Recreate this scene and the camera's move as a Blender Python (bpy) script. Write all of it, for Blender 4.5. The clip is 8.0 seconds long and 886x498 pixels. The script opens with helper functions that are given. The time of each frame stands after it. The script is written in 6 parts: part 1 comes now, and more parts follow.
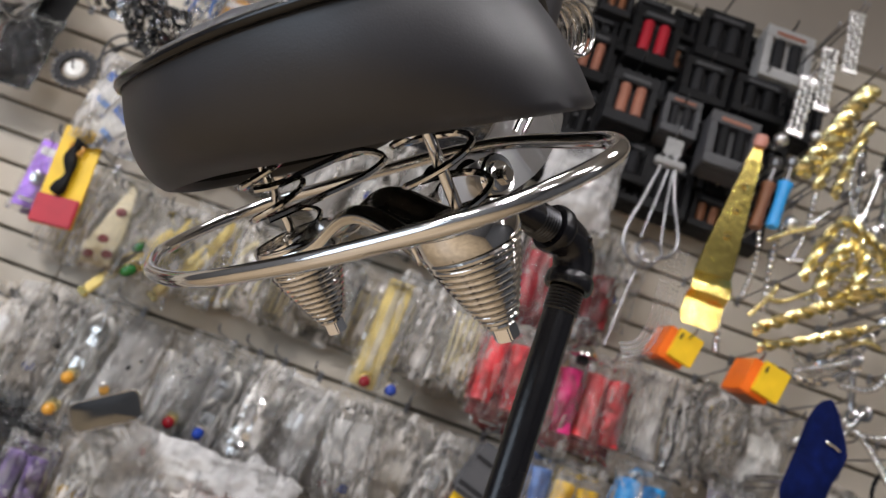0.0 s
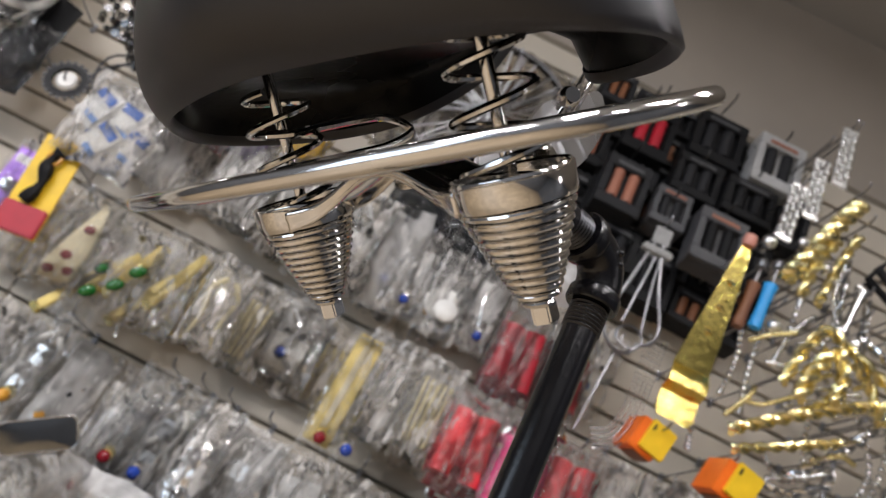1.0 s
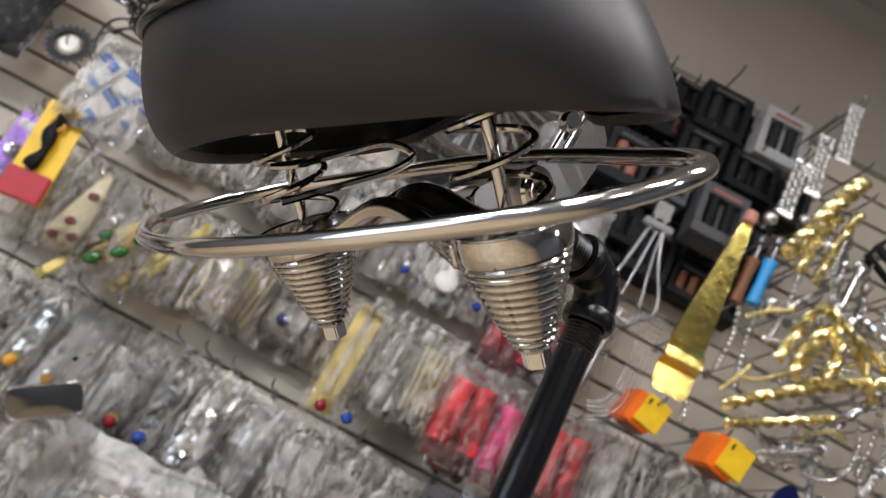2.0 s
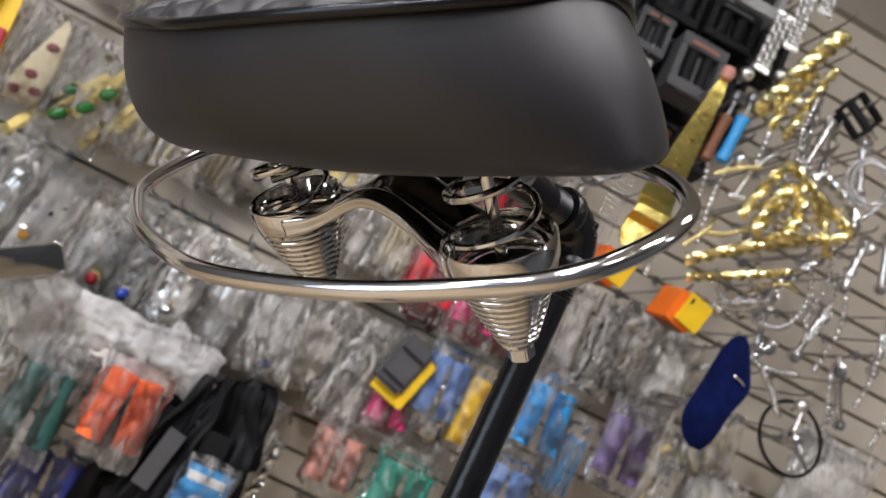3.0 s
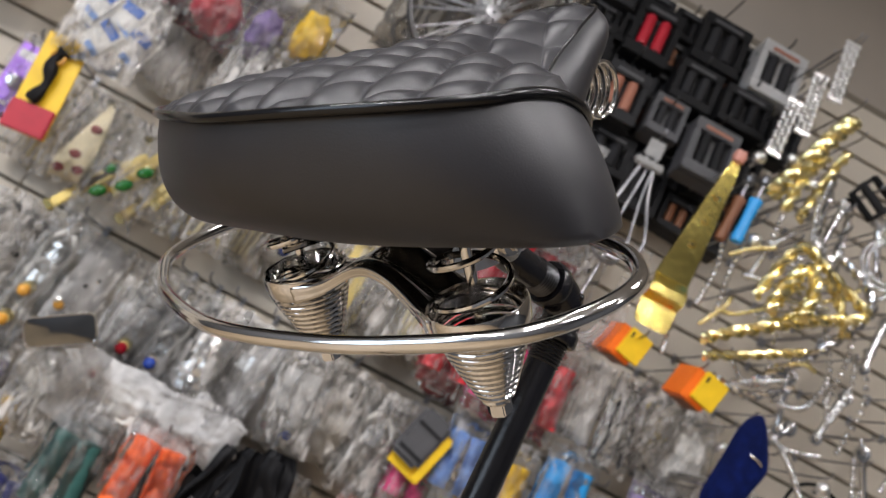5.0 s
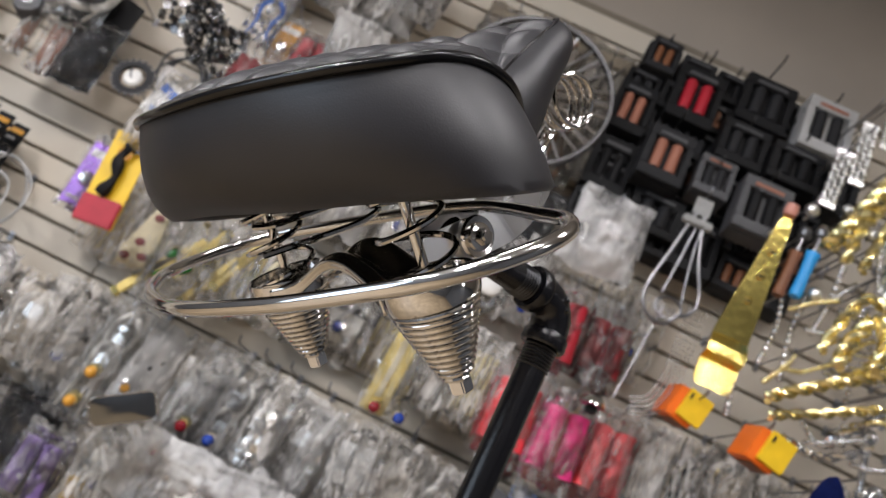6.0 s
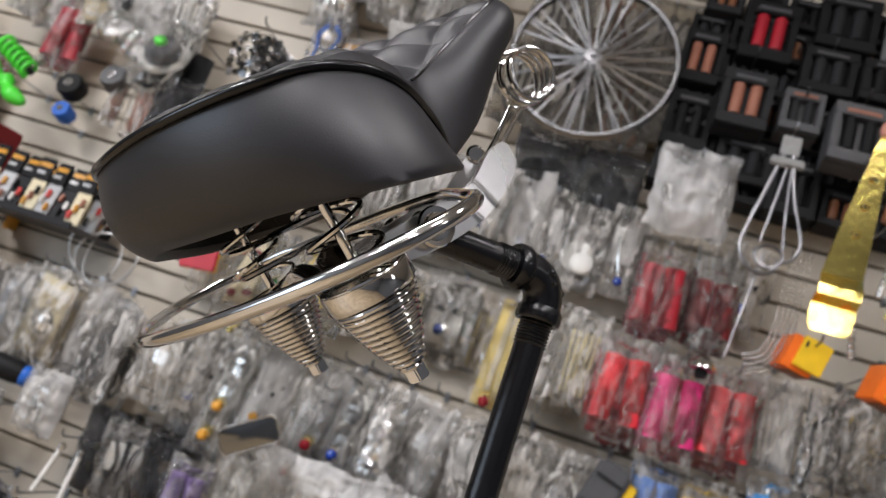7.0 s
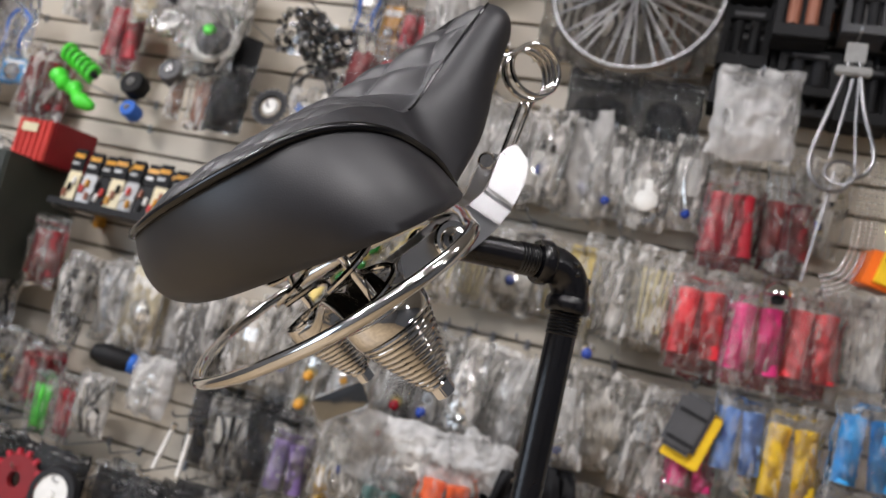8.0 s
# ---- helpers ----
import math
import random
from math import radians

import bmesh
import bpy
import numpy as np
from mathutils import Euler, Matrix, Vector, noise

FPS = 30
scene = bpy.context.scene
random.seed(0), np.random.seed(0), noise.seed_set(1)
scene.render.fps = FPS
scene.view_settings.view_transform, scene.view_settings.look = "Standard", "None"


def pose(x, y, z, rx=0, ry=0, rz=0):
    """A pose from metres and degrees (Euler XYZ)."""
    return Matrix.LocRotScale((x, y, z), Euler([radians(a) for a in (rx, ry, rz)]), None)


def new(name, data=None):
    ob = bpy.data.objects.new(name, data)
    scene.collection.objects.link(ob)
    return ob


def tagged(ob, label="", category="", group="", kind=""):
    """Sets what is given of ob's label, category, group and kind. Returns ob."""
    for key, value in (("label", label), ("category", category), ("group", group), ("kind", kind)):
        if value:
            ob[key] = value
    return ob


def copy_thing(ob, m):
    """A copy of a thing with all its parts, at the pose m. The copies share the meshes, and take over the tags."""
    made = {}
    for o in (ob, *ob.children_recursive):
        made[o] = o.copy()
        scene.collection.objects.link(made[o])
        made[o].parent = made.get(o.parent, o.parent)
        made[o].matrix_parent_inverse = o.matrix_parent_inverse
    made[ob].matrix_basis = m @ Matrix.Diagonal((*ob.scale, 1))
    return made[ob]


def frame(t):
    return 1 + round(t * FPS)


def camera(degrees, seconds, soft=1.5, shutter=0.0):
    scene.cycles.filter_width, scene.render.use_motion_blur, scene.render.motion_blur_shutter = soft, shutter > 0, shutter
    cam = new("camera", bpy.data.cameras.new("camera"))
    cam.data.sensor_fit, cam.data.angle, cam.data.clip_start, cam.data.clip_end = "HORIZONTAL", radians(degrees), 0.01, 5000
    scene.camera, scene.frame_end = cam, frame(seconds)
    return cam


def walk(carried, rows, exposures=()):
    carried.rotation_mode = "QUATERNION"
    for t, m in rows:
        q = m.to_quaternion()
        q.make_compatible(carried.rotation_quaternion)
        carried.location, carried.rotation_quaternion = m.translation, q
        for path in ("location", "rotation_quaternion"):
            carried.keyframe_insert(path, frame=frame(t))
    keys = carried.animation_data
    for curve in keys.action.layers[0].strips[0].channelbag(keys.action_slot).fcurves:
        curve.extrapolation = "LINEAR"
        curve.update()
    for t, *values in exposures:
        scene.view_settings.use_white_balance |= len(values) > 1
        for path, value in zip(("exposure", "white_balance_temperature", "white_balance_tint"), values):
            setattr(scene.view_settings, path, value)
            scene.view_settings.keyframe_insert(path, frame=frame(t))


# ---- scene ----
# ---- camera and its walk ----
cam = camera(57.7, 8.0, soft=1.2)
cam.data.dof.use_dof = True
cam.data.dof.focus_distance = 0.40
cam.data.dof.aperture_fstop = 13.0
METRES, EYE, TILT, LEAN, TURN = 0.58, 1.35, 16.5, -19.35, -4.7
ROWS = [
    (0, 0, 0, 0, 0, 0, 0),
    (0.5, -0.0379, 0.0503, -0.075, -1.72, 3.95, -4.91),
    (1, -0.0444, 0.0961, -0.0946, -2.81, 6.35, -6.93),
    (1.2, -0.0507, 0.1033, -0.0943, -3.01, 7, -7.19),
    (2.3, -0.0544, 0.0622, 0.0099, -2.56, -0.33, -8.36),
    (2.5, -0.0623, 0.0592, 0.0381, -3.08, -3.08, -8.45),
    (3, -0.0871, 0.0573, 0.1058, -4.82, -9.54, -8.14),
    (3.5, -0.0918, 0.057, 0.1349, -5.89, -13.5, -7.27),
    (4, -0.0941, 0.053, 0.1586, -6.24, -14.53, -6.68),
    (4.5, -0.0927, 0.0104, 0.1599, -4.73, -9.89, -7.59),
    (5, -0.0586, -0.0244, 0.1117, -2.72, -4.25, -8.56),
    (5.2, -0.0382, -0.0295, 0.0943, -2.02, -2.16, -8.58),
    (6.3, 0.1059, -0.0596, 0.0061, 5.2, 2.48, -3.62),
    (6.5, 0.1423, -0.0501, 0.0058, 7.08, 2.49, -1.78),
    (7, 0.2381, -0.0542, 0.0258, 12.26, 1.36, 3.73),
    (7.5, 0.2979, -0.0558, 0.0601, 15.89, -0.65, 8.11),
    (8, 0.3257, -0.073, 0.102, 18.15, -2.55, 10.46),
]
walk(cam, [(t, pose(0, 0, EYE, TILT, LEAN, TURN) @ pose(METRES * x, METRES * y, METRES * z, 90 + pitch, roll, yaw)) for t, x, y, z, yaw, pitch, roll in ROWS],
     exposures=[(0.0, -0.08), (1.0, -0.12), (2.5, -0.10), (4.0, 0.04), (5.0, 0.0), (6.5, -0.10), (7.5, -0.10), (8.0, -0.03)])

# ---- world and lights ----
world = bpy.data.worlds.new("shop_air")
scene.world = world
world.use_nodes = True
world.node_tree.nodes["Background"].inputs["Color"].default_value = (0.75, 0.8, 0.9, 1)
world.node_tree.nodes["Background"].inputs["Strength"].default_value = 0.03

CEIL = 3.3
WALL_Y = 1.90
X0, X1, Y0 = -3.4, 3.8, -3.6


def ceiling_lamp(x, y, w, d, watts):
    lamp = bpy.data.lights.new("ceiling_light", "AREA")
    lamp.shape, lamp.size, lamp.size_y, lamp.energy, lamp.color = "RECTANGLE", w, d, watts, (1.0, 0.965, 0.98)
    ob = new("ceiling_light", lamp)
    ob.matrix_world = pose(x, y, CEIL - 0.09)
    return ob


for lx in (-2.3, -0.7, 0.9):
    for ly in (0.25, -0.85, -2.2):
        ceiling_lamp(lx, ly, 0.62, 0.18, (10 if ly > 0 else 26) * (2.3 if lx < -2 else 1.0))
ceiling_lamp(3.12, -0.78, 0.75, 0.28, 11)
# daylight through the shop front behind the camera
day = bpy.data.lights.new("shop_front_daylight", "AREA")
day.shape, day.size, day.size_y, day.energy, day.color = "RECTANGLE", 2.8, 2.1, 70, (0.72, 0.84, 1.0)
new("shop_front_daylight", day).matrix_world = pose(-3.46, -2.0, 1.65, 90, 0, -90)


# ---- helpers ----
def part(name, bm, material, parent=None, label=""):
    me = bpy.data.meshes.new(name)
    bm.normal_update()
    bm.to_mesh(me)
    bm.free()
    me.materials.append(material)
    ob = new(name, me)
    if parent is not None:
        ob.parent = parent
    if label:
        ob["label"] = label
    return ob


def smooth(ob, angle=40):
    me = ob.data
    me.shade_smooth()
    me.set_sharp_from_angle(angle=radians(angle))
    return ob


def thing(name, m, label, category, group="", kind=""):
    ob = new(name)
    ob.empty_display_size = 0.02
    ob.matrix_world = m
    return tagged(ob, label, category, group, kind)


def box_bm(x0, x1, y0, y1, z0, z1, bevel=0.0, bm=None):
    bm = bm or bmesh.new()
    r = bmesh.ops.create_cube(bm, size=1, matrix=Matrix.Translation(((x0 + x1) / 2, (y0 + y1) / 2, (z0 + z1) / 2)) @ Matrix.Diagonal((x1 - x0, y1 - y0, z1 - z0, 1)))
    if bevel:
        es = {e for v in r["verts"] for e in v.link_edges}
        bmesh.ops.bevel(bm, geom=list(es), offset=bevel, segments=2, affect="EDGES")
    return bm


def spline(pts, n, closed=False):
    """Catmull-Rom through pts, n steps a span."""
    P = [Vector(p) for p in pts]
    out, m = [], len(P)
    spans = m if closed else m - 1
    for i in range(spans):
        if closed:
            a, b, c, d = P[(i - 1) % m], P[i], P[(i + 1) % m], P[(i + 2) % m]
        else:
            a, b, c, d = P[max(i - 1, 0)], P[i], P[i + 1], P[min(i + 2, m - 1)]
        for k in range(n):
            t = k / n
            out.append(0.5 * (2 * b + (c - a) * t + (2 * a - 5 * b + 4 * c - d) * t * t + (3 * b - a - 3 * c + d) * t ** 3))
    if not closed:
        out.append(P[-1])
    return out


def tube(path, radius, segs=10, closed=False, bm=None, caps=True):
    """A round tube along a path; radius is a number or one for each point."""
    bm = bm or bmesh.new()
    P = [Vector(p) for p in path]
    n = len(P)
    rad = radius if isinstance(radius, (list, tuple)) else [radius] * n
    T = []
    for i in range(n):
        a, b = (P[i - 1], P[(i + 1) % n]) if closed else (P[max(i - 1, 0)], P[min(i + 1, n - 1)])
        T.append((b - a).normalized())
    side = T[0].orthogonal().normalized()
    rings = []
    for i in range(n):
        side = (side - T[i] * side.dot(T[i])).normalized()
        up = T[i].cross(side)
        rings.append([bm.verts.new(P[i] + rad[i] * (math.cos(2 * math.pi * k / segs) * side + math.sin(2 * math.pi * k / segs) * up)) for k in range(segs)])
    shift = 0
    if closed:
        best = 1e9
        for s in range(segs):
            d = (rings[-1][0].co - rings[0][s].co).length
            if d < best:
                best, shift = d, s
    for i in range(n if closed else n - 1):
        A, Bn = rings[i], rings[(i + 1) % n]
        s = shift if closed and i == n - 1 else 0
        for k in range(segs):
            bm.faces.new((A[k], A[(k + 1) % segs], Bn[(k + 1 + s) % segs], Bn[(k + s) % segs]))
    if caps and not closed:
        bm.faces.new(rings[0][::-1])
        bm.faces.new(rings[-1])
    return bm


def lathe(profile, segs=24, m=None, bm=None):
    """Turn (radius, height) pairs about z."""
    bm = bm or bmesh.new()
    m = m or Matrix.Identity(4)
    rings = []
    for r, z in profile:
        if r < 1e-6:
            rings.append([bm.verts.new(m @ Vector((0, 0, z)))])
        else:
            rings.append([bm.verts.new(m @ Vector((r * math.cos(2 * math.pi * k / segs), r * math.sin(2 * math.pi * k / segs), z))) for k in range(segs)])
    for A, Bn in zip(rings, rings[1:]):
        for k in range(segs):
            j = (k + 1) % segs
            if len(A) == 1 and len(Bn) > 1:
                bm.faces.new((A[0], Bn[j], Bn[k]))
            elif len(Bn) == 1 and len(A) > 1:
                bm.faces.new((A[k], A[j], Bn[0]))
            elif len(A) > 1:
                bm.faces.new((A[k], A[j], Bn[j], Bn[k]))
    return bm


def along(a, b):
    """A pose with z from a to b."""
    a, b = Vector(a), Vector(b)
    return Matrix.Translation(a) @ (b - a).to_track_quat("Z", "Y").to_matrix().to_4x4()


# ---- materials ----
def material(name, color, rough=0.5, metal=0.0, vary=0.12, scale=30.0, bump=0.0, bump_scale=200.0, rough_vary=0.1, coat=0.0, random_tint=0.0):
    mat = bpy.data.materials.new(name)
    mat.use_nodes = True
    nt = mat.node_tree
    b = nt.nodes["Principled BSDF"]
    b.inputs["Roughness"].default_value, b.inputs["Metallic"].default_value = rough, metal
    b.inputs["Coat Weight"].default_value = coat
    tc = nt.nodes.new("ShaderNodeTexCoord")
    big, fine = nt.nodes.new("ShaderNodeTexNoise"), nt.nodes.new("ShaderNodeTexNoise")
    big.inputs["Scale"].default_value, big.inputs["Detail"].default_value = scale * 0.2, 3
    fine.inputs["Scale"].default_value, fine.inputs["Detail"].default_value = scale, 5
    for n in (big, fine):
        nt.links.new(tc.outputs["Object"], n.inputs["Vector"])
    add = nt.nodes.new("ShaderNodeMath")
    add.operation = "MULTIPLY"
    nt.links.new(big.outputs["Fac"], add.inputs[0])
    nt.links.new(fine.outputs["Fac"], add.inputs[1])
    ramp = nt.nodes.new("ShaderNodeMapRange")
    ramp.inputs["From Min"].default_value, ramp.inputs["From Max"].default_value = 0.1, 0.42
    ramp.inputs["To Min"].default_value, ramp.inputs["To Max"].default_value = 1 - vary, 1 + vary
    nt.links.new(add.outputs[0], ramp.inputs["Value"])
    hsv = nt.nodes.new("ShaderNodeHueSaturation")
    hsv.inputs["Color"].default_value = (*color, 1)
    nt.links.new(ramp.outputs[0], hsv.inputs["Value"])
    if random_tint:
        info = nt.nodes.new("ShaderNodeObjectInfo")
        hue = nt.nodes.new("ShaderNodeMapRange")
        hue.inputs["To Min"].default_value, hue.inputs["To Max"].default_value = 0.5 - random_tint, 0.5 + random_tint
        nt.links.new(info.outputs["Random"], hue.inputs["Value"])
        nt.links.new(hue.outputs[0], hsv.inputs["Hue"])
    nt.links.new(hsv.outputs[0], b.inputs["Base Color"])
    rr = nt.nodes.new("ShaderNodeMapRange")
    rr.inputs["To Min"].default_value, rr.inputs["To Max"].default_value = max(0.02, rough - rough_vary), min(1, rough + rough_vary)
    nt.links.new(big.outputs["Fac"], rr.inputs["Value"])
    nt.links.new(rr.outputs[0], b.inputs["Roughness"])
    if bump:
        bt = nt.nodes.new("ShaderNodeTexNoise")
        bt.inputs["Scale"].default_value, bt.inputs["Detail"].default_value = bump_scale, 4
        nt.links.new(tc.outputs["Object"], bt.inputs["Vector"])
        bn = nt.nodes.new("ShaderNodeBump")
        bn.inputs["Strength"].default_value, bn.inputs["Distance"].default_value = bump, 0.002
        nt.links.new(bt.outputs["Fac"], bn.inputs["Height"])
        nt.links.new(bn.outputs["Normal"], b.inputs["Normal"])
    return mat


CHROME = material("chrome", (0.74, 0.73, 0.72), 0.11, 1.0, 0.06, 60, rough_vary=0.04)
PLATE_STEEL = material("polished_plate_steel", (0.66, 0.66, 0.67), 0.27, 1.0, 0.05, 60, rough_vary=0.05)
CHROME_FAR = material("worn_chrome", (0.78, 0.78, 0.78), 0.18, 1.0, 0.1, 60, rough_vary=0.08)
RIM = material("plated_rim", (0.20, 0.20, 0.205), 0.25, 1.0, 0.12, 60, rough_vary=0.1)
SPOKE = material("bright_spoke_plate", (0.42, 0.42, 0.43), 0.30, 1.0, 0.12, 60, rough_vary=0.1)
DULL = material("dull_bright_steel", (0.30, 0.30, 0.31), 0.32, 1.0, 0.12, 60, rough_vary=0.1)
GOLD = material("gold_plate", (0.90, 0.73, 0.28), 0.14, 1.0, 0.08, 50, rough_vary=0.08)
HAMMERED = material("hammered_gold_plate", (0.92, 0.74, 0.22), 0.20, 1.0, 0.1, 50, bump=0.7, bump_scale=55, rough_vary=0.08)
VINYL = material("black_vinyl", (0.0150, 0.0148, 0.0182), 0.44, 0.0, 0.12, 90, bump=0.06, bump_scale=1100, rough_vary=0.06)
VINYL.node_tree.nodes["Principled BSDF"].inputs["Specular IOR Level"].default_value = 0.6
PIPING = material("glossy_black_piping", (0.004, 0.004, 0.005), 0.20, 0.0, 0.1, 80)
PIPING.node_tree.nodes["Principled BSDF"].inputs["Specular IOR Level"].default_value = 0.4
PAN = material("black_plastic_pan", (0.003, 0.003, 0.003), 0.28, 0.0, 0.2, 60, bump=0.1)
PAN.node_tree.nodes["Principled BSDF"].inputs["Specular IOR Level"].default_value = 0.14
IRON = material("black_iron_pipe", (0.006, 0.006, 0.008), 0.26, 0.0, 0.3, 70, bump=0.12, bump_scale=260, rough_vary=0.1)
THREAD = material("worn_thread_steel", (0.055, 0.055, 0.058), 0.34, 1.0, 0.3, 90)
SLAT = material("ivory_slat_board", (0.59, 0.53, 0.44), 0.45, 0.0, 0.07, 6, bump=0.03)
GROOVE = material("slat_groove_board", (0.20, 0.17, 0.13), 0.8, 0.0, 0.15, 12)
PLASTER = material("taupe_plaster", (0.38, 0.332, 0.28), 0.85, 0.0, 0.08, 4, bump=0.08, bump_scale=120)
# broad dark patches in the colour stand in for shadows and objects
FLOOR = material("tan_floor", (0.345, 0.265, 0.17), 0.45, 0.0, 0.35, 3)
GREYWALL = material("grey_shop_wall", (0.10, 0.105, 0.115), 0.8, 0.0, 0.1, 3)
CEILING = material("grey_ceiling", (0.34, 0.328, 0.312), 0.9, 0.0, 0.06, 3)
MIRROR_GLASS = material("dark_mirror_glass", (0.22, 0.22, 0.22), 0.06, 1.0, 0.05, 30)

# ---- structure ----
tagged(part("floor", box_bm(X0, X1, Y0, WALL_Y + 0.1, -0.1, 0.0), FLOOR), "tan vinyl shop floor, plain, with painted dark patches", "floor", kind="structure")
tagged(part("ceiling", box_bm(X0, X1, Y0, WALL_Y + 0.1, CEIL, CEIL + 0.1), CEILING), "grey shop ceiling above the display", "ceiling", kind="structure")
tagged(part("wall_east", box_bm(X1, X1 + 0.1, Y0, WALL_Y + 0.1, 0, CEIL), GREYWALL), "dark grey side wall of the shop", "wall", kind="structure")
tagged(part("wall_south", box_bm(X0 - 0.1, X1 + 0.1, Y0 - 0.1, Y0, 0, CEIL), GREYWALL), "dark grey back wall of the shop", "wall", kind="structure")
west = thing("wall_west", Matrix.Identity(4), "dark grey shop front wall with a wide window opening", "wall", kind="structure")
for name, bx in (("pier", (Y0, -3.4, 0, CEIL)), ("pier", (-0.6, WALL_Y + 0.1, 0, CEIL)), ("sill_wall", (-3.4, -0.6, 0, 0.6)), ("lintel", (-3.4, -0.6, 2.7, CEIL))):
    part(name, box_bm(X0 - 0.1, X0, bx[0], bx[1], bx[2], bx[3]), GREYWALL, west)
PITCH, TOP = 0.0745, 2.78
tagged(part("wall_north", box_bm(X0, X1, WALL_Y + 0.022, WALL_Y + 0.12, 0, CEIL), PLASTER), "taupe plaster wall above the slat board", "wall", kind="structure")
slatwall = thing("slat_wall", Matrix.Identity(4), "ivory slotted display board fixed to the wall", "wall panel", kind="structure")
part("backing", box_bm(X0, X1, WALL_Y + 0.012, WALL_Y + 0.021, 0.3, TOP), GROOVE, slatwall)
k = 5
while PITCH * (k + 1) < TOP:
    z0 = PITCH * k
    for xa, xb in ((X0, -0.86), (-0.857, 1.55), (1.553, X1)):
        part("slat", box_bm(xa, xb, WALL_Y, WALL_Y + 0.012, z0 + 0.0045, z0 + PITCH - 0.0045, 0.002), SLAT, slatwall)
    k += 1

# ---- the saddle on its pipe stand ----
RIGHT, FORE, UP = Vector((0.6369, -0.7672, 0.0767)), Vector((0.4339, 0.4389, 0.7869)), Vector((-0.6373, -0.4678, 0.6123))
SADDLE_O = Vector((-0.0061, 0.4339, 1.4222))
SADDLE_M = Matrix.Translation(SADDLE_O) @ Matrix((RIGHT, FORE, UP)).transposed().to_4x4()
saddle = thing("bicycle_saddle", SADDLE_M, "black quilted vinyl cruiser saddle on chrome springs, clamped to a pipe", "bicycle saddle")

# stations from the rear middle round the right side to the nose: shoulder, bulge, lower edge
HALF = [
    ((0.0000, -0.0715, 0.1755), (0.0000, -0.0823, 0.1445), (0.0000, -0.0692, 0.1223)),
    ((0.0551, -0.0623, 0.1747), (0.0581, -0.0709, 0.1420), (0.0602, -0.0626, 0.1193)),
    ((0.0978, -0.0408, 0.1704), (0.1089, -0.0470, 0.1385), (0.1104, -0.0408, 0.1136)),
    ((0.1210, -0.0107, 0.1650), (0.1354, -0.0081, 0.1342), (0.1402, -0.0073, 0.1033)),
    ((0.1150, 0.0280, 0.1626), (0.1266, 0.0353, 0.1261), (0.1333, 0.0331, 0.0932)),
    ((0.0870, 0.0630, 0.1500), (0.0907, 0.0652, 0.1215), (0.1009, 0.0646, 0.0867)),
    ((0.0560, 0.0900, 0.1390), (0.0580, 0.0870, 0.1160), (0.0611, 0.0832, 0.0876)),
    ((0.0390, 0.1300, 0.1470), (0.0470, 0.1320, 0.1280), (0.0420, 0.1310, 0.1000)),
    ((0.0315, 0.1700, 0.1570), (0.0380, 0.1720, 0.1420), (0.0330, 0.1700, 0.1230)),
    ((0.0240, 0.2000, 0.1630), (0.0280, 0.2050, 0.1500), (0.0230, 0.2020, 0.1370)),
    ((0.0000, 0.2120, 0.1630), (0.0000, 0.2200, 0.1500), (0.0000, 0.2130, 0.1400)),
]
SPAN = 6


def loop_of(i):
    right = [Vector(h[i]) for h in HALF]
    left = [Vector((-p.x, p.y, p.z)) for p in right[-2:0:-1]]
    return spline(right + left, SPAN, closed=True)


SHOULDER, BULGE, LOWER = loop_of(0), loop_of(1), loop_of(2)
NL = len(SHOULDER)


def skirt(s, v):
    """A place on the side cover: s along the outline (float), v from shoulder 0 to lower edge 1."""
    i = int(math.floor(s)) % NL
    w = s - math.floor(s)
    a, b, c = (L[i].lerp(L[(i + 1) % NL], w) for L in (SHOULDER, BULGE, LOWER))
    ctrl = 2 * b - 0.5 * (a + c)
    return (1 - v) ** 2 * a + 2 * v * (1 - v) * ctrl + v * v * c


bm = bmesh.new()
NV = 14
rows_ = []
for j in range(NV + 1):
    rows_.append([bm.verts.new(skirt(i, j / NV)) for i in range(NL)])
# rolled lip
lip = []
for dz, k_ in ((-0.0015, 0.985), (0.0, 0.965), (0.004, 0.955)):
    mid = Vector((0, 0.03, 0))
    lip.append([bm.verts.new(Vector((LOWER[i].x * k_, mid.y + (LOWER[i].y - mid.y) * k_, LOWER[i].z + dz))) for i in range(NL)])
rows_ += lip
for A, Bn in zip(rows_, rows_[1:]):
    for i in range(NL):
        j = (i + 1) % NL
        bm.faces.new((A[i], Bn[i], Bn[j], A[j]))
side_cover = smooth(part("side_cover", bm, VINYL, saddle), 60)

# quilted top: rings shrinking to a spine
def quilt(x, y):
    a, b = x / 0.0285 + y / 0.051 - 0.63, -x / 0.0285 + y / 0.051 - 0.63
    return (abs(math.sin(math.pi * a)) ** 0.5) * (abs(math.sin(math.pi * b)) ** 0.5)


def top_of(y):
    """Height of the padding along the middle."""
    return 0.1795 - 0.072 * y


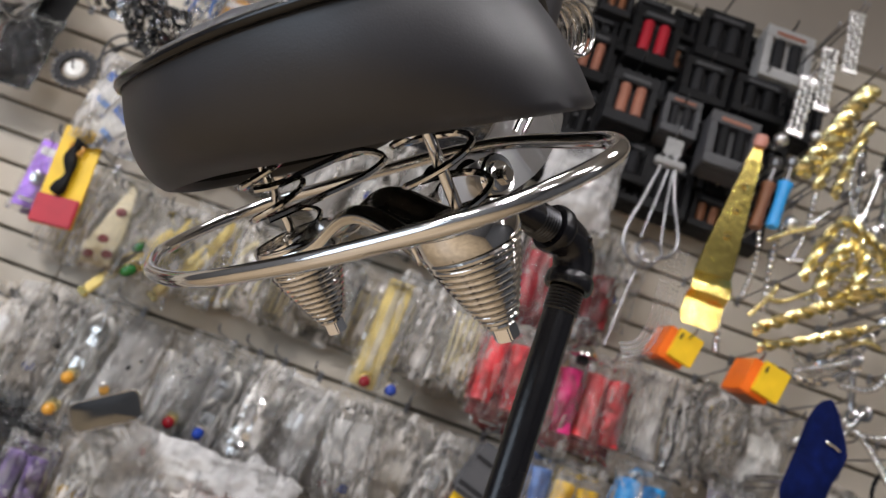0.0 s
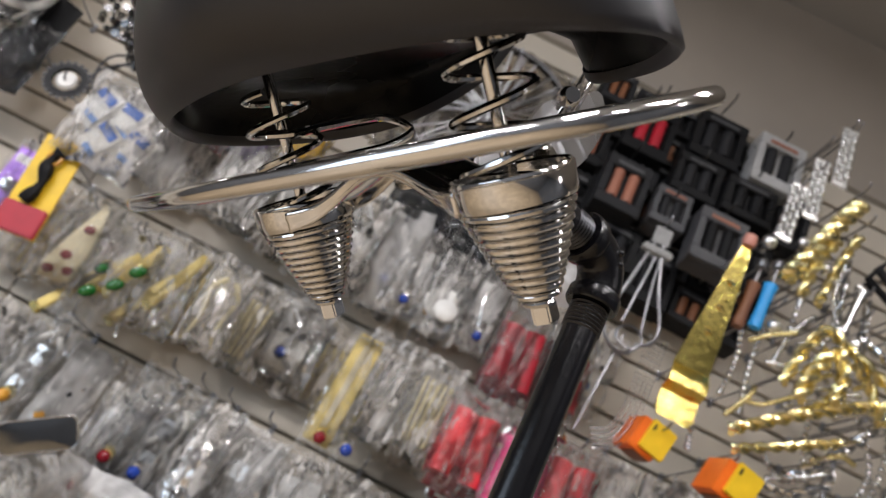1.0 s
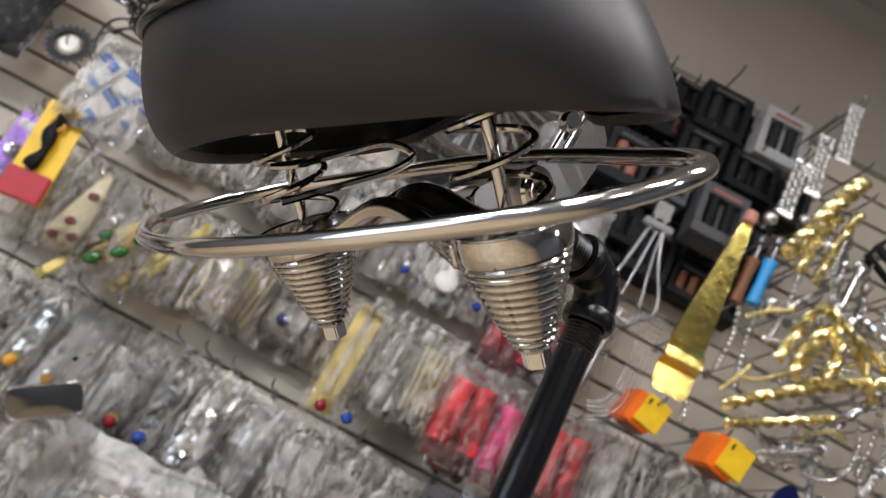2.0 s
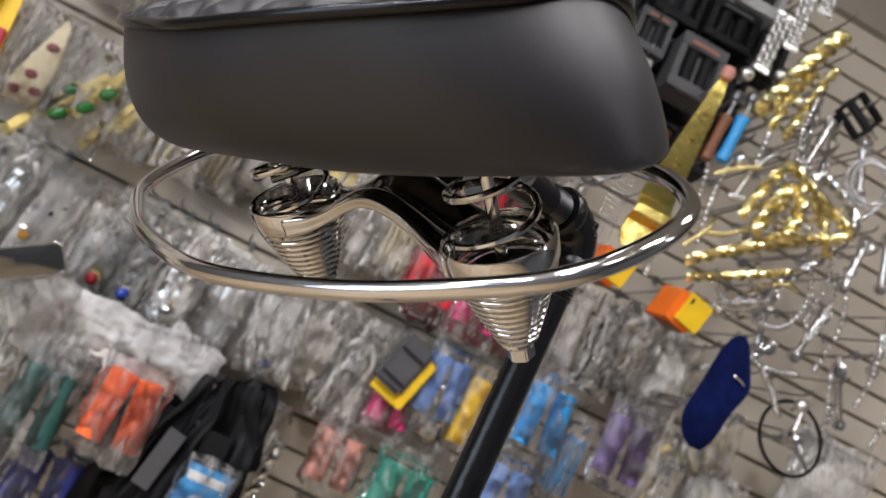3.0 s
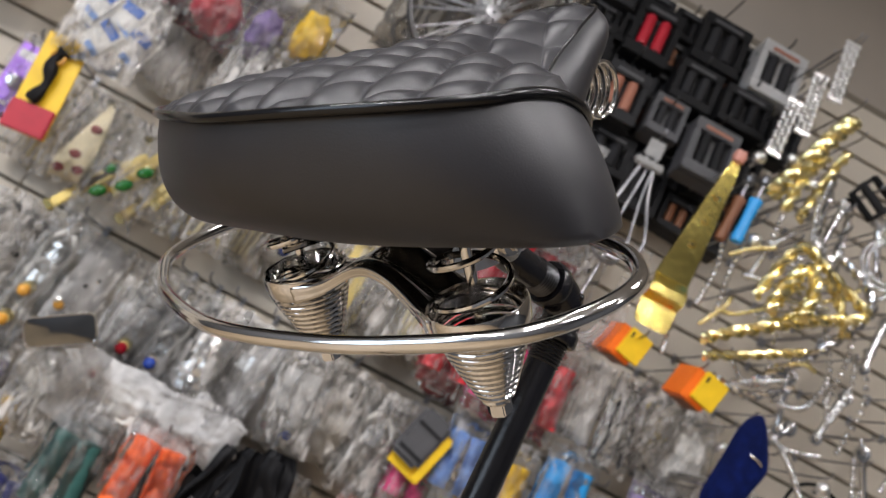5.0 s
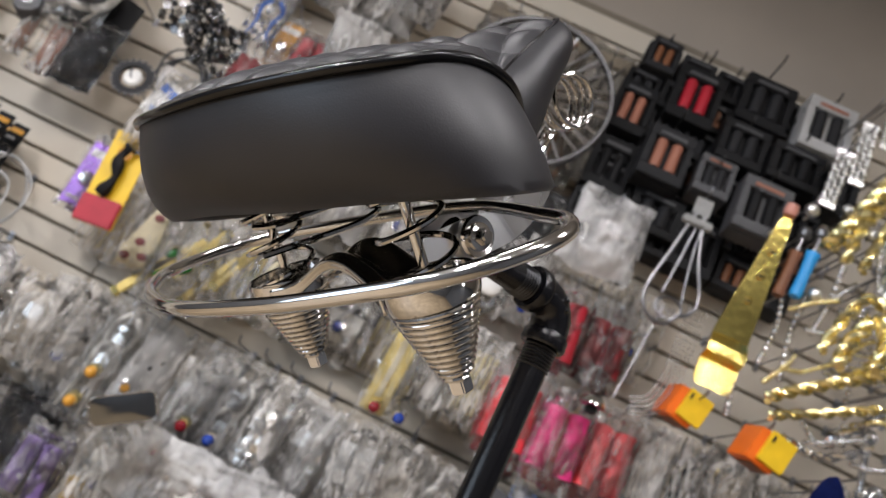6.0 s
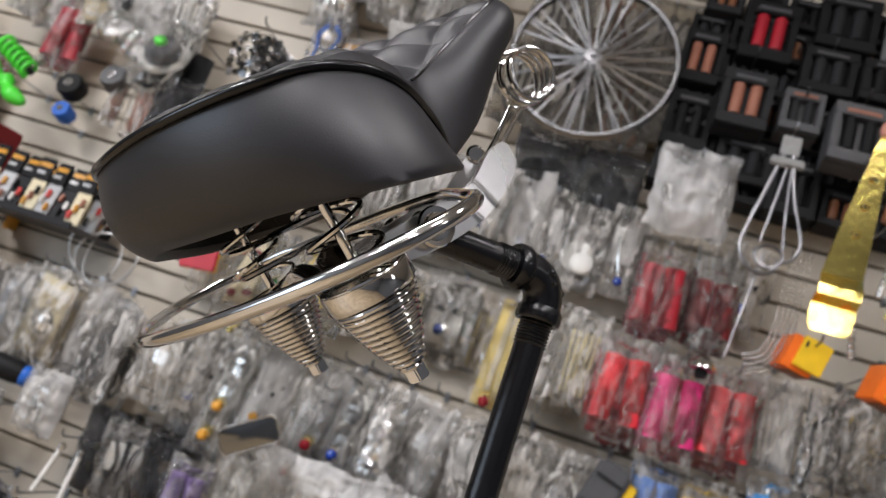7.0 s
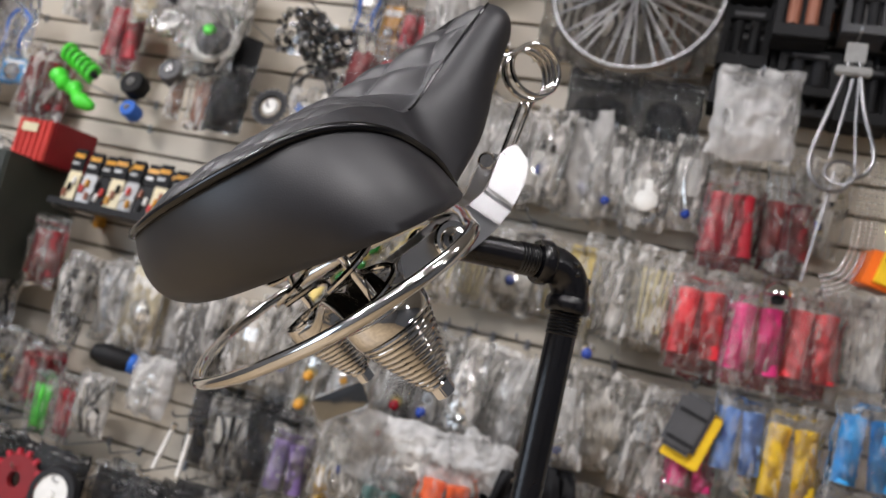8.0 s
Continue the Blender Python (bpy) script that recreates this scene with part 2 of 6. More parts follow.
bm = bmesh.new()
NR, NS = 64, 7
dense = []
for i in range(NL):
    for k_ in range(NS):
        dense.append(SHOULDER[i].lerp(SHOULDER[(i + 1) % NL], k_ / NS))
ND = len(dense)
prev = None
for j in range(NR + 1):
    q = j / NR
    ring = []
    for p in dense:
        spine = Vector((0, min(max(p.y * 0.9, -0.02), 0.19), 0))
        x, y = p.x + (spine.x - p.x) * q, p.y + (spine.y - p.y) * q
        edge = min(1.0, q * 9)
        z = p.z + (top_of(y) - p.z) * math.sin(q * math.pi / 2) + 0.0060 * (quilt(x, y) - 0.45) * edge
        ring.append(bm.verts.new((x, y, z)))
    if prev:
        for i in range(ND):
            i2 = (i + 1) % ND
            bm.faces.new((prev[i], prev[i2], ring[i2], ring[i]))
    prev = ring
bmesh.ops.remove_doubles(bm, verts=prev, dist=0.0015)
quilted_top = smooth(part("quilted_top", bm, VINYL, saddle, "diamond-quilted black vinyl top"), 80)

# piping: over the rear and down both sides
path = []
S_END = 5.7 * SPAN
for i in range(81):
    g = -1 + 2 * i / 80
    s = g * S_END
    over = max(0.0, (abs(g) * 5.7 - 3.0) / 2.7)
    p = skirt(s, 0.97 * over ** 1.6)
    n = Vector((p.x, p.y - 0.03, 0)).normalized()
    path.append(p + n * 0.0012 + Vector((0, 0, 0.0004)))
smooth(part("piping", tube(path, 0.0026, 10), PIPING, saddle, "glossy black welt"))
# seams along the nose
for sx in (1, -1):
    pts = []
    for i in range(30):
        s = (6.0 + 3.5 * i / 29) * SPAN
        p = skirt(s, 0.0)
        pts.append((sx * p.x, p.y, p.z + 0.0004))
    smooth(part("seam", tube(pts, 0.0009, 6), PIPING, saddle))
# pan under the padding
bm = bmesh.new()
prev = None
for q, dz in ((0.0, 0.004), (0.03, 0.010), (0.08, 0.020), (0.3, 0.028), (0.7, 0.030), (1.0, 0.030)):
    ring = []
    for p in LOWER:
        c = Vector((0, min(max(p.y, -0.02), 0.17), p.z))
        w = p.lerp(c, 0.045 + 0.955 * q)
        ring.append(bm.verts.new((w.x, w.y, w.z + dz)))
    if prev:
        for i in range(NL):
            i2 = (i + 1) % NL
            bm.faces.new((prev[i], ring[i], ring[i2], prev[i2]))
    prev = ring
smooth(part("pan", bm, PAN, saddle, "black plastic pan under the padding"), 60)


def helix(c, r0, r1, z0, z1, turns, steps=22):
    n = int(turns * steps)
    return [(c[0] + (r0 + (r1 - r0) * i / n) * math.cos(2 * math.pi * turns * i / n), c[1] + (r0 + (r1 - r0) * i / n) * math.sin(2 * math.pi * turns * i / n), z0 + (z1 - z0) * i / n) for i in range(n + 1)]


def cone_path(cx, cy):
    """Wire of the beehive spring: twelve turns, a little fuller than a straight cone."""
    out = []
    for i in range(12 * 28 + 1):
        t = i / (12 * 28)
        r = 0.0066 + 0.0172 * (1 - t) ** 0.86
        out.append((cx + r * math.cos(2 * math.pi * 12 * t), cy + r * math.sin(2 * math.pi * 12 * t), 0.0512 - 0.0437 * t))
    return out


def spring_path(cx, cy, sx):
    """Open wire coil over the cup: wide and slack below, closing up under the pan."""
    out = []
    for i in range(91):
        t = i / 90
        a = 2 * math.pi * 3.5 * t + (0.6 if sx > 0 else 2.2)
        r = 0.0207 - 0.0058 * t
        out.append((cx + r * math.cos(a), cy + r * math.sin(a), 0.0520 + 0.0670 * (1 - (1 - t) ** 1.2)))
    return out


for sx in (-1, 1):
    cx, cy = sx * 0.0693, -0.002
    # conical spring: tight wire turns
    smooth(part("cone_spring", tube(cone_path(cx, cy), 0.00158, 8), CHROME, saddle, "chrome conical spring"))
    smooth(part("rod", tube([(cx, cy, 0.002), (cx, cy, 0.128)], 0.0029, 14), CHROME, saddle))
    bm = bmesh.new()
    bmesh.ops.create_cone(bm, cap_ends=True, segments=6, radius1=0.0068, radius2=0.0068, depth=0.0085, matrix=Matrix.Translation((cx, cy, 0.003)))
    bmesh.ops.bevel(bm, geom=list(bm.edges), offset=0.0007, segments=2, affect="EDGES")
    smooth(part("nut", bm, CHROME, saddle), 35)
    cup = smooth(part("cup", lathe([(0.0222, 0.0495), (0.0248, 0.0505), (0.0256, 0.053), (0.0258, 0.0615), (0.0250, 0.0630), (0.0240, 0.0620), (0.0234, 0.053), (0.0222, 0.0495)], 40, Matrix.Translation((cx, cy, 0))), CHROME, saddle))
    # black disc added to stand in for the shade inside the cup
    smooth(part("spring_seat", lathe([(0.0, 0.0450), (0.019, 0.0450), (0.0205, 0.0435), (0.0200, 0.0405), (0.0, 0.0405)], 32, Matrix.Translation((cx, cy, 0))), PAN, cup, "black disc added to darken the inside of the cup"))
    smooth(part("coil_spring", tube(spring_path(cx, cy, sx), 0.0018, 8), CHROME, saddle, "chrome wire coil"))

# frame strap: a waisted pressing with two rolled, arched shoulders and a valley between, ending in the cups
CUP_X, CUP_Y, CUP_R = 0.0693, -0.002, 0.0243


def strap_section(r):
    """Points across the strap at r, from the foot of the rear flange over both shoulders to the foot of the fore flange."""
    u = min(1.0, abs(r) / 0.056)
    half, mid = 0.0170 + 0.0051 * u ** 4, 0.0065 - 0.0085 * u ** 2
    z = 0.0610 + 0.0150 * (0.5 + 0.5 * math.cos(math.pi * min(1.0, abs(r) / 0.050)))
    drop = 0.0068 + 0.0042 * u ** 3
    dip = 0.0060 * (1 - u ** 3)
    out = []
    for k in range(33):
        v = -1 + 2 * k / 32
        e = abs(v)
        if e > 0.80:
            w = (e - 0.80) / 0.20
            yy, zz = half - 0.0006 * math.sin(math.pi * w), z - 0.0030 - (drop - 0.0030) * w
        elif e > 0.42:
            w = (e - 0.42) / 0.38 * math.pi / 2
            yy, zz = half - 0.0055 * (1 - math.sin(w)), z - 0.0030 * (1 - math.cos(w))
        else:
            w = e / 0.42
            yy, zz = (half - 0.0055) * w, z - dip * (0.5 + 0.5 * math.cos(math.pi * w))
        p = Vector((r, mid + math.copysign(yy, v), zz))
        gap = CUP_R ** 2 - (CUP_X - abs(r)) ** 2
        if gap > 0 and abs(p.y - CUP_Y) < math.sqrt(gap):
            p.y = CUP_Y + math.copysign(math.sqrt(gap), v)
        out.append(p)
    return out


bm = bmesh.new()
RS = [-0.056 + 0.112 * i / 72 for i in range(73)]
V = [[bm.verts.new(p) for p in strap_section(r)] for r in RS]
for i in range(72):
    inside = max(abs(RS[i]), abs(RS[i + 1])) > CUP_X - CUP_R
    for k in range(32):
        if not (inside and k in (15, 16)):
            bm.faces.new((V[i][k], V[i + 1][k], V[i + 1][k + 1], V[i][k + 1]))
bmesh.ops.recalc_face_normals(bm, faces=bm.faces)
strap = smooth(part("frame_strap", bm, CHROME, saddle, "arched chrome strap"), 50)
sheet = strap.modifiers.new("sheet", "SOLIDIFY")
sheet.thickness, sheet.offset = 0.0018, 0.0
smooth(part("strap_neck", box_bm(-0.015, 0.015, 0.012, 0.062, 0.0580, 0.0640, 0.002), CHROME, saddle), 40)
# wire rail under the pan
rail = spline([(-0.0620, -0.0170, 0.0985), (-0.0530, -0.0080, 0.0965), (-0.049, 0.020, 0.0955), (-0.049, 0.046, 0.0935), (-0.045, 0.059, 0.0870), (-0.043, 0.0600, 0.0810), (-0.046, 0.044, 0.0780), (-0.050, 0.022, 0.0785), (-0.055, 0.002, 0.0795), (-0.0625, -0.0172, 0.0800)], 7)
smooth(part("wire_rail", tube(rail, 0.0023, 8), CHROME, saddle, "chrome wire rail"))

# bumper ring
RING = [(0.0, -0.0973), (0.0626, -0.0863), (0.1035, -0.0689), (0.1373, -0.0454), (0.153, -0.0115), (0.1521, 0.0198), (0.133, 0.0440), (0.105, 0.058), (0.062, 0.078), (0.025, 0.090)]
ring_pts = [(x - 0.0053, y, 0.0766 - 0.0741 * y) for x, y in RING] + [(-x - 0.0053, y, 0.0766 - 0.0741 * y) for x, y in RING[:0:-1]]
smooth(part("bumper_ring", tube(spline(ring_pts, 8, True), 0.0040, 14, True), CHROME, saddle, "chrome tube loop round the springs"))

# side plates of the clamp: flat, folded inwards to the front, with two pressed lines
PLATE = [(0.036, 0.053), (0.058, 0.044), (0.088, 0.0405), (0.119, 0.0420), (0.146, 0.0505), (0.160, 0.060), (0.164, 0.069), (0.158, 0.077), (0.147, 0.0775), (0.138, 0.074), (0.120, 0.066), (0.097, 0.066), (0.060, 0.067), (0.040, 0.066)]


def plate_r(f):
    """Outer face of the plate: three flat facets with a thin press line at each fold."""
    ridge = sum(0.0010 * math.exp(-((f - c) / 0.0007) ** 2) for c in (0.1085, 0.1260))
    if f < 0.1085:
        return 0.0174 - 0.045 * (0.1085 - f) + ridge
    return 0.0174 - 0.05 * (f - 0.1085) - 0.0006 * max(0.0, min(1.0, (f - 0.126) / 0.002)) + ridge


for sx in (-1, 1):
    edge = [(p.x, p.y) for p in spline([(a_, b_, 0) for a_, b_ in PLATE], 5, True)]
    bm = bmesh.new()
    nf = 130
    fs = [min(e[0] for e in edge) + (max(e[0] for e in edge) - min(e[0] for e in edge)) * (0.02 + 0.96 * i / nf) for i in range(nf + 1)]
    cols = []
    for f in fs:
        us = []
        for (f0, u0), (f1, u1) in zip(edge, edge[1:] + edge[:1]):
            if (f0 - f) * (f1 - f) <= 0 and f0 != f1:
                us.append(u0 + (u1 - u0) * (f - f0) / (f1 - f0))
        lo, hi = min(us), max(us)
        col = []
        for th in (0.0, 0.0026):
            col.append([bm.verts.new((sx * (plate_r(f + (u - 0.05) * 0.4) + th), f, u)) for u in [lo + (hi - lo) * k_ / 8 for k_ in range(9)]])
        cols.append(col)
    for A_, B_ in zip(cols, cols[1:]):
        for k_ in range(8):
            for th in (0, 1):
                bm.faces.new((A_[th][k_], B_[th][k_], B_[th][k_ + 1], A_[th][k_ + 1]))
        for k_ in (0, 8):
            bm.faces.new((A_[0][k_], B_[0][k_], B_[1][k_], A_[1][k_]))
    for c_ in (cols[0], cols[-1]):
        for k_ in range(8):
            bm.faces.new((c_[0][k_], c_[0][k_ + 1], c_[1][k_ + 1], c_[1][k_]))
    bmesh.ops.recalc_face_normals(bm, faces=bm.faces)
    plate = smooth(part("clamp_plate", bm, PLATE_STEEL, saddle, "polished clamp plate"), 30)
    smooth(part("serrated_disc", lathe([(0.0, -0.0055), (0.0120, -0.0055), (0.0125, 0.0), (0.0135, 0.002), (0.0125, 0.004), (0.009, 0.0035), (0.0085, 0.0055), (0.005, 0.006), (0.0, 0.006)], 36, pose(sx * 0.0223, 0.077, 0.055, 0, sx * 90, 0)), CHROME, plate), 25)
    bm = bmesh.new()
    bmesh.ops.create_cone(bm, cap_ends=True, segments=6, radius1=0.0058, radius2=0.0052, depth=0.006, matrix=pose(sx * 0.030, 0.077, 0.055, 0, 90, 0))
    smooth(part("clamp_nut", bm, CHROME, plate), 25)
smooth(part("clamp_bolt", tube([(-0.034, 0.077, 0.055), (0.034, 0.077, 0.055)], 0.0034, 12), CHROME, saddle))
smooth(part("screw", lathe([(0.0, 0.0045), (0.0045, 0.0045), (0.0062, 0.002), (0.0062, -0.004), (0.0, -0.004)], 18, pose(0.010, 0.138, 0.079, 30, 80, 0)), CHROME, saddle), 40)
# nose coils
pts = [(-0.0095, 0.142, 0.0625), (-0.0105, 0.170, 0.0768), (-0.0115, 0.197, 0.0905)]
for i in range(121):
    a = -2.30 + 2 * math.pi * 3.62 * i / 120
    pts.append((-0.0115 + 0.023 * i / 120, 0.2135 + 0.0188 * math.cos(a) + 0.0014 * math.sin(a * 0.5), 0.1065 + 0.0188 * math.sin(a)))
smooth(part("nose_coil", tube(pts + [(0.0118, 0.196, 0.128), (0.0118, 0.190, 0.142)], 0.0018, 9), CHROME, saddle, "chrome coil spring under the nose"))
smooth(part("nose_stay", tube([(-0.0075, 0.144, 0.0570), (-0.0085, 0.174, 0.0725), (-0.0095, 0.206, 0.0885)], 0.0019, 9), CHROME, saddle))

# ---- pipe stand ----
PX, PY = 0.0768, 0.5047
stand = thing("pipe_stand", Matrix.Translation((PX, PY, 0)), "black iron pipe stand with a threaded elbow", "pipe stand")
NIP = Vector((-0.80, -0.595, -0.06)).normalized()
EL = Vector((0, 0, 1.525))
smooth(part("pipe", lathe([(0.0, 0.02), (0.0108, 0.02), (0.0108, 1.498), (0, 1.498)], 28), IRON, stand))
bm = bmesh.new()
for i in range(7):
    lathe([(0.0104, 1.4760 + 0.0024 * i), (0.0118, 1.4772 + 0.0024 * i), (0.0104, 1.4784 + 0.0024 * i)], 28, None, bm)
smooth(part("thread", bm, THREAD, stand, "worn bare thread"), 20)
a, b = EL - Vector((0, 0, 0.024)), EL + NIP * 0.024
bend = [a.lerp(EL, 0) * (1 - t) ** 2 + 2 * t * (1 - t) * EL + t * t * b for t in [i / 14 for i in range(15)]]
elbow = smooth(part("elbow", tube(bend, 0.0138, 24), IRON, stand), 50)
for c, d in ((a, Vector((0, 0, -1))), (b, NIP)):
    smooth(part("elbow_collar", lathe([(0.0, -0.003), (0.0142, -0.003), (0.0160, -0.0005), (0.0162, 0.006), (0.0150, 0.008), (0.0112, 0.008)], 28, along(c, c + d)), IRON, elbow), 40)
bm = bmesh.new()
for i in range(6):
    lathe([(0.0104, 0.0085 + 0.0024 * i), (0.0118, 0.0097 + 0.0024 * i), (0.0104, 0.0109 + 0.0024 * i)], 28, along(b, b + NIP), bm)
smooth(part("thread", bm, THREAD, stand, "worn bare thread"), 20)
for ang, d in ((20, 0.35), (150, 0.6), (250, 0.5), (200, 0.3), (225, 0.45), (245, 0.65), (265, 0.8), (300, 0.4), (285, 0.55), (320, 0.7), (215, 0.2), (272, 0.25)):
    p, bm = bend[int(14 * d)], bmesh.new()
    bmesh.ops.create_uvsphere(bm, u_segments=8, v_segments=6, radius=0.0028, matrix=Matrix.Translation(p + Vector((math.cos(radians(ang)), math.sin(radians(ang)), 0.4)).normalized() * 0.0132))
    smooth(part("casting_mark", bm, IRON, elbow))
smooth(part("nipple", lathe([(0.0108, 0), (0.0108, 0.085), (0.0, 0.085)], 28, along(b, b + NIP)), IRON, stand))
smooth(part("floor_flange", lathe([(0.0, 0.0), (0.06, 0.0), (0.06, 0.010), (0.02, 0.016), (0.0175, 0.03), (0.0109, 0.03)], 32), IRON, stand), 40)

# ---- materials of the goods ----
def plastic(name, color, haze, rough, bump, tint=(1, 1, 1), glint_haze=0.5):
    """Thin clear wrap: see-through with glossy crinkles, and a little haze with glints painted in."""
    mat = bpy.data.materials.new(name)
    mat.use_nodes = True
    nt = mat.node_tree
    nt.nodes.remove(nt.nodes["Principled BSDF"])
    out = nt.nodes["Material Output"]
    tc = nt.nodes.new("ShaderNodeTexCoord")
    n1, n2 = nt.nodes.new("ShaderNodeTexNoise"), nt.nodes.new("ShaderNodeTexNoise")
    n1.inputs["Scale"].default_value, n1.inputs["Detail"].default_value, n1.inputs["Distortion"].default_value = 22, 2, 0.8
    n2.inputs["Scale"].default_value, n2.inputs["Detail"].default_value = 9, 2
    info = nt.nodes.new("ShaderNodeObjectInfo")
    shift = nt.nodes.new("ShaderNodeVectorMath")
    shift.operation = "SCALE"
    shift.inputs[0].default_value = (7.1, 3.3, 5.7)
    nt.links.new(info.outputs["Random"], shift.inputs["Scale"])
    moved = nt.nodes.new("ShaderNodeVectorMath")
    nt.links.new(tc.outputs["Object"], moved.inputs[0])
    nt.links.new(shift.outputs[0], moved.inputs[1])
    streak = nt.nodes.new("ShaderNodeMapping")
    streak.inputs["Scale"].default_value = (2.0, 1.0, 0.55)
    nt.links.new(moved.outputs[0], streak.inputs["Vector"])
    for n in (n1, n2):
        nt.links.new(streak.outputs[0], n.inputs["Vector"])
    bn = nt.nodes.new("ShaderNodeBump")
    bn.inputs["Strength"].default_value, bn.inputs["Distance"].default_value = bump, 0.035
    # crumpled facets: two sizes of cells over soft waves
    warp = nt.nodes.new("ShaderNodeVectorMath")
    warp.operation = "MULTIPLY_ADD"
    warp.inputs[1].default_value = (0.05, 0.05, 0.05)
    nt.links.new(n1.outputs["Color"], warp.inputs[0])
    nt.links.new(streak.outputs[0], warp.inputs[2])
    heights, cells = [n1.outputs["Fac"]], []
    for size, share in ((28, 0.75), (72, 0.34)):
        cell = nt.nodes.new("ShaderNodeTexVoronoi")
        cell.inputs["Scale"].default_value = size
        cells.append(cell)
        nt.links.new(warp.outputs[0], cell.inputs["Vector"])
        mul = nt.nodes.new("ShaderNodeMath")
        mul.operation = "MULTIPLY_ADD"
        mul.inputs[1].default_value = share
        nt.links.new(cell.outputs["Distance"], mul.inputs[0])
        nt.links.new(heights[-1], mul.inputs[2])
        heights.append(mul.outputs[0])
    nt.links.new(heights[-1], bn.inputs["Height"])
    clear, gloss, dif, tl = (nt.nodes.new("ShaderNodeBsdf" + k_) for k_ in ("Transparent", "Glossy", "Diffuse", "Translucent"))
    clear.inputs["Color"].default_value = (*tint, 1)
    gloss.inputs["Roughness"].default_value = rough
    gloss.inputs["Color"].default_value = (0.95, 0.95, 0.95, 1)
    for n in (dif, tl):
        n.inputs["Color"].default_value = (*color, 1)
    nt.links.new(bn.outputs["Normal"], gloss.inputs["Normal"])
    hz = nt.nodes.new("ShaderNodeMixShader")
    hz.inputs[0].default_value = 0.3
    nt.links.new(dif.outputs[0], hz.inputs[1])
    nt.links.new(tl.outputs[0], hz.inputs[2])
    mr = nt.nodes.new("ShaderNodeMapRange")
    mr.inputs["From Min"].default_value, mr.inputs["From Max"].default_value = 0.35, 0.7
    mr.inputs["To Min"].default_value, mr.inputs["To Max"].default_value = haze * 0.35, min(1, haze * 1.9)
    nt.links.new(n2.outputs["Fac"], mr.inputs["Value"])
    # film clouding and painted glints: each crumpled facet its own amount, a few strongly
    haze_and_glint = mr.outputs[0]
    glint_mask = nt.nodes.new("ShaderNodeMapRange")
    glint_mask.inputs["From Min"].default_value, glint_mask.inputs["From Max"].default_value = 0.38, 0.62
    glint_mask.inputs["To Min"].default_value, glint_mask.inputs["To Max"].default_value = 0.25, 1.0
    nt.links.new(n1.outputs["Fac"], glint_mask.inputs["Value"])
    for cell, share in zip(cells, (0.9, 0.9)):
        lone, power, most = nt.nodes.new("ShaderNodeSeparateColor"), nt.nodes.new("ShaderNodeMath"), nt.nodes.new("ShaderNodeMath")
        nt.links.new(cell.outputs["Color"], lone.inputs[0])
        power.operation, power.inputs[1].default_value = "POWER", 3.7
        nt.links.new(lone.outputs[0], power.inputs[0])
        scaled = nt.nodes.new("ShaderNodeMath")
        scaled.operation, scaled.inputs[1].default_value = "MULTIPLY", glint_haze * share
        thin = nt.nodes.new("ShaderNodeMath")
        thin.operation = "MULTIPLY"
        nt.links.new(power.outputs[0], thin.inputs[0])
        nt.links.new(glint_mask.outputs[0], thin.inputs[1])
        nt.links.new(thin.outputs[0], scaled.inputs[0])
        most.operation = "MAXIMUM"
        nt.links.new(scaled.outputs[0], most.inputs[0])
        nt.links.new(haze_and_glint, most.inputs[1])
        haze_and_glint = most.outputs[0]
    m1 = nt.nodes.new("ShaderNodeMixShader")
    nt.links.new(haze_and_glint, m1.inputs[0])
    nt.links.new(clear.outputs[0], m1.inputs[1])
    nt.links.new(hz.outputs[0], m1.inputs[2])
    fr = nt.nodes.new("ShaderNodeFresnel")
    fr.inputs["IOR"].default_value = 1.6
    m2 = nt.nodes.new("ShaderNodeMixShader")
    nt.links.new(fr.outputs[0], m2.inputs[0])
    nt.links.new(m1.outputs[0], m2.inputs[1])
    nt.links.new(gloss.outputs[0], m2.inputs[2])
    nt.links.new(m2.outputs[0], out.inputs["Surface"])
    return mat


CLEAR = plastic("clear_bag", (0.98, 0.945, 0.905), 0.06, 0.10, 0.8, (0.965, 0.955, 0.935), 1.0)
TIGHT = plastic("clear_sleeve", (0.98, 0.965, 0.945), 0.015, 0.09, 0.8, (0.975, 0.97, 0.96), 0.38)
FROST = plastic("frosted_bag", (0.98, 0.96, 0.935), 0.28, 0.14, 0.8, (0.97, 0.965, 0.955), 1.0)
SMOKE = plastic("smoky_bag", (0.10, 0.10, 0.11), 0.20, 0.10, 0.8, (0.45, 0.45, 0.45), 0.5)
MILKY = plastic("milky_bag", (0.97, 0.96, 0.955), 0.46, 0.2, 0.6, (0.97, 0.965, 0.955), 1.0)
DIMMING = plastic("dimming_bag", (0.35, 0.32, 0.28), 0.25, 0.12, 0.7, (0.76, 0.73, 0.68), 0.5)
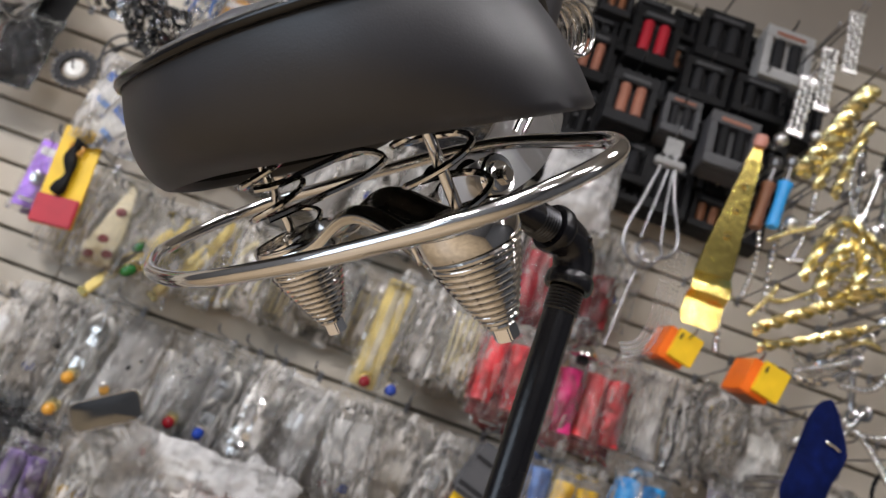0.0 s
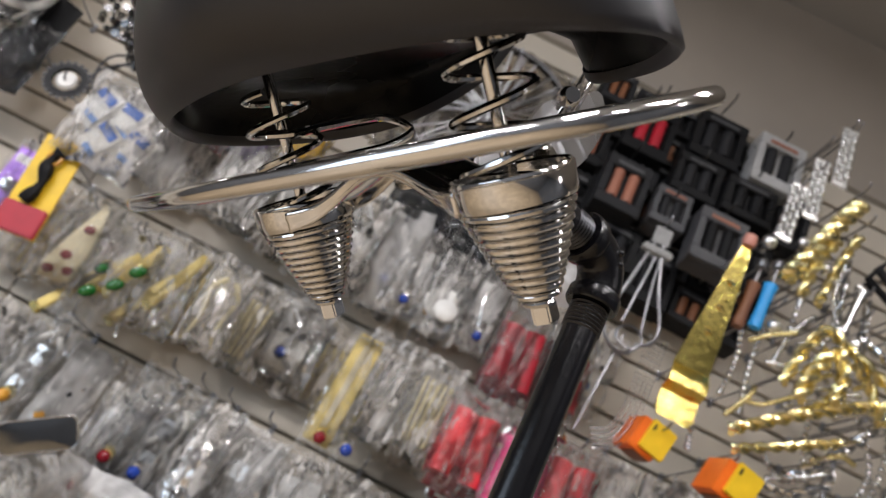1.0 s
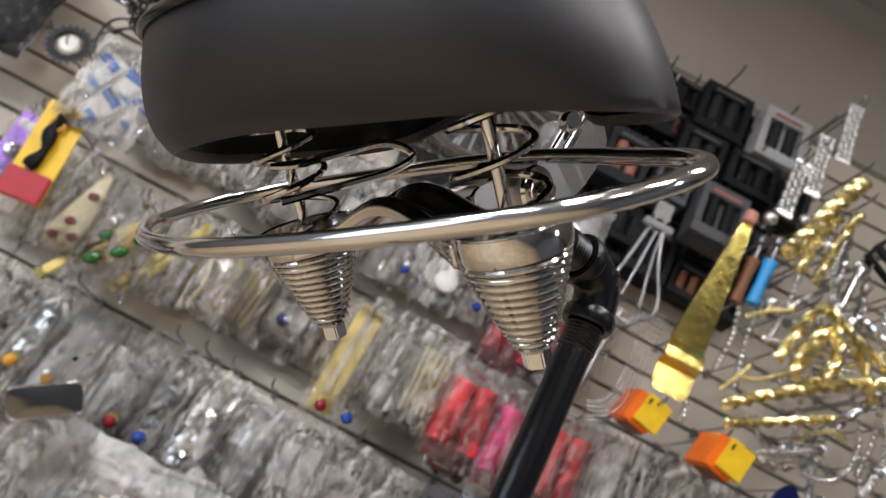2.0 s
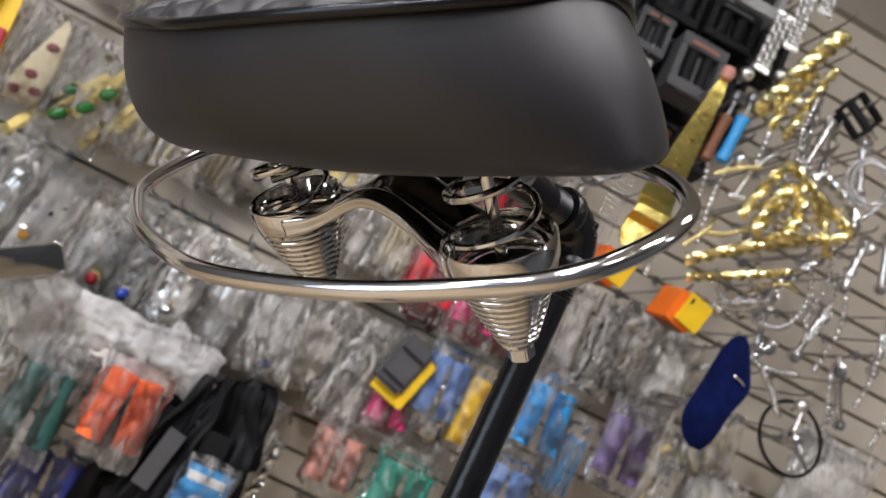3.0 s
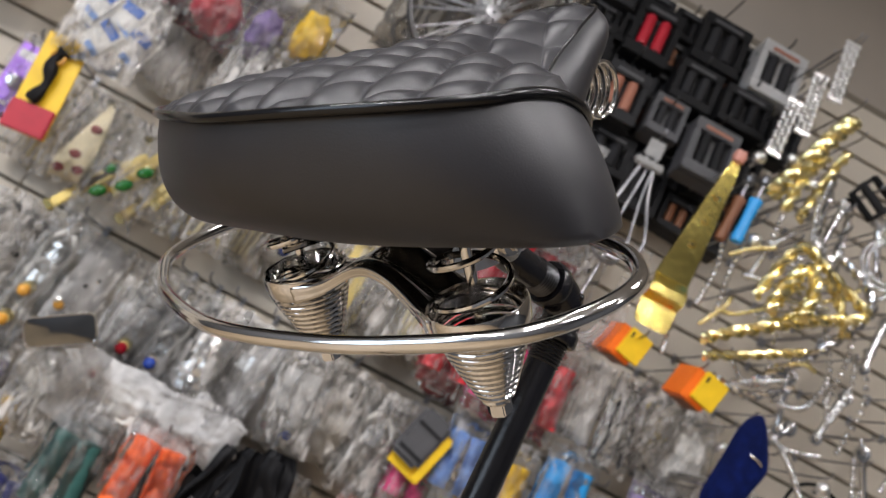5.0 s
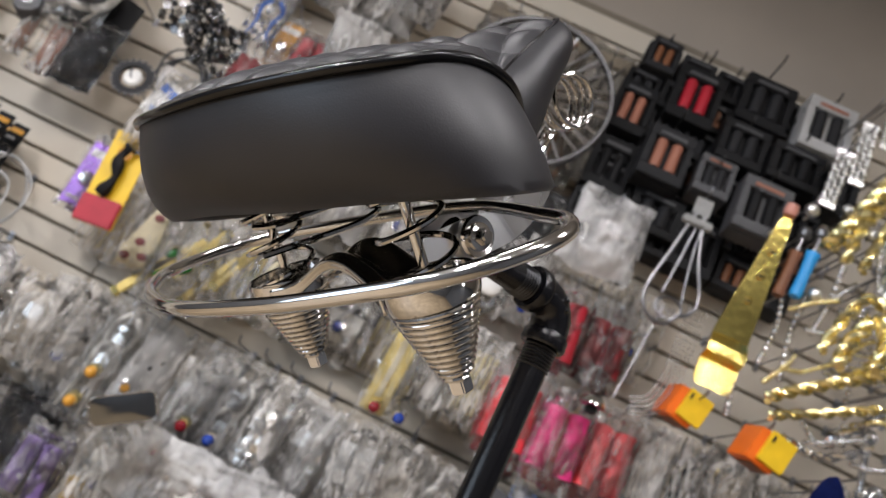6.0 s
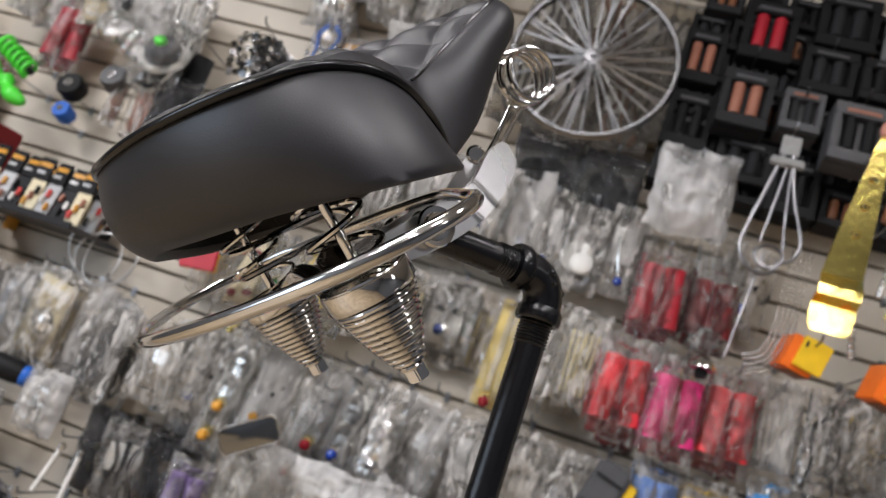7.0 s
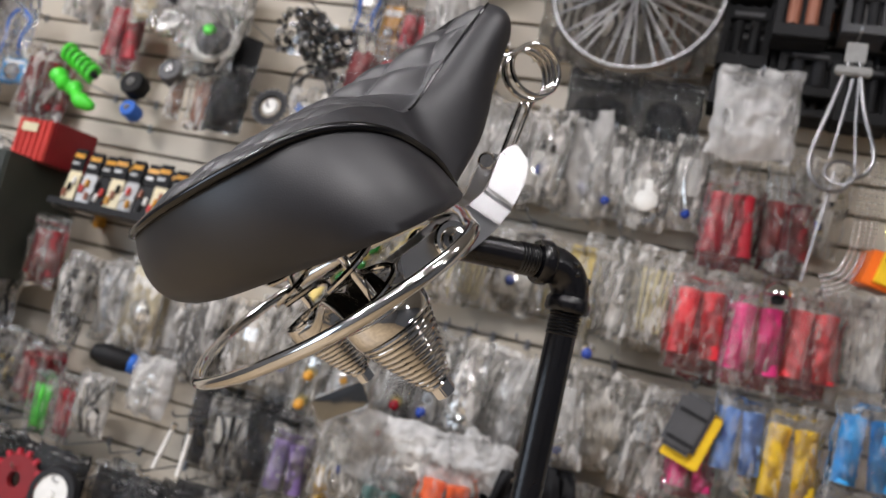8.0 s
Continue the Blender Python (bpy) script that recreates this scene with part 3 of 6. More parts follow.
PAINT = {
    "red": material("red_rubber", (0.42, 0.014, 0.03), 0.4),
    "brick": material("bright_red_crate", (0.62, 0.07, 0.06), 0.4),
    "dark_red": material("dark_red_card", (0.20, 0.008, 0.012), 0.5),
    "coral": material("coral_red_grip", (0.80, 0.045, 0.06), 0.35),
    "pink": material("hot_pink_grip", (0.74, 0.04, 0.22), 0.38),
    "salmon": material("salmon_grip", (0.62, 0.28, 0.22), 0.45),
    "orange": material("orange_plastic", (0.85, 0.17, 0.015), 0.4),
    "bright_orange": material("bright_orange_grip", (0.95, 0.16, 0.035), 0.42),
    "yellow": material("yellow_plastic", (0.85, 0.55, 0.02), 0.4),
    "amber": material("amber_plastic", (0.62, 0.30, 0.04), 0.3),
    "pale_gold": material("pale_gold_plastic", (0.76, 0.60, 0.20), 0.3),
    "green": material("lime_green_plastic", (0.08, 0.70, 0.05), 0.35),
    "gem_green": material("green_jewel", (0.006, 0.10, 0.012), 0.12, coat=0.5),
    "teal": material("teal_grip", (0.04, 0.36, 0.27), 0.45),
    "dark_teal": material("dark_teal_grip", (0.03, 0.11, 0.10), 0.45),
    "blue": material("blue_plastic", (0.02, 0.13, 0.55), 0.35),
    "sky": material("sky_blue_plastic", (0.03, 0.33, 0.75), 0.4),
    "pale_blue": material("pale_blue_grip", (0.20, 0.36, 0.75), 0.45),
    "navy": material("navy_plastic", (0.025, 0.035, 0.20), 0.4),
    "purple": material("purple_grip", (0.20, 0.13, 0.33), 0.45),
    "lilac": material("lilac_foil", (0.42, 0.20, 0.68), 0.25, 0.5),
    "white": material("white_plastic", (0.78, 0.77, 0.74), 0.4),
    "cream": material("cream_card", (0.70, 0.62, 0.42), 0.5),
    "grey": material("grey_card", (0.07, 0.07, 0.076), 0.5),
    "steel": DULL,
    "silver": material("silver_card", (0.52, 0.52, 0.52), 0.3, 0.3),
    "black": material("black_plastic", (0.007, 0.007, 0.008), 0.55),
    "charcoal": material("charcoal_card", (0.020, 0.020, 0.022), 0.6),
    "straw": material("straw_tubing", (0.66, 0.58, 0.34), 0.22, coat=0.4),
    "brown": material("brown_card", (0.20, 0.075, 0.03), 0.5),
    "copper": material("copper_grip", (0.34, 0.135, 0.085), 0.45),
    "gem_red": material("red_jewel", (0.22, 0.004, 0.012), 0.1, coat=0.5),
    "gem_blue": material("blue_jewel", (0.015, 0.05, 0.32), 0.1, coat=0.5),
    "chrome": CHROME_FAR,
    "gold": material("pale_gold_plate", (0.93, 0.80, 0.40), 0.26, 1.0, 0.1, 50, rough_vary=0.1),
    "foil": material("crumpled_foil", (0.80, 0.80, 0.80), 0.20, 1.0, 0.15, 40, bump=0.6, bump_scale=90),
}
for k_ in ("black", "charcoal"):
    PAINT[k_].node_tree.nodes["Principled BSDF"].inputs["Specular IOR Level"].default_value = 0.22
BRIGHT = material("bright_nickel", (0.88, 0.88, 0.87), 0.30, 1.0, 0.1, 60, rough_vary=0.1)
BLACKFILM = material("black_nylon", (0.004, 0.004, 0.005), 0.5, 0.0, 0.2, 40, bump=0.15, bump_scale=300)
BLACKFILM.node_tree.nodes["Principled BSDF"].inputs["Specular IOR Level"].default_value = 0.18
ZINC = material("dull_zinc_plate", (0.30, 0.30, 0.295), 0.6, 0.0, 0.15, 60)
VELVET = material("navy_velvet", (0.002, 0.006, 0.052), 0.9, 0, 0.45, 60, bump=0.4, bump_scale=500)
VELVET.node_tree.nodes["Principled BSDF"].inputs["Specular IOR Level"].default_value = 0.12
VELVET.node_tree.nodes["Principled BSDF"].inputs["Sheen Weight"].default_value = 0.2
VELVET.node_tree.nodes["Principled BSDF"].inputs["Sheen Tint"].default_value = (0.05, 0.12, 0.6, 1)
rng = random.Random(7)


# ---- pieces that go into the bags: each returns (name, bmesh, paint) rows, hanging down from z = 0 ----
def ribbed(x, z0, z1, r, y=0.0, tilt=0.0, ribs=9):
    prof, n = [(0.0, 0.0)], ribs * 2
    for i in range(n + 1):
        prof.append((r * (1.0 if i % 2 else 0.92), (z0 - z1) * i / n))
    prof.append((0.0, z0 - z1))
    return lathe(prof, 12, Matrix.Translation((x, y, z1)) @ pose(0, 0, 0, 0, tilt, 0))


def c_grips(w, h, paint):
    """Two soft tube grips splayed in a V, with a folded card under the red ones."""
    rows = []
    for sx in (-1, 1):
        bm = bmesh.new()
        n, L, r = 16, h * 0.64, w * 0.185
        prof = [(0.0, 0.0), (r * 0.62, 0.0), (r * 0.66, -L * 0.01)]
        for i in range(n + 1):
            prof.append((r * (0.93 + 0.025 * math.sin(i * 2.1 + sx) + 0.05 * (i < 2)), -L * (0.015 + 0.97 * i / n)))
        prof.append((0.0, -L))
        bm = lathe(prof, 12, pose(sx * w * 0.20, -0.004 * sx, -h * 0.20, 2 * sx, (-5 if sx > 0 else 2) , 0) @ Matrix.Diagonal((1.08, 0.8, 1.0, 1.0)))
        rows.append(("grip", bm, paint))
    if paint in ("red", "coral", "pink", "dark_red"):
        rows.append(("backing_card", box_bm(-w * 0.40, w * 0.36, 0.012, 0.016, -h * 0.97, -h * 0.70), "dark_red"))
        rows.append(("backing_card", box_bm(-w * 0.34, w * 0.40, 0.018, 0.021, -h * 0.80, -h * 0.20), "red"))
    return rows


def c_rods(w, h, paint):
    out = []
    for i in range(5):
        x = w * (-0.3 + 0.15 * i)
        out.append(("rod", tube([(x, 0.004 * (i % 2), -h * 0.24), (x * 0.8 + 0.006, 0, -h * 0.9)], 0.0032 + 0.0012 * (i % 3), 8), paint))
    return out


def c_levers(w, h, paint):
    out = []
    for sx in (-1, 1):
        p = spline([(sx * w * 0.1, 0, -h * 0.22), (sx * w * 0.32, 0.003, -h * 0.38), (sx * w * 0.22, -0.003, -h * 0.65), (sx * w * 0.3, 0, -h * 0.92)], 6)
        out.append(("lever", tube(p, [0.0065 - 0.003 * i / len(p) for i in range(len(p))], 8), paint))
    out.append(("bracket", box_bm(-w * 0.14, w * 0.14, -0.008, 0.008, -h * 0.5, -h * 0.34, 0.003), "chrome"))
    return out


def c_jewel(w, h, paint):
    rows = [("stem", tube(spline([(0, 0, -h * 0.2), (-w * 0.12, 0, -h * 0.45), (w * 0.08, 0, -h * 0.78)], 6), 0.004, 8), "chrome")]
    bm = bmesh.new()
    bmesh.ops.create_uvsphere(bm, u_segments=14, v_segments=9, radius=0.011, matrix=Matrix.Translation((w * 0.08, -0.008, -h * 0.83)))
    rows.append(("jewel", bm, paint))
    rows.append(("collar", lathe([(0.006, 0), (0.014, 0), (0.014, 0.008), (0.006, 0.012)], 14, Matrix.Translation((w * 0.08, 0, -h * 0.8))), "chrome"))
    rows.append(("backing_card", box_bm(-w * 0.36, w * 0.30, 0.010, 0.0115, -h * 0.62, -h * 0.22), "silver"))
    return rows


def c_cogs(w, h, paint):
    rows = []
    for i, (z, r) in enumerate(((-0.36, 0.30), (-0.62, 0.36), (-0.83, 0.22))):
        R = w * r
        rows.append(("cog", lathe([(R * 0.45, -0.004), (R, -0.005), (R * 1.06, 0), (R, 0.005), (R * 0.45, 0.004), (R * 0.45, -0.004)], 22, Matrix.Translation((w * 0.1 * (-1) ** i, 0.004 - 0.006 * i, h * z)) @ pose(0, 0, 0, 90 + 14 * (i - 1), 12 * i, 0)), paint if i == 1 else "chrome"))
    return rows


def c_card(w, h, paint):
    rows = [("card", box_bm(-w * 0.42, w * 0.42, 0.004, 0.006, -h * 0.93, -h * 0.12), paint)]
    rows.append(("label_bar", box_bm(-w * 0.34, w * 0.34, 0.0020, 0.0035, -h * 0.30, -h * 0.20), "white"))
    rows.append(("label_bar", box_bm(-w * 0.30, w * 0.10, 0.0020, 0.0035, -h * 0.86, -h * 0.82), "white"))
    rows.append(("blister", lathe([(0.0, -0.020), (w * 0.16, -0.018), (w * 0.24, -0.008), (w * 0.26, 0.0)], 14, Matrix.Translation((0, 0.003, -h * 0.58)) @ pose(0, 0, 0, -90)), "chrome"))
    return rows


def c_chain(w, h, paint):
    rows = []
    for j in range(3):
        bm = bmesh.new()
        for i in range(14):
            a = i / 13
            x, z = w * (-0.28 + 0.26 * j) + w * 0.08 * math.sin(5 * a + j), -h * (0.24 + 0.66 * a)
            lathe([(0.0, -0.005), (0.0042, -0.003), (0.0050, 0.0), (0.0042, 0.003), (0.0, 0.005)], 7, Matrix.Translation((x, 0.004 * math.cos(9 * a), z)), bm)
        rows.append(("chain", bm, paint))
    return rows


def c_lump(w, h, paint):
    bm = bmesh.new()
    bmesh.ops.create_icosphere(bm, subdivisions=3, radius=1)
    for v in bm.verts:
        n = v.co.normalized()
        s = 1 + 0.35 * noise.noise(n * 2.3 + Vector((w * 90, h * 40, 1)))
        v.co = Vector((n.x * w * 0.36 * s, n.y * 0.018 * s, -h * 0.58 + n.z * h * 0.32 * s))
    return [("wrapped_part", bm, paint)]


def c_foil(w, h, paint):
    rows = []
    for k_, (cz, sc) in enumerate(((-0.40, 0.8), (-0.68, 1.0))):
        bm = bmesh.new()
        bmesh.ops.create_icosphere(bm, subdivisions=3, radius=1)
        for v in bm.verts:
            n = v.co.normalized()
            s_ = 1 + 0.8 * (0.35 - abs(noise.noise(n * 2.9 + Vector((w * 90 + k_ * 5, h * 40, 1)))))
            v.co = Vector((n.x * w * 0.34 * s_ * sc, n.y * 0.020 * s_, h * cz + n.z * h * 0.17 * s_ * sc))
        rows.append(("wrapped_part", bm, paint))
    return rows


def c_bolts(w, h, paint):
    rg = random.Random(int(w * 1e4) + int(h * 1e3))
    rows = []
    for i in range(9):
        x, z, a = rg.uniform(-0.32, 0.32) * w, -h * rg.uniform(0.35, 0.9), rg.uniform(0, 180)
        m = pose(x, rg.uniform(-0.012, 0.008), z, 0, a, 0)
        L = rg.uniform(0.018, 0.040)
        rows.append(("bolt", lathe([(0.0, 0.0), (0.0065, 0.0), (0.0065, 0.005), (0.003, 0.005), (0.003, L), (0.0, L)], 8, m), paint if i % 3 else "gold"))
    return rows


def c_tubes(w, h, paint):
    rows = []
    for i in range(3):
        x = w * (-0.25 + 0.25 * i)
        rows.append(("bent_tube", tube(spline([(x, 0.0, -h * 0.2), (x * 0.5, -0.008, -h * 0.45), (x * 1.1, 0.004, -h * 0.7), (x * 0.6 + 0.012, -0.004, -h * 0.93)], 6), 0.0058, 8), paint))
    rows.append(("backing_card", box_bm(-w * 0.34, w * 0.30, 0.014, 0.0155, -h * 0.55, -h * 0.25), "white"))
    return rows


def c_dots(w, h, paint):
    """A bent silver bracket with a small coloured round on it, and a few bright fittings."""
    rows = [("bracket", tube(spline([(-w * 0.2, 0, -h * 0.2), (w * 0.05, -0.004, -h * 0.4), (-w * 0.1, 0, -h * 0.66), (w * 0.2, -0.002, -h * 0.9)], 6), 0.0045, 7), "silver")]
    rows.append(("wrap_paper", box_bm(-w * 0.36, w * 0.26, 0.010, 0.0115, -h * 0.90, -h * 0.50), "white"))
    rows.append(("reflector", lathe([(0.0, 0.006), (0.010, 0.005), (0.0125, 0.0), (0.0, 0.0)], 14, pose(-w * 0.05, -0.014, -h * 0.72, 80, 0, 0)), paint))
    rows.append(("collar", lathe([(0.011, -0.003), (0.017, -0.003), (0.018, 0.002), (0.011, 0.003)], 14, pose(-w * 0.05, -0.010, -h * 0.72, 80, 0, 0)), "chrome"))
    for i in range(4):
        rows.append(("fitting", lathe([(0.0, -0.006), (0.005, -0.006), (0.007, 0.0), (0.004, 0.008), (0.0, 0.008)], 7, pose(w * (0.26 - 0.13 * i), -0.010, -h * (0.36 + 0.1 * (i % 2)), 40 * i, 30, 0)), "black" if i % 2 else "chrome"))
    return rows


def c_none(w, h, paint):
    return []


def pouch_bm(w, h, depth, seed, nx=20, nz=34):
    """A hanging pouch: a flat header above, a crinkled belly below."""
    bm = bmesh.new()
    for side in (-1, 1):
        rows = []
        for j in range(nz + 1):
            v = j / nz
            row = []
            for i in range(nx + 1):
                u = i / nx
                belly = (math.sin(math.pi * u) ** 0.5) * (max(0.0, math.sin(math.pi * min(1, max(0, (v - 0.10) / 0.88)) ** 0.75)) ** 0.6)
                q = Vector((u * 3.1 + seed * 7.7, v * 4.3 + side * 3, seed * 1.9))
                cr = noise.noise(q * 1.3) * 0.35 + noise.noise(q * 3.4) * 0.22
                ridge = 0.5 - abs(noise.noise(Vector((u * 5.5 + v * 1.5 + seed * 3, v * 3.2 + side, seed))))
                ridge2 = 0.5 - abs(noise.noise(Vector((u * 10 - v * 3 + seed * 5, v * 8 + side * 2, seed * 2))))
                inside = min(1.0, 6 * min(u, 1 - u, v + 0.05, 1.02 - v))
                edge = noise.noise(Vector((seed * 3.3, v * 6, 0.0))) * 0.05 * w
                x = (u - 0.5) * w * (1 - 0.05 * belly) + edge
                y = side * (depth * 0.5 * belly * (1 + cr) + (0.010 * ridge + 0.006 * ridge2) * inside) + 0.010 * noise.noise(Vector((u * 2, v * 2.5, seed)))
                row.append(bm.verts.new((x, y, -h * v + 0.10 * w * (noise.noise(Vector((u * 4, seed, side * 0.3))) if 0 < j < nz else noise.noise(Vector((u * 4, seed, side * 0.3)))))))
            rows.append(row)
        for A, Bn in zip(rows, rows[1:]):
            for i in range(nx):
                f = (A[i], Bn[i], Bn[i + 1], A[i + 1])
                bm.faces.new(f if side < 0 else f[::-1])
    return bm


WORDS = {c_grips: "a pair of {} grips", c_rods: "{} rods", c_levers: "{} levers", c_jewel: "a {} jewelled part", c_cogs: "{} cogs", c_card: "a printed {} card", c_chain: "{} bead chain", c_lump: "a wrapped {} part", c_foil: "parts wrapped in {}", c_bolts: "loose {} bolts", c_tubes: "bent {} tubes", c_dots: "a bracket with a {} reflector", c_none: "folded film"}
SAY = {"gem_green": "green", "gem_red": "red", "gem_blue": "blue", "pale_gold": "pale gold", "bright_orange": "orange", "dark_teal": "dark teal", "pale_blue": "pale blue", "dark_red": "dark red", "sky": "sky blue"}
FILM = {"clear_bag": "clear", "dimming_bag": "dimming", "milky_bag": "milky white", "frosted_bag": "frosted", "smoky_bag": "smoky", "clear_sleeve": "tight clear"}


def make_bag(w, h, depth, kind, paint, film, seed, m, group="bagged parts on the slat wall"):
    word = WORDS[kind].format(SAY.get(paint, paint))
    ob = thing("parts_bag", m, "%s plastic bag holding %s" % (FILM[film.name], word), "parts bag", group)
    pouch = smooth(part("pouch", pouch_bm(w, h, depth, seed), film, ob), 50)
    part("seal_strip", box_bm(-w * 0.47, w * 0.47, -0.0035, 0.0035, -h * 0.075, -h * 0.055, 0.001), CLEAR, pouch)
    for name, bm, p in kind(w, h, paint):
        made = part(name, bm, PAINT[p], ob)
        if kind is not c_foil:
            smooth(made, 40)
    return ob


# ---- peg hooks ----
DARK_WIRE = material("blackened_wire", (0.02, 0.02, 0.02), 0.5, 0.0, 0.2, 60)
def make_hook(m, length, wire):
    ob = thing("peg_hook", m, "%s wire peg hook clipped into the slat board" % ("dark" if wire is DARK_WIRE else "bright"), "peg hook", "peg hooks")
    tip = spline([(0, 0, 0), (0, -length * 0.8, 0), (0, -length * 0.97, 0.004), (0, -length, 0.016)], 4)
    smooth(part("wire", tube(tip, 0.0024, 7), wire, ob))
    part("clip", box_bm(-0.006, 0.006, -0.003, 0.002, -0.014, 0.010, 0.001), wire, ob)
    return ob


HOOK = {}


def hook_at(x, z, length=0.16, wire=None):
    z = round(z / PITCH) * PITCH
    m = Matrix.Translation((x, WALL_Y - 0.002, z))
    wire = wire or DULL
    key = (round(length, 2), wire.name)
    if key in HOOK:
        copy_thing(HOOK[key], m)
    else:
        HOOK[key] = make_hook(m, key[0], wire)
    return z


TAKEN = []


def hang(x, z, w, h, kind, paint, film=None, y=1.74, depth=0.035, turn=0, lean=0, peg=True):
    """A bag whose middle is at (x, y, z)."""
    top = z + h * 0.5
    if peg:
        hook_at(x, top - 0.012, WALL_Y - y + 0.02)
    TAKEN.append((x - w * 0.5, x + w * 0.5, z - h * 0.5, z + h * 0.5))
    if film is CLEAR and (kind in (c_grips, c_card, c_lump) or paint in ("sky", "green", "red", "yellow", "blue")):
        film = TIGHT
    return make_bag(w, h, depth, kind, paint, film or CLEAR, rng.random() * 9, pose(x, y, top, 0, lean, turn))


# ---- the spoked wheel ----
wheel = thing("spoked_wheel", pose(-0.090, 1.735, 2.354, 90), "chrome lowrider wheel with many thick twisted spokes, hung high", "bicycle wheel")
WR = 0.203
smooth(part("rim", lathe([(WR - 0.010, -0.010), (WR - 0.001, -0.011), (WR + 0.003, -0.006), (WR - 0.004, 0), (WR + 0.003, 0.006), (WR - 0.001, 0.011), (WR - 0.010, 0.010), (WR - 0.013, 0.0), (WR - 0.010, -0.010)], 64), RIM, wheel), 40)
smooth(part("hub", lathe([(0.0, -0.035), (0.006, -0.035), (0.006, -0.024), (0.019, -0.022), (0.019, -0.018), (0.010, -0.014), (0.010, 0.014), (0.019, 0.018), (0.019, 0.022), (0.006, 0.024), (0.006, 0.035), (0.0, 0.035)], 24), DULL, wheel), 35)
for i in range(40):
    a = 2 * math.pi * i / 40
    side = 0.018 if i % 2 else -0.018
    if i < 2:
        pts = [Vector((0.017 + (WR - 0.03) * j / 26, 0, side * (1 - j / 26))) for j in range(27)]
        ob = part("spoke", tube(pts, [0.0028 if (j % 2 or j < 2) else 0.0042 for j in range(27)], 6), SPOKE, wheel)
        if i == 0:
            even = ob.data
        else:
            odd = ob.data
    else:
        ob = new("spoke", odd if i % 2 else even)
        ob.parent = wheel
    ob.matrix_basis = pose(0, 0, 0, 0, 0, math.degrees(a) + (4 if i % 4 < 2 else -2))
hook_at(-0.090, 2.56, 0.19)
TAKEN.append((-0.31, 0.13, 2.13, 2.58))


# ---- boxes of grips, each with a window ----
def grip_box(x, y, z, w, h, body, grips, tilt=0, lean=0, d=0.055, peg=True):
    ob = thing("grip_box", pose(x, y, z, tilt, lean, 0), "%s hanging carton with a window showing %s grips" % (SAY.get(body, body), SAY.get(grips, grips)), "boxed grips", "boxed grips on hooks")
    t = 0.006
    bm = box_bm(-w / 2, w / 2, 0.002, d, -h / 2, h / 2, 0.002)
    part("carton", bm, PAINT[body], ob)
    for name, (x0, x1, z0, z1) in (("top_rail", (-w / 2, w / 2, h * 0.28, h / 2)), ("bottom_rail", (-w / 2, w / 2, -h / 2, -h * 0.30)), ("side_rail", (-w / 2, -w * 0.36, -h * 0.30, h * 0.28)), ("side_rail", (w * 0.36, w / 2, -h * 0.30, h * 0.28))):
        part(name, box_bm(x0, x1, -0.018, 0.0015, z0, z1, 0.0015), PAINT[body], ob)
    for sx in (-1, 1):
        smooth(part("grip", ribbed(sx * w * 0.17, -h * 0.28, h * 0.26, w * 0.125, -0.004), PAINT[grips], ob), 40)
    part("label_bar", box_bm(-w * 0.3, w * 0.3, -0.0205, -0.0185, h * 0.33, h * 0.39), PAINT["grey" if body in ("black", "charcoal") else "copper"], ob)
    if peg:
        hook_at(x, z + h / 2 + 0.02, WALL_Y - y + 0.03, DARK_WIRE)
    TAKEN.append((x - w / 2, x + w / 2, z - h / 2, z + h / 2))
    return ob


for x, y, z, w, h, body, grips, tilt in (
        (0.155, 1.80, 2.455, 0.10, 0.150, "black", "copper", 6), (0.292, 1.80, 2.560, 0.125, 0.170, "black", "red", 6), (0.463, 1.80, 2.625, 0.135, 0.150, "black", "charcoal", 5), (0.612, 1.75, 2.600, 0.125, 0.160, "silver", "charcoal", 7),
        (0.275, 1.75, 2.345, 0.115, 0.150, "charcoal", "copper", 6), (0.401, 1.75, 2.345, 0.09, 0.110, "grey", "charcoal", 8), (0.440, 1.77, 2.470, 0.120, 0.120, "black", "charcoal", 5), (0.570, 1.74, 2.455, 0.130, 0.110, "black", "black", 6),
        (0.520, 1.70, 2.295, 0.120, 0.150, "grey", "black", 8), (0.165, 1.81, 2.290, 0.110, 0.150, "black", "black", 4), (0.310, 1.80, 2.215, 0.130, 0.110, "black", "charcoal", 4), (0.430, 1.80, 2.180, 0.110, 0.140, "black", "black", 5),
        (0.175, 1.81, 2.640, 0.080, 0.100, "charcoal", "brown", 4), (0.690, 1.78, 2.480, 0.110, 0.150, "charcoal", "charcoal", 5), (0.640, 1.80, 2.330, 0.100, 0.140, "black", "charcoal", 5)):
    grip_box(x, y, z, w, h, body, grips, -tilt)


rb = random.Random(5)
for i in range(6):
    for j in range(6):
        x, z = 0.155 + 0.098 * i + 0.02 * (j % 2), 2.165 + 0.094 * j
        if not (x > 0.66 and z > 2.62):
            grip_box(x, 1.828 - 0.012 * rb.random(), z, 0.092, 0.088, rb.choice(("black", "black", "charcoal")), rb.choice(("black", "charcoal", "black", "brown")), -rb.uniform(2, 10), rb.uniform(-2, 2))


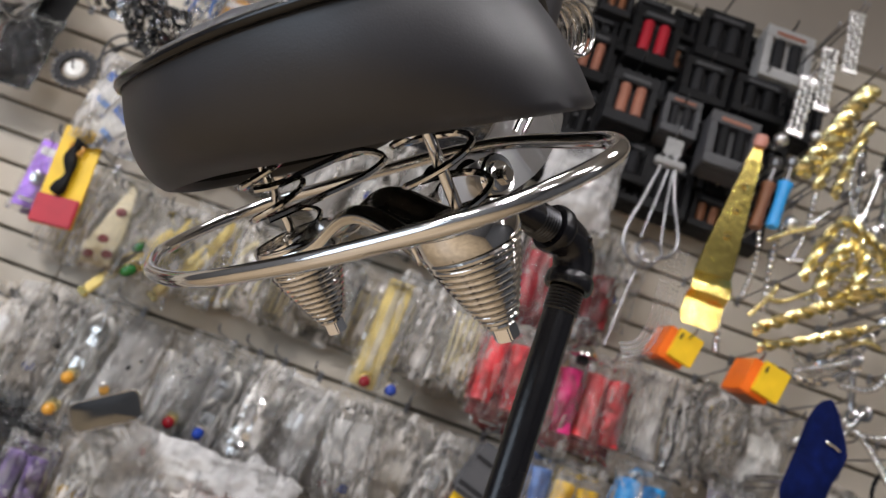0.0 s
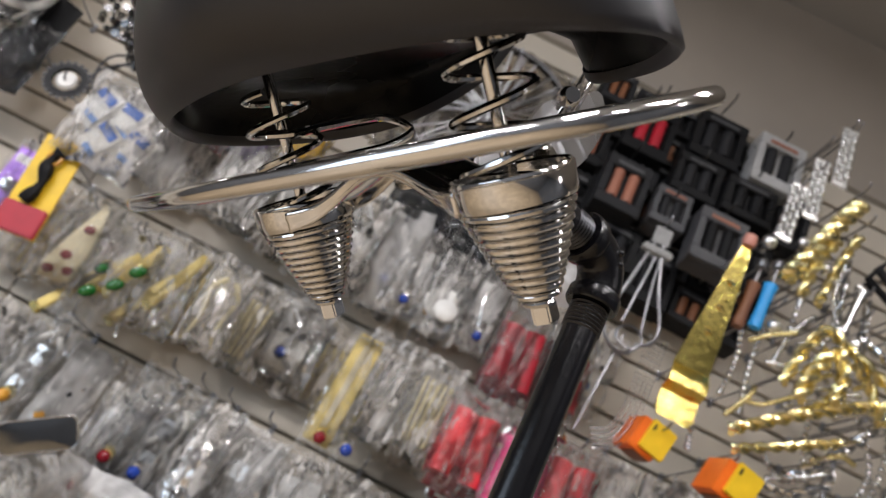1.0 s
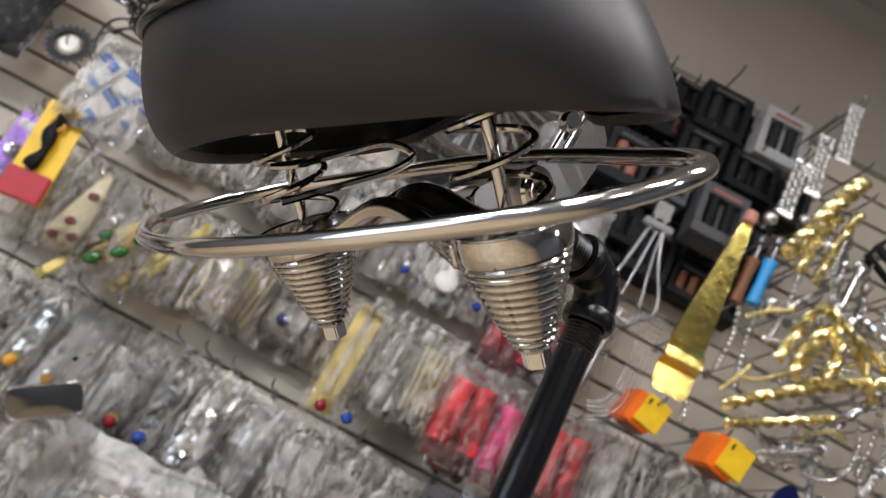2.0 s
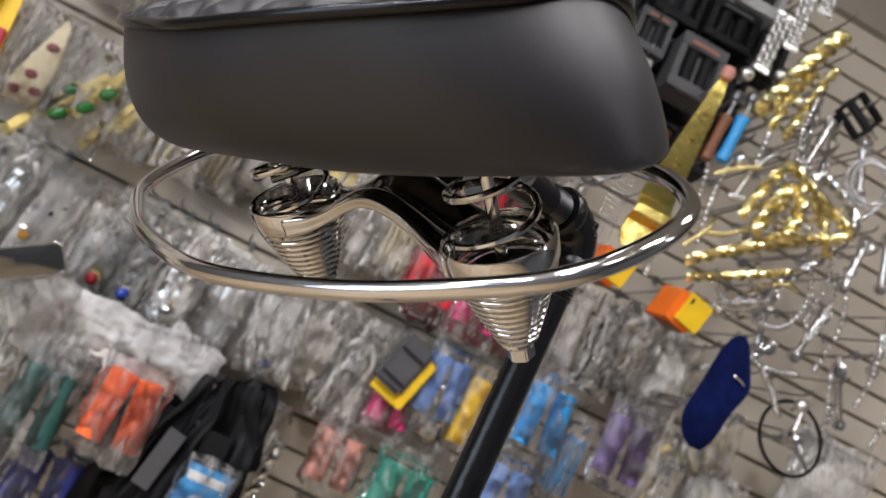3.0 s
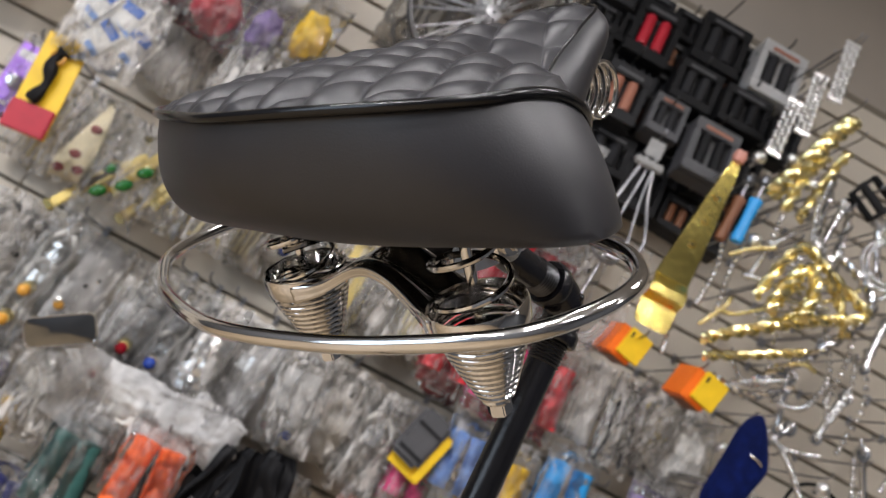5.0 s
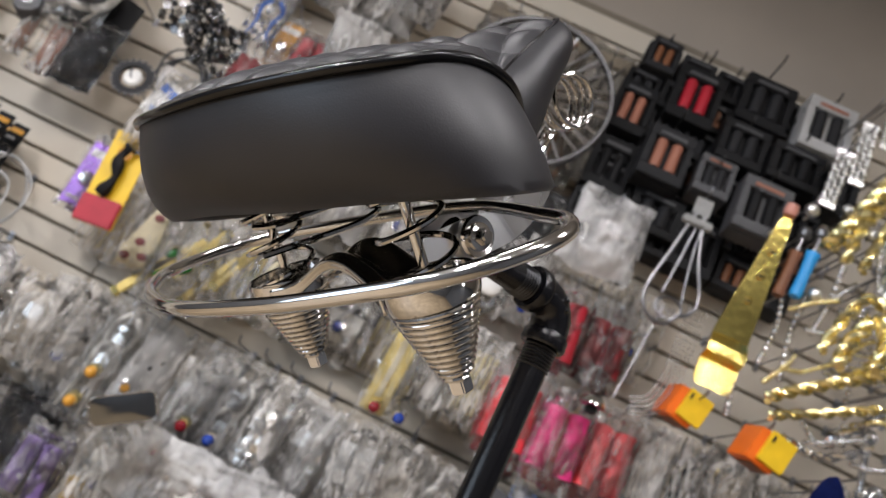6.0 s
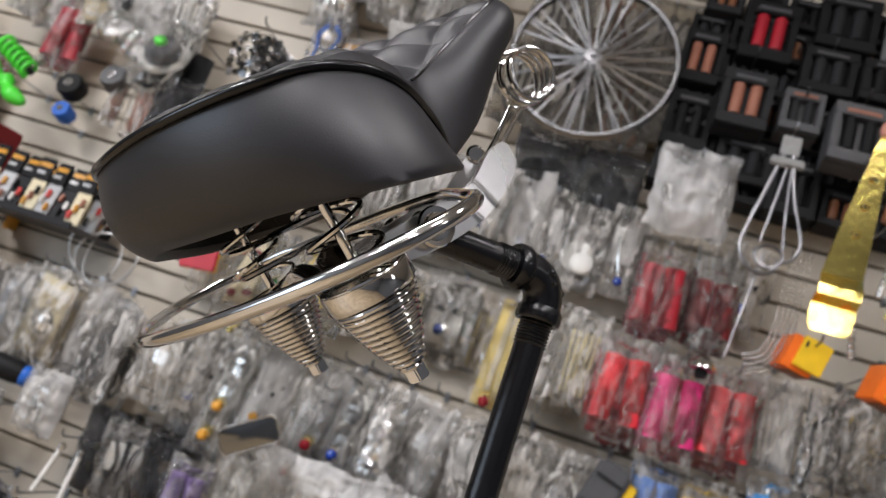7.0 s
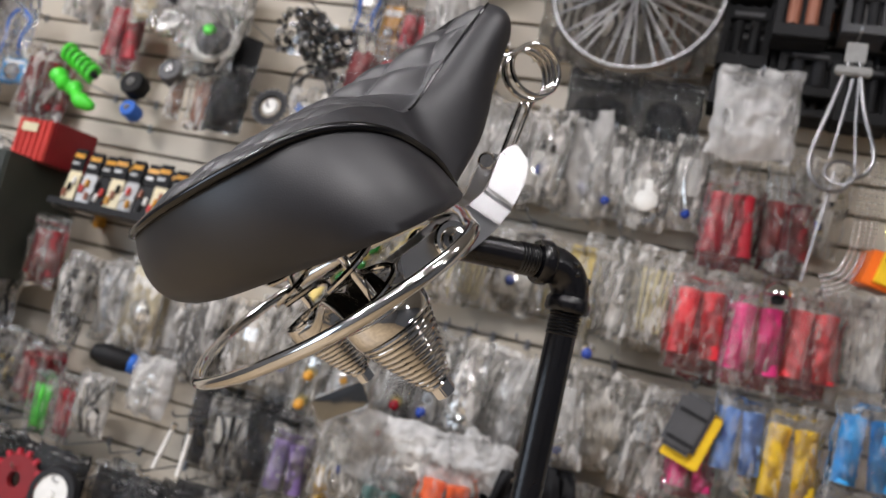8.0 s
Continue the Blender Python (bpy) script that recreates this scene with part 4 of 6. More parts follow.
# ---- wire stand frame that hangs from its plate ----
rack = thing("wire_rack", pose(0.380, 1.630, 2.205), "bent chrome wire carrier with round feet, hung by its plate", "wire carrier")
part("top_plate", box_bm(-0.020, 0.020, -0.003, 0.003, -0.022, 0.022, 0.002), ZINC, rack)
part("cross_clip", box_bm(-0.034, 0.034, -0.012, 0.006, -0.050, -0.032, 0.003), ZINC, rack)
for k_, pts in enumerate((((-0.010, 0, -0.02), (-0.030, -0.005, -0.12), (-0.052, -0.01, -0.235), (-0.030, -0.012, -0.285), (0.012, -0.012, -0.292), (0.030, -0.01, -0.260)),
                          ((0.010, 0, -0.02), (0.032, -0.005, -0.12), (0.062, -0.008, -0.205), (0.056, -0.01, -0.245), (0.034, -0.01, -0.262)),
                          ((0.004, 0, -0.03), (-0.002, 0.01, -0.12), (-0.012, 0.012, -0.22)), ((0.012, 0, -0.03), (0.022, 0.01, -0.13), (0.036, 0.012, -0.23)))):
    smooth(part("wire", tube(spline(pts, 6), 0.0042 if k_ < 2 else 0.0030, 8), DULL, rack))
smooth(part("foot_loop", tube([(0.008 + 0.028 * math.cos(a / 20 * 6.283), -0.012, -0.255 + 0.024 * math.sin(a / 20 * 6.283)) for a in range(20)], 0.0035, 8, True), DULL, rack))
smooth(part("stay", tube([(0.000, 0.0, -0.25), (-0.025, 0.0, -0.48)], 0.0028, 7), DULL, rack))
hook_at(0.380, 2.215, 0.29)

# mesh belt draped beside it
def belt(name, path, w, paint, label):
    ob = thing(name, Matrix.Translation(path[0]), label, "metal mesh strap")
    bm = bmesh.new()
    o = Vector(path[0])
    P = spline(path, 9)
    for i, p in enumerate(P):
        d = (P[min(i + 1, len(P) - 1)] - P[max(i - 1, 0)]).normalized()
        s = Vector((d.z, 0, -d.x))
        for j in range(5):
            c = p - o + s * w * (j / 4 - 0.5)
            lathe([(0.0, -0.0030), (0.0028, -0.0012), (0.0028, 0.0012), (0.0, 0.0030)], 6, Matrix.Translation(c), bm)
    smooth(part("mesh_band", bm, PAINT[paint], ob), 60)
    return ob


belt("mesh_strap", [(0.455, 1.64, 1.985), (0.452, 1.63, 1.88), (0.448, 1.62, 1.80), (0.430, 1.62, 1.745), (0.395, 1.63, 1.725)], 0.040, "foil", "silver bead mesh strap hanging in a curve")

# ---- gold bar with a folded foot ----
gold = thing("gold_bar", pose(0.545, 1.575, 2.245, 9), "long tapered gold-plated bar with a mirror-bright folded foot", "gold bar")
bm = bmesh.new()
prof = [(0.010, 0.0, 0.0), (0.016, -0.002, -0.03), (0.024, -0.004, -0.12), (0.034, -0.006, -0.22), (0.040, -0.008, -0.300), (0.042, -0.030, -0.325), (0.042, -0.034, -0.345), (0.043, -0.016, -0.362), (0.042, -0.030, -0.405), (0.034, -0.034, -0.420)]
A = [[bm.verts.new((sx * w + z * 0.045, y + dy, z)) for sx in (-1, 1)] for w, y, z in prof for dy in (0,)]
Bk = [[bm.verts.new((sx * w + z * 0.045, y + 0.005, z)) for sx in (-1, 1)] for w, y, z in prof]
for i in range(len(prof) - 1):
    bm.faces.new((A[i][0], A[i + 1][0], A[i + 1][1], A[i][1]))
    bm.faces.new((Bk[i][0], Bk[i][1], Bk[i + 1][1], Bk[i + 1][0]))
    bm.faces.new((A[i][0], Bk[i][0], Bk[i + 1][0], A[i + 1][0]))
    bm.faces.new((A[i][1], A[i + 1][1], Bk[i + 1][1], Bk[i][1]))
bm.faces.new((A[0][0], A[0][1], Bk[0][1], Bk[0][0]))
bm.faces.new((A[-1][0], Bk[-1][0], Bk[-1][1], A[-1][1]))
bmesh.ops.recalc_face_normals(bm, faces=bm.faces)
part("bar", bm, HAMMERED, gold)
for zz in (-0.09, -0.15, -0.21):
    smooth(part("boss", lathe([(0.0, 0.004), (0.006, 0.0035), (0.009, 0.0)], 14, pose(zz * 0.045, -0.006, zz, 90)), GOLD, gold))
smooth(part("end_cap", lathe([(0.0, 0.0), (0.013, 0.002), (0.016, 0.014), (0.013, 0.028), (0.0, 0.032)], 16, Matrix.Translation((0, 0, 0.0))), PAINT["salmon"], gold, "pink rubber cap"))
hook_at(0.545, 2.27, 0.30)


def handle(x, y, z, paint, h=0.11, r=0.014):
    ob = thing("nut_driver", pose(x, y, z, 0, 4, 0), "nut driver with a %s ribbed plastic handle" % paint, "nut driver", "nut drivers")
    smooth(part("handle_grip", lathe([(0.0, -h), (r * 0.9, -h), (r, -h * 0.92), (r * 0.86, -h * 0.5), (r, -h * 0.12), (r * 1.15, -h * 0.05), (r * 1.15, 0), (0, 0)], 18), PAINT[paint], ob), 40)
    smooth(part("shank", tube([(0, 0, 0), (0, 0, 0.05)], 0.005, 10), DULL, ob))
    smooth(part("knob", lathe([(0, 0.04), (0.013, 0.043), (0.016, 0.055), (0.010, 0.066), (0, 0.068)], 14), DULL, ob))
    hook_at(x, z + 0.07, 0.30)


handle(0.630, 1.60, 2.200, "sky")
handle(0.598, 1.61, 2.190, "brown")


# ---- twisted bars ----
def twisted(name, path, r, paint, label, pitch=0.030):
    ob = thing(name, Matrix.Translation(path[0]), label, "twisted bar", "twisted metal bars")
    o = Vector(path[0])
    length = sum((Vector(b) - Vector(a)).length for a, b in zip(path, path[1:]))
    steps = int(length / pitch * 8)
    P = spline(path, max(4, steps // max(1, len(path) - 1)))
    for s in range(2):
        pts = []
        for i, p in enumerate(P):
            d = (P[min(i + 1, len(P) - 1)] - P[max(i - 1, 0)]).normalized()
            u = d.cross(Vector((0, 1, 0))).normalized()
            v = d.cross(u)
            a = i / 8 * 2 * math.pi * 0.5 + s * math.pi
            pts.append(p - o + (u * math.cos(a) + v * math.sin(a)) * r * 0.55)
        smooth(part("strand", tube(pts, r * 0.62, 7), PAINT[paint], ob), 50)
    return ob


twisted("twisted_bar", [(0.770, 1.60, 2.495), (0.735, 1.60, 2.42), (0.690, 1.60, 2.31), (0.655, 1.60, 2.235)], 0.020, "gold", "gold-plated twisted fork bar hanging with others")
twisted("twisted_bar", [(0.800, 1.62, 2.43), (0.770, 1.62, 2.33), (0.748, 1.62, 2.22)], 0.011, "gold", "short gold-plated twisted bar")


def link_bar(x, y, z, length, cols, rows, lean):
    """A flat bar of bright oval links in columns, with a plain plate at each end."""
    ob = thing("link_bar", pose(x, y, z, 0, lean, 0), "flat chrome bar of oval links, hung by its end plate", "link bar", "chrome link bars")
    w, step = 0.0130, length / rows
    link = None
    for i in range(rows):
        for c in range(cols):
            if link is None:
                link = smooth(part("link", lathe([(0.0, -step * 0.50), (0.0046, -step * 0.40), (0.0064, -step * 0.15), (0.0064, step * 0.15), (0.0046, step * 0.40), (0.0, step * 0.50)], 10), BRIGHT, ob), 60)
                item = link
            else:
                item = new("link", link.data)
                item.parent = ob
            item.location = (w * (c - (cols - 1) / 2), 0.002 * (-1) ** (i + c), -step * (i + 0.5))
    for zz in (0.006, -length - 0.006):
        part("end_plate", box_bm(-w * cols * 0.5, w * cols * 0.5, -0.004, 0.004, zz - 0.006, zz + 0.006, 0.002), BRIGHT, ob)
    hook_at(x, z + 0.015, WALL_Y - y + 0.02)


link_bar(0.700, 1.60, 2.668, 0.142, 3, 11, -3)
link_bar(0.658, 1.60, 2.550, 0.140, 3, 11, -3)
link_bar(0.624, 1.60, 2.458, 0.128, 3, 10, 1)
twisted("twisted_bar", [(0.619, 1.55, 1.844), (0.70, 1.55, 1.905), (0.80, 1.55, 1.975), (0.885, 1.55, 2.030)], 0.012, "gold", "gold-plated twisted frame bar")
twisted("twisted_bar", [(0.640, 1.56, 1.815), (0.74, 1.56, 1.868), (0.84, 1.56, 1.925)], 0.010, "gold", "gold-plated twisted frame bar")
twisted("twisted_bar", [(0.690, 1.55, 1.985), (0.715, 1.55, 2.07), (0.752, 1.55, 2.135), (0.81, 1.55, 2.115), (0.895, 1.55, 2.085), (0.936, 1.55, 2.065), (0.905, 1.55, 2.035)], 0.012, "gold", "gold-plated twisted handlebar loop")
twisted("twisted_bar", [(0.725, 1.54, 1.965), (0.740, 1.54, 2.03), (0.765, 1.54, 2.085)], 0.016, "gold", "wide gold-plated twisted bar")
twisted("twisted_bar", [(0.845, 1.60, 2.175), (0.915, 1.60, 2.16), (0.975, 1.60, 2.105), (0.93, 1.60, 2.01), (0.86, 1.60, 1.915), (0.785, 1.60, 1.831)], 0.011, "chrome", "chrome twisted frame loop hanging on the board")
twisted("twisted_bar", [(0.70, 1.62, 1.800), (0.79, 1.62, 1.800), (0.88, 1.62, 1.860)], 0.010, "chrome", "chrome twisted bar lying across hooks")
twisted("twisted_bar", [(0.90, 1.70, 2.34), (0.905, 1.70, 2.26), (0.90, 1.70, 2.17)], 0.008, "chrome", "thin chrome twisted stay")
twisted("twisted_bar", [(0.82, 1.68, 2.40), (0.83, 1.68, 2.30), (0.835, 1.68, 2.19)], 0.008, "chrome", "thin chrome twisted stay")
for hx, hz in ((0.77, 2.51), (0.712, 2.70), (0.655, 2.58), (0.752, 2.15), (0.90, 2.36), (0.85, 2.20), (0.80, 2.45), (0.70, 2.0)):
    hook_at(hx, hz, 0.32)
twisted("twisted_bar", [(0.660, 1.57, 1.880), (0.735, 1.57, 1.935), (0.800, 1.57, 2.000), (0.815, 1.57, 2.075)], 0.010, "gold", "gold-plated twisted frame bar")
twisted("twisted_bar", [(0.775, 1.53, 2.100), (0.800, 1.53, 2.040), (0.792, 1.53, 1.985)], 0.013, "gold", "wide gold-plated twisted bar")
twisted("twisted_bar", [(0.840, 1.58, 2.110), (0.885, 1.58, 2.075), (0.925, 1.58, 2.010)], 0.012, "gold", "gold-plated twisted bar end")
twisted("twisted_bar", [(0.745, 1.60, 2.380), (0.715, 1.60, 2.31), (0.700, 1.60, 2.215)], 0.012, "gold", "short gold-plated twisted bar")


def bead_chain(path, label, paint="chrome", r=0.0075):
    ob = thing("bead_chain", Matrix.Translation(path[0]), label, "chain", "bead chains")
    o = Vector(path[0])
    P = spline(path, 7 if len(path) < 10 else 2)
    ball = None
    for p in P:
        if ball is None:
            ball = smooth(part("bead", lathe([(0.0, -r), (r * 0.7, -r * 0.7), (r, 0), (r * 0.7, r * 0.7), (0.0, r)], 10), PAINT[paint], ob), 60)
            ball.location = p - o
        else:
            b_ = new("bead", ball.data)
            b_.parent = ob
            b_.location = p - o
    return ob


for pts in ([(0.80, 1.62, 2.20), (0.815, 1.62, 2.08), (0.80, 1.62, 1.95), (0.82, 1.62, 1.84)], [(0.66, 1.64, 2.12), (0.655, 1.64, 2.02), (0.665, 1.64, 1.92)], [(0.98, 1.66, 2.10), (1.00, 1.66, 1.99), (0.985, 1.66, 1.88)],
            [(0.91, 1.64, 2.03), (0.96, 1.64, 1.93), (0.93, 1.64, 1.84), (0.86, 1.64, 1.82)], [(0.56, 1.64, 1.98), (0.572, 1.64, 1.90), (0.585, 1.64, 1.80)], [(1.06, 1.70, 2.05), (1.10, 1.70, 1.93), (1.08, 1.70, 1.80)],
            [(0.87, 1.70, 1.79), (0.95, 1.70, 1.75), (1.04, 1.70, 1.77)], [(1.14, 1.72, 1.86), (1.18, 1.72, 1.76), (1.16, 1.72, 1.68)], [(0.905, 1.63, 1.735), (0.95, 1.63, 1.70), (0.99, 1.63, 1.655)]):
    bead_chain(pts, "bright chrome bead chain hanging among twisted bars")
    hook_at(pts[0][0], pts[0][2] + 0.01, 0.28)
for k, r in enumerate((0.058, 0.047)):
    bead_chain([(0.978 + r * math.cos(a / 18 * 2 * math.pi), 1.62 - 0.006 * k, 2.225 + r * math.sin(a / 18 * 2 * math.pi)) for a in range(19)], "ring of bright chrome bead chain hung on the board", r=0.0058)
hook_at(0.978, 2.29, 0.29)


def crank(x, y, z, lean, paint):
    ob = thing("crank_arm", pose(x, y, z, 0, lean, 0), "chrome crank arm hanging from a hook", "crank arm", "crank arms")
    bm = tube([(0, 0, 0), (0, 0, -0.05), (0, -0.004, -0.12)], [0.011, 0.009, 0.0075], 10)
    smooth(part("arm", bm, PAINT[paint], ob), 40)
    for zz, r in ((0.0, 0.019), (-0.125, 0.014)):
        smooth(part("eye", lathe([(r * 0.45, -0.008), (r, -0.007), (r, 0.007), (r * 0.45, 0.008), (r * 0.45, -0.008)], 18, pose(0, -0.002, zz, 90)), PAINT[paint], ob), 40)
    hook_at(x, z + 0.01, WALL_Y - y + 0.02)


def pedal(x, y, z, turn):
    ob = thing("pedal", pose(x, y, z, 10, turn, 0), "black toothed platform pedal with a bright axle", "pedal", "pedals")
    for zz in (-0.034, 0.034):
        part("cage_bar", box_bm(-0.042, 0.042, -0.010, 0.010, zz - 0.006, zz + 0.006, 0.003), PAINT["black"], ob)
    smooth(part("barrel", tube([(-0.044, 0, 0), (0.044, 0, 0)], 0.011, 12), PAINT["charcoal"], ob), 40)
    smooth(part("axle", tube([(0.044, 0, 0), (0.070, 0, 0)], 0.006, 10), PAINT["chrome"], ob), 40)
    for sx in (-1, 1):
        part("cross_bar", box_bm(sx * 0.038 - 0.004, sx * 0.038 + 0.004, -0.009, 0.009, -0.0275, 0.0275, 0.002), PAINT["black"], ob)
    hook_at(x, z + 0.05, WALL_Y - y + 0.02)


pedal(0.905, 1.64, 2.370, 28)
for x, y, z, lean, p in ((0.860, 1.66, 2.330, 10, "chrome"), (0.955, 1.66, 2.330, -16, "chrome"), (1.080, 1.70, 2.130, 6, "chrome"), (1.135, 1.70, 2.170, -10, "chrome"), (1.060, 1.72, 1.930, 14, "chrome"), (0.905, 1.70, 1.905, -8, "chrome"), (1.240, 1.72, 1.990, 4, "chrome"), (0.960, 1.72, 1.800, 30, "chrome"), (1.150, 1.72, 1.830, -24, "chrome")):
    crank(x, y, z, lean, p)
for pts in ([(0.775, 1.60, 2.330), (0.770, 1.60, 2.25), (0.785, 1.60, 2.17), (0.76, 1.60, 2.08)], [(0.86, 1.62, 2.27), (0.875, 1.62, 2.17), (0.86, 1.62, 2.09)], [(0.70, 1.60, 2.20), (0.695, 1.60, 2.10), (0.68, 1.60, 2.03)], [(1.03, 1.68, 2.02), (1.045, 1.68, 1.93), (1.02, 1.68, 1.85), (0.99, 1.68, 1.93)],
            [(1.21, 1.70, 1.95), (1.225, 1.70, 1.86), (1.21, 1.70, 1.77)], [(1.31, 1.72, 1.90), (1.315, 1.72, 1.80), (1.30, 1.72, 1.70)], [(1.11, 1.68, 1.80), (1.135, 1.68, 1.72), (1.15, 1.68, 1.64)], [(0.94, 1.62, 2.20), (0.985, 1.62, 2.14), (1.02, 1.62, 2.18)], [(0.60, 1.62, 2.11), (0.615, 1.62, 2.02), (0.605, 1.62, 1.93)], [(0.72, 1.62, 1.86), (0.78, 1.62, 1.82), (0.85, 1.62, 1.87)]):
    bead_chain(pts, "bright chrome bead chain hanging among twisted bars", r=0.0066)
    hook_at(pts[0][0], pts[0][2] + 0.01, 0.28)



def ball_knob(x, y, z, r):
    ob = thing("ball_knob", pose(x, y, z, 70), "bright nickel domed knob on a hook", "knob", "nickel knobs")
    smooth(part("dome", lathe([(0.0, r), (r * 0.5, r * 0.86), (r * 0.87, r * 0.5), (r, 0.0), (r * 0.8, -r * 0.4), (0.0, -r * 0.5)], 20), BRIGHT, ob), 60)
    smooth(part("stem", tube([(0, 0, -r * 0.45), (0, 0, -r * 1.8)], r * 0.35, 10), PAINT["chrome"], ob), 40)
    hook_at(x, z + r, WALL_Y - y + 0.02)


for x, z, r in ((0.594, 2.293, 0.017), (0.668, 2.330, 0.014), (0.660, 2.112, 0.016), (0.735, 2.300, 0.012), (0.770, 1.668, 0.012), (1.010, 1.690, 0.016)):
    ball_knob(x, 1.595, z, r)
# loose strands heaped among the gold bars
rh = random.Random(12)
for i in range(17):
    x, z = rh.uniform(0.66, 0.95), rh.uniform(1.86, 2.16)
    a, L = rh.uniform(0.2, 1.1), rh.uniform(0.07, 0.13)
    pts = [(x + L * k / 2 * math.cos(a) - L / 2, 1.575 + 0.05 * rh.random(), z + L * k / 2 * math.sin(a) - L / 2 + rh.uniform(-0.012, 0.012)) for k in range(3)]
    bead_chain(pts, "short %s bead strand heaped among twisted bars" % ("gold" if i % 3 == 0 else "bright chrome"), "gold" if i % 3 == 0 else "chrome", 0.0062)
for hx, hz in ((0.70, 2.02), (0.78, 2.06), (0.86, 2.10), (0.92, 2.0)):
    hook_at(hx, hz, 0.33)

# ---- small steering wheel ----
steer = thing("steering_wheel", pose(1.053, 1.650, 1.625, 78, 10, 0), "small black-rimmed steering wheel with a chrome hub", "steering wheel")
smooth(part("wheel_rim", tube([(0.082 * math.cos(a / 40 * 6.2832), 0.082 * math.sin(a / 40 * 6.2832), 0) for a in range(40)], 0.0042, 10, True), PAINT["black"], steer))
smooth(part("wheel_hub", lathe([(0.0, 0.020), (0.014, 0.018), (0.020, 0.006), (0.020, -0.012), (0.0, -0.012)], 20), CHROME_FAR, steer), 40)
for a in (90, 210, 330):
    c_, s_ = math.cos(radians(a)), math.sin(radians(a))
    part("wheel_spoke", tube([(c_ * 0.018, s_ * 0.018, 0), (c_ * 0.080, s_ * 0.080, 0)], 0.004, 8), CHROME_FAR, steer)
hook_at(1.053, 1.64, 0.24)

# ---- navy velvet saddle hanging nose up ----
vel = thing("velvet_saddle", pose(0.765, 1.480, 1.615), "navy blue velvet saddle hung nose up on a chrome clip", "bicycle saddle")
OUTL = [(0.004, 0.126), (0.030, 0.085), (0.051, 0.040), (0.047, 0.012), (0.030, -0.030), (0.018, -0.080), (0.004, -0.114), (-0.020, -0.112), (-0.042, -0.095), (-0.057, -0.062), (-0.050, -0.020), (-0.043, 0.014), (-0.037, 0.050), (-0.030, 0.086), (-0.014, 0.118)]
outl = spline([(0.88 * x, 0, z) for x, z in OUTL], 5, True)
bm = bmesh.new()
prev = None
cen = Vector((-0.002, 0, -0.005))
rings = []
for q, y in ((0.0, 0.022), (0.0, 0.0), (0.10, -0.016), (0.3, -0.027), (0.62, -0.033), (0.92, -0.035)):
    rings.append([bm.verts.new(Vector((p.x, y, p.z)).lerp(Vector((cen.x, y, cen.z)), q)) for p in outl])
for A_, B_ in zip(rings, rings[1:]):
    for i in range(len(outl)):
        j = (i + 1) % len(outl)
        bm.faces.new((A_[i], A_[j], B_[j], B_[i]))
bm.faces.new(rings[-1])
bm.faces.new(rings[0][::-1])
bmesh.ops.recalc_face_normals(bm, faces=bm.faces)
smooth(part("velvet_cover", bm, VELVET, vel), 50)
smooth(part("clip", tube([(-0.012, -0.034, 0.040), (0.002, -0.039, 0.036), (0.014, -0.036, 0.031)], 0.0026, 8), CHROME_FAR, vel, "chrome clip"))
smooth(part("post", tube([(-0.01, 0.02, -0.03), (-0.01, 0.36, -0.03)], 0.010, 10), CHROME_FAR, vel))
hook_at(0.755, 1.60, 0.30)


# ---- orange cartons with yellow ends ----
def carton(x, y, z, lean=12):
    ob = thing("orange_carton", pose(x, y, z, 6, lean, 6) @ Matrix.Scale(0.9, 4), "orange carton with a yellow end flap, pushed onto a long hook", "carton", "orange cartons")
    part("box_body", box_bm(-0.050, 0.016, 0.003, 0.095, -0.046, 0.030, 0.002), PAINT["orange"], ob)
    part("end_flap", box_bm(-0.032, 0.030, -0.010, 0.0025, -0.036, 0.034, 0.002), PAINT["yellow"], ob, "yellow end flap")
    part("print_bar", box_bm(-0.026, -0.021, -0.0115, -0.0103, 0.010, 0.024), PAINT["charcoal"], ob)
    part("bottom_flap", box_bm(-0.030, 0.012, 0.01, 0.08, -0.0495, -0.0465), PAINT["brown"], ob)
    hook_at(x, z + 0.045, 0.36)


carton(0.505, 1.585, 1.768)
carton(0.646, 1.485, 1.735)

# ---- bags that stand out, row by row ----
hang(0.214, 2.075, 0.175, 0.200, c_levers, "white", MILKY, 1.70, 0.08)
hang(-0.13, 2.06, 0.17, 0.20, c_lump, "charcoal", SMOKE, 1.80, 0.06)
hang(0.03, 2.06, 0.15, 0.20, c_lump, "black", SMOKE, 1.80, 0.06)
# tinted bags added behind the wheel so that the board there looks darker
for x, z, p in ((-0.25, 2.30, "grey"), (-0.12, 2.29, "grey"), (0.01, 2.30, "brown"), (0.09, 2.34, "grey"), (-0.22, 2.50, "grey"), (-0.08, 2.52, "brown"), (0.06, 2.51, "grey")):
    hang(x, z, 0.155, 0.230, c_tubes, p, DIMMING, 1.835, 0.05)
hang(0.204, 1.835, 0.115, 0.215, c_grips, "red", CLEAR, 1.72, 0.05)
hang(0.322, 1.850, 0.115, 0.200, c_grips, "dark_red", CLEAR, 1.77, 0.05)
hang(0.330, 1.775, 0.090, 0.060, c_none, "orange", CLEAR, 1.765, 0.03, peg=False)
hang(0.180, 1.610, 0.120, 0.220, c_grips, "coral", CLEAR, 1.68, 0.05)
hang(0.200, 1.545, 0.100, 0.120, c_card, "dark_red", CLEAR, 1.735, 0.03, peg=False)
hang(0.292, 1.600, 0.115, 0.215, c_grips, "pink", CLEAR, 1.665, 0.05)
hang(0.400, 1.610, 0.115, 0.220, c_grips, "coral", CLEAR, 1.69, 0.05)
hang(0.380, 1.560, 0.120, 0.130, c_card, "dark_red", CLEAR, 1.745, 0.03, peg=False)
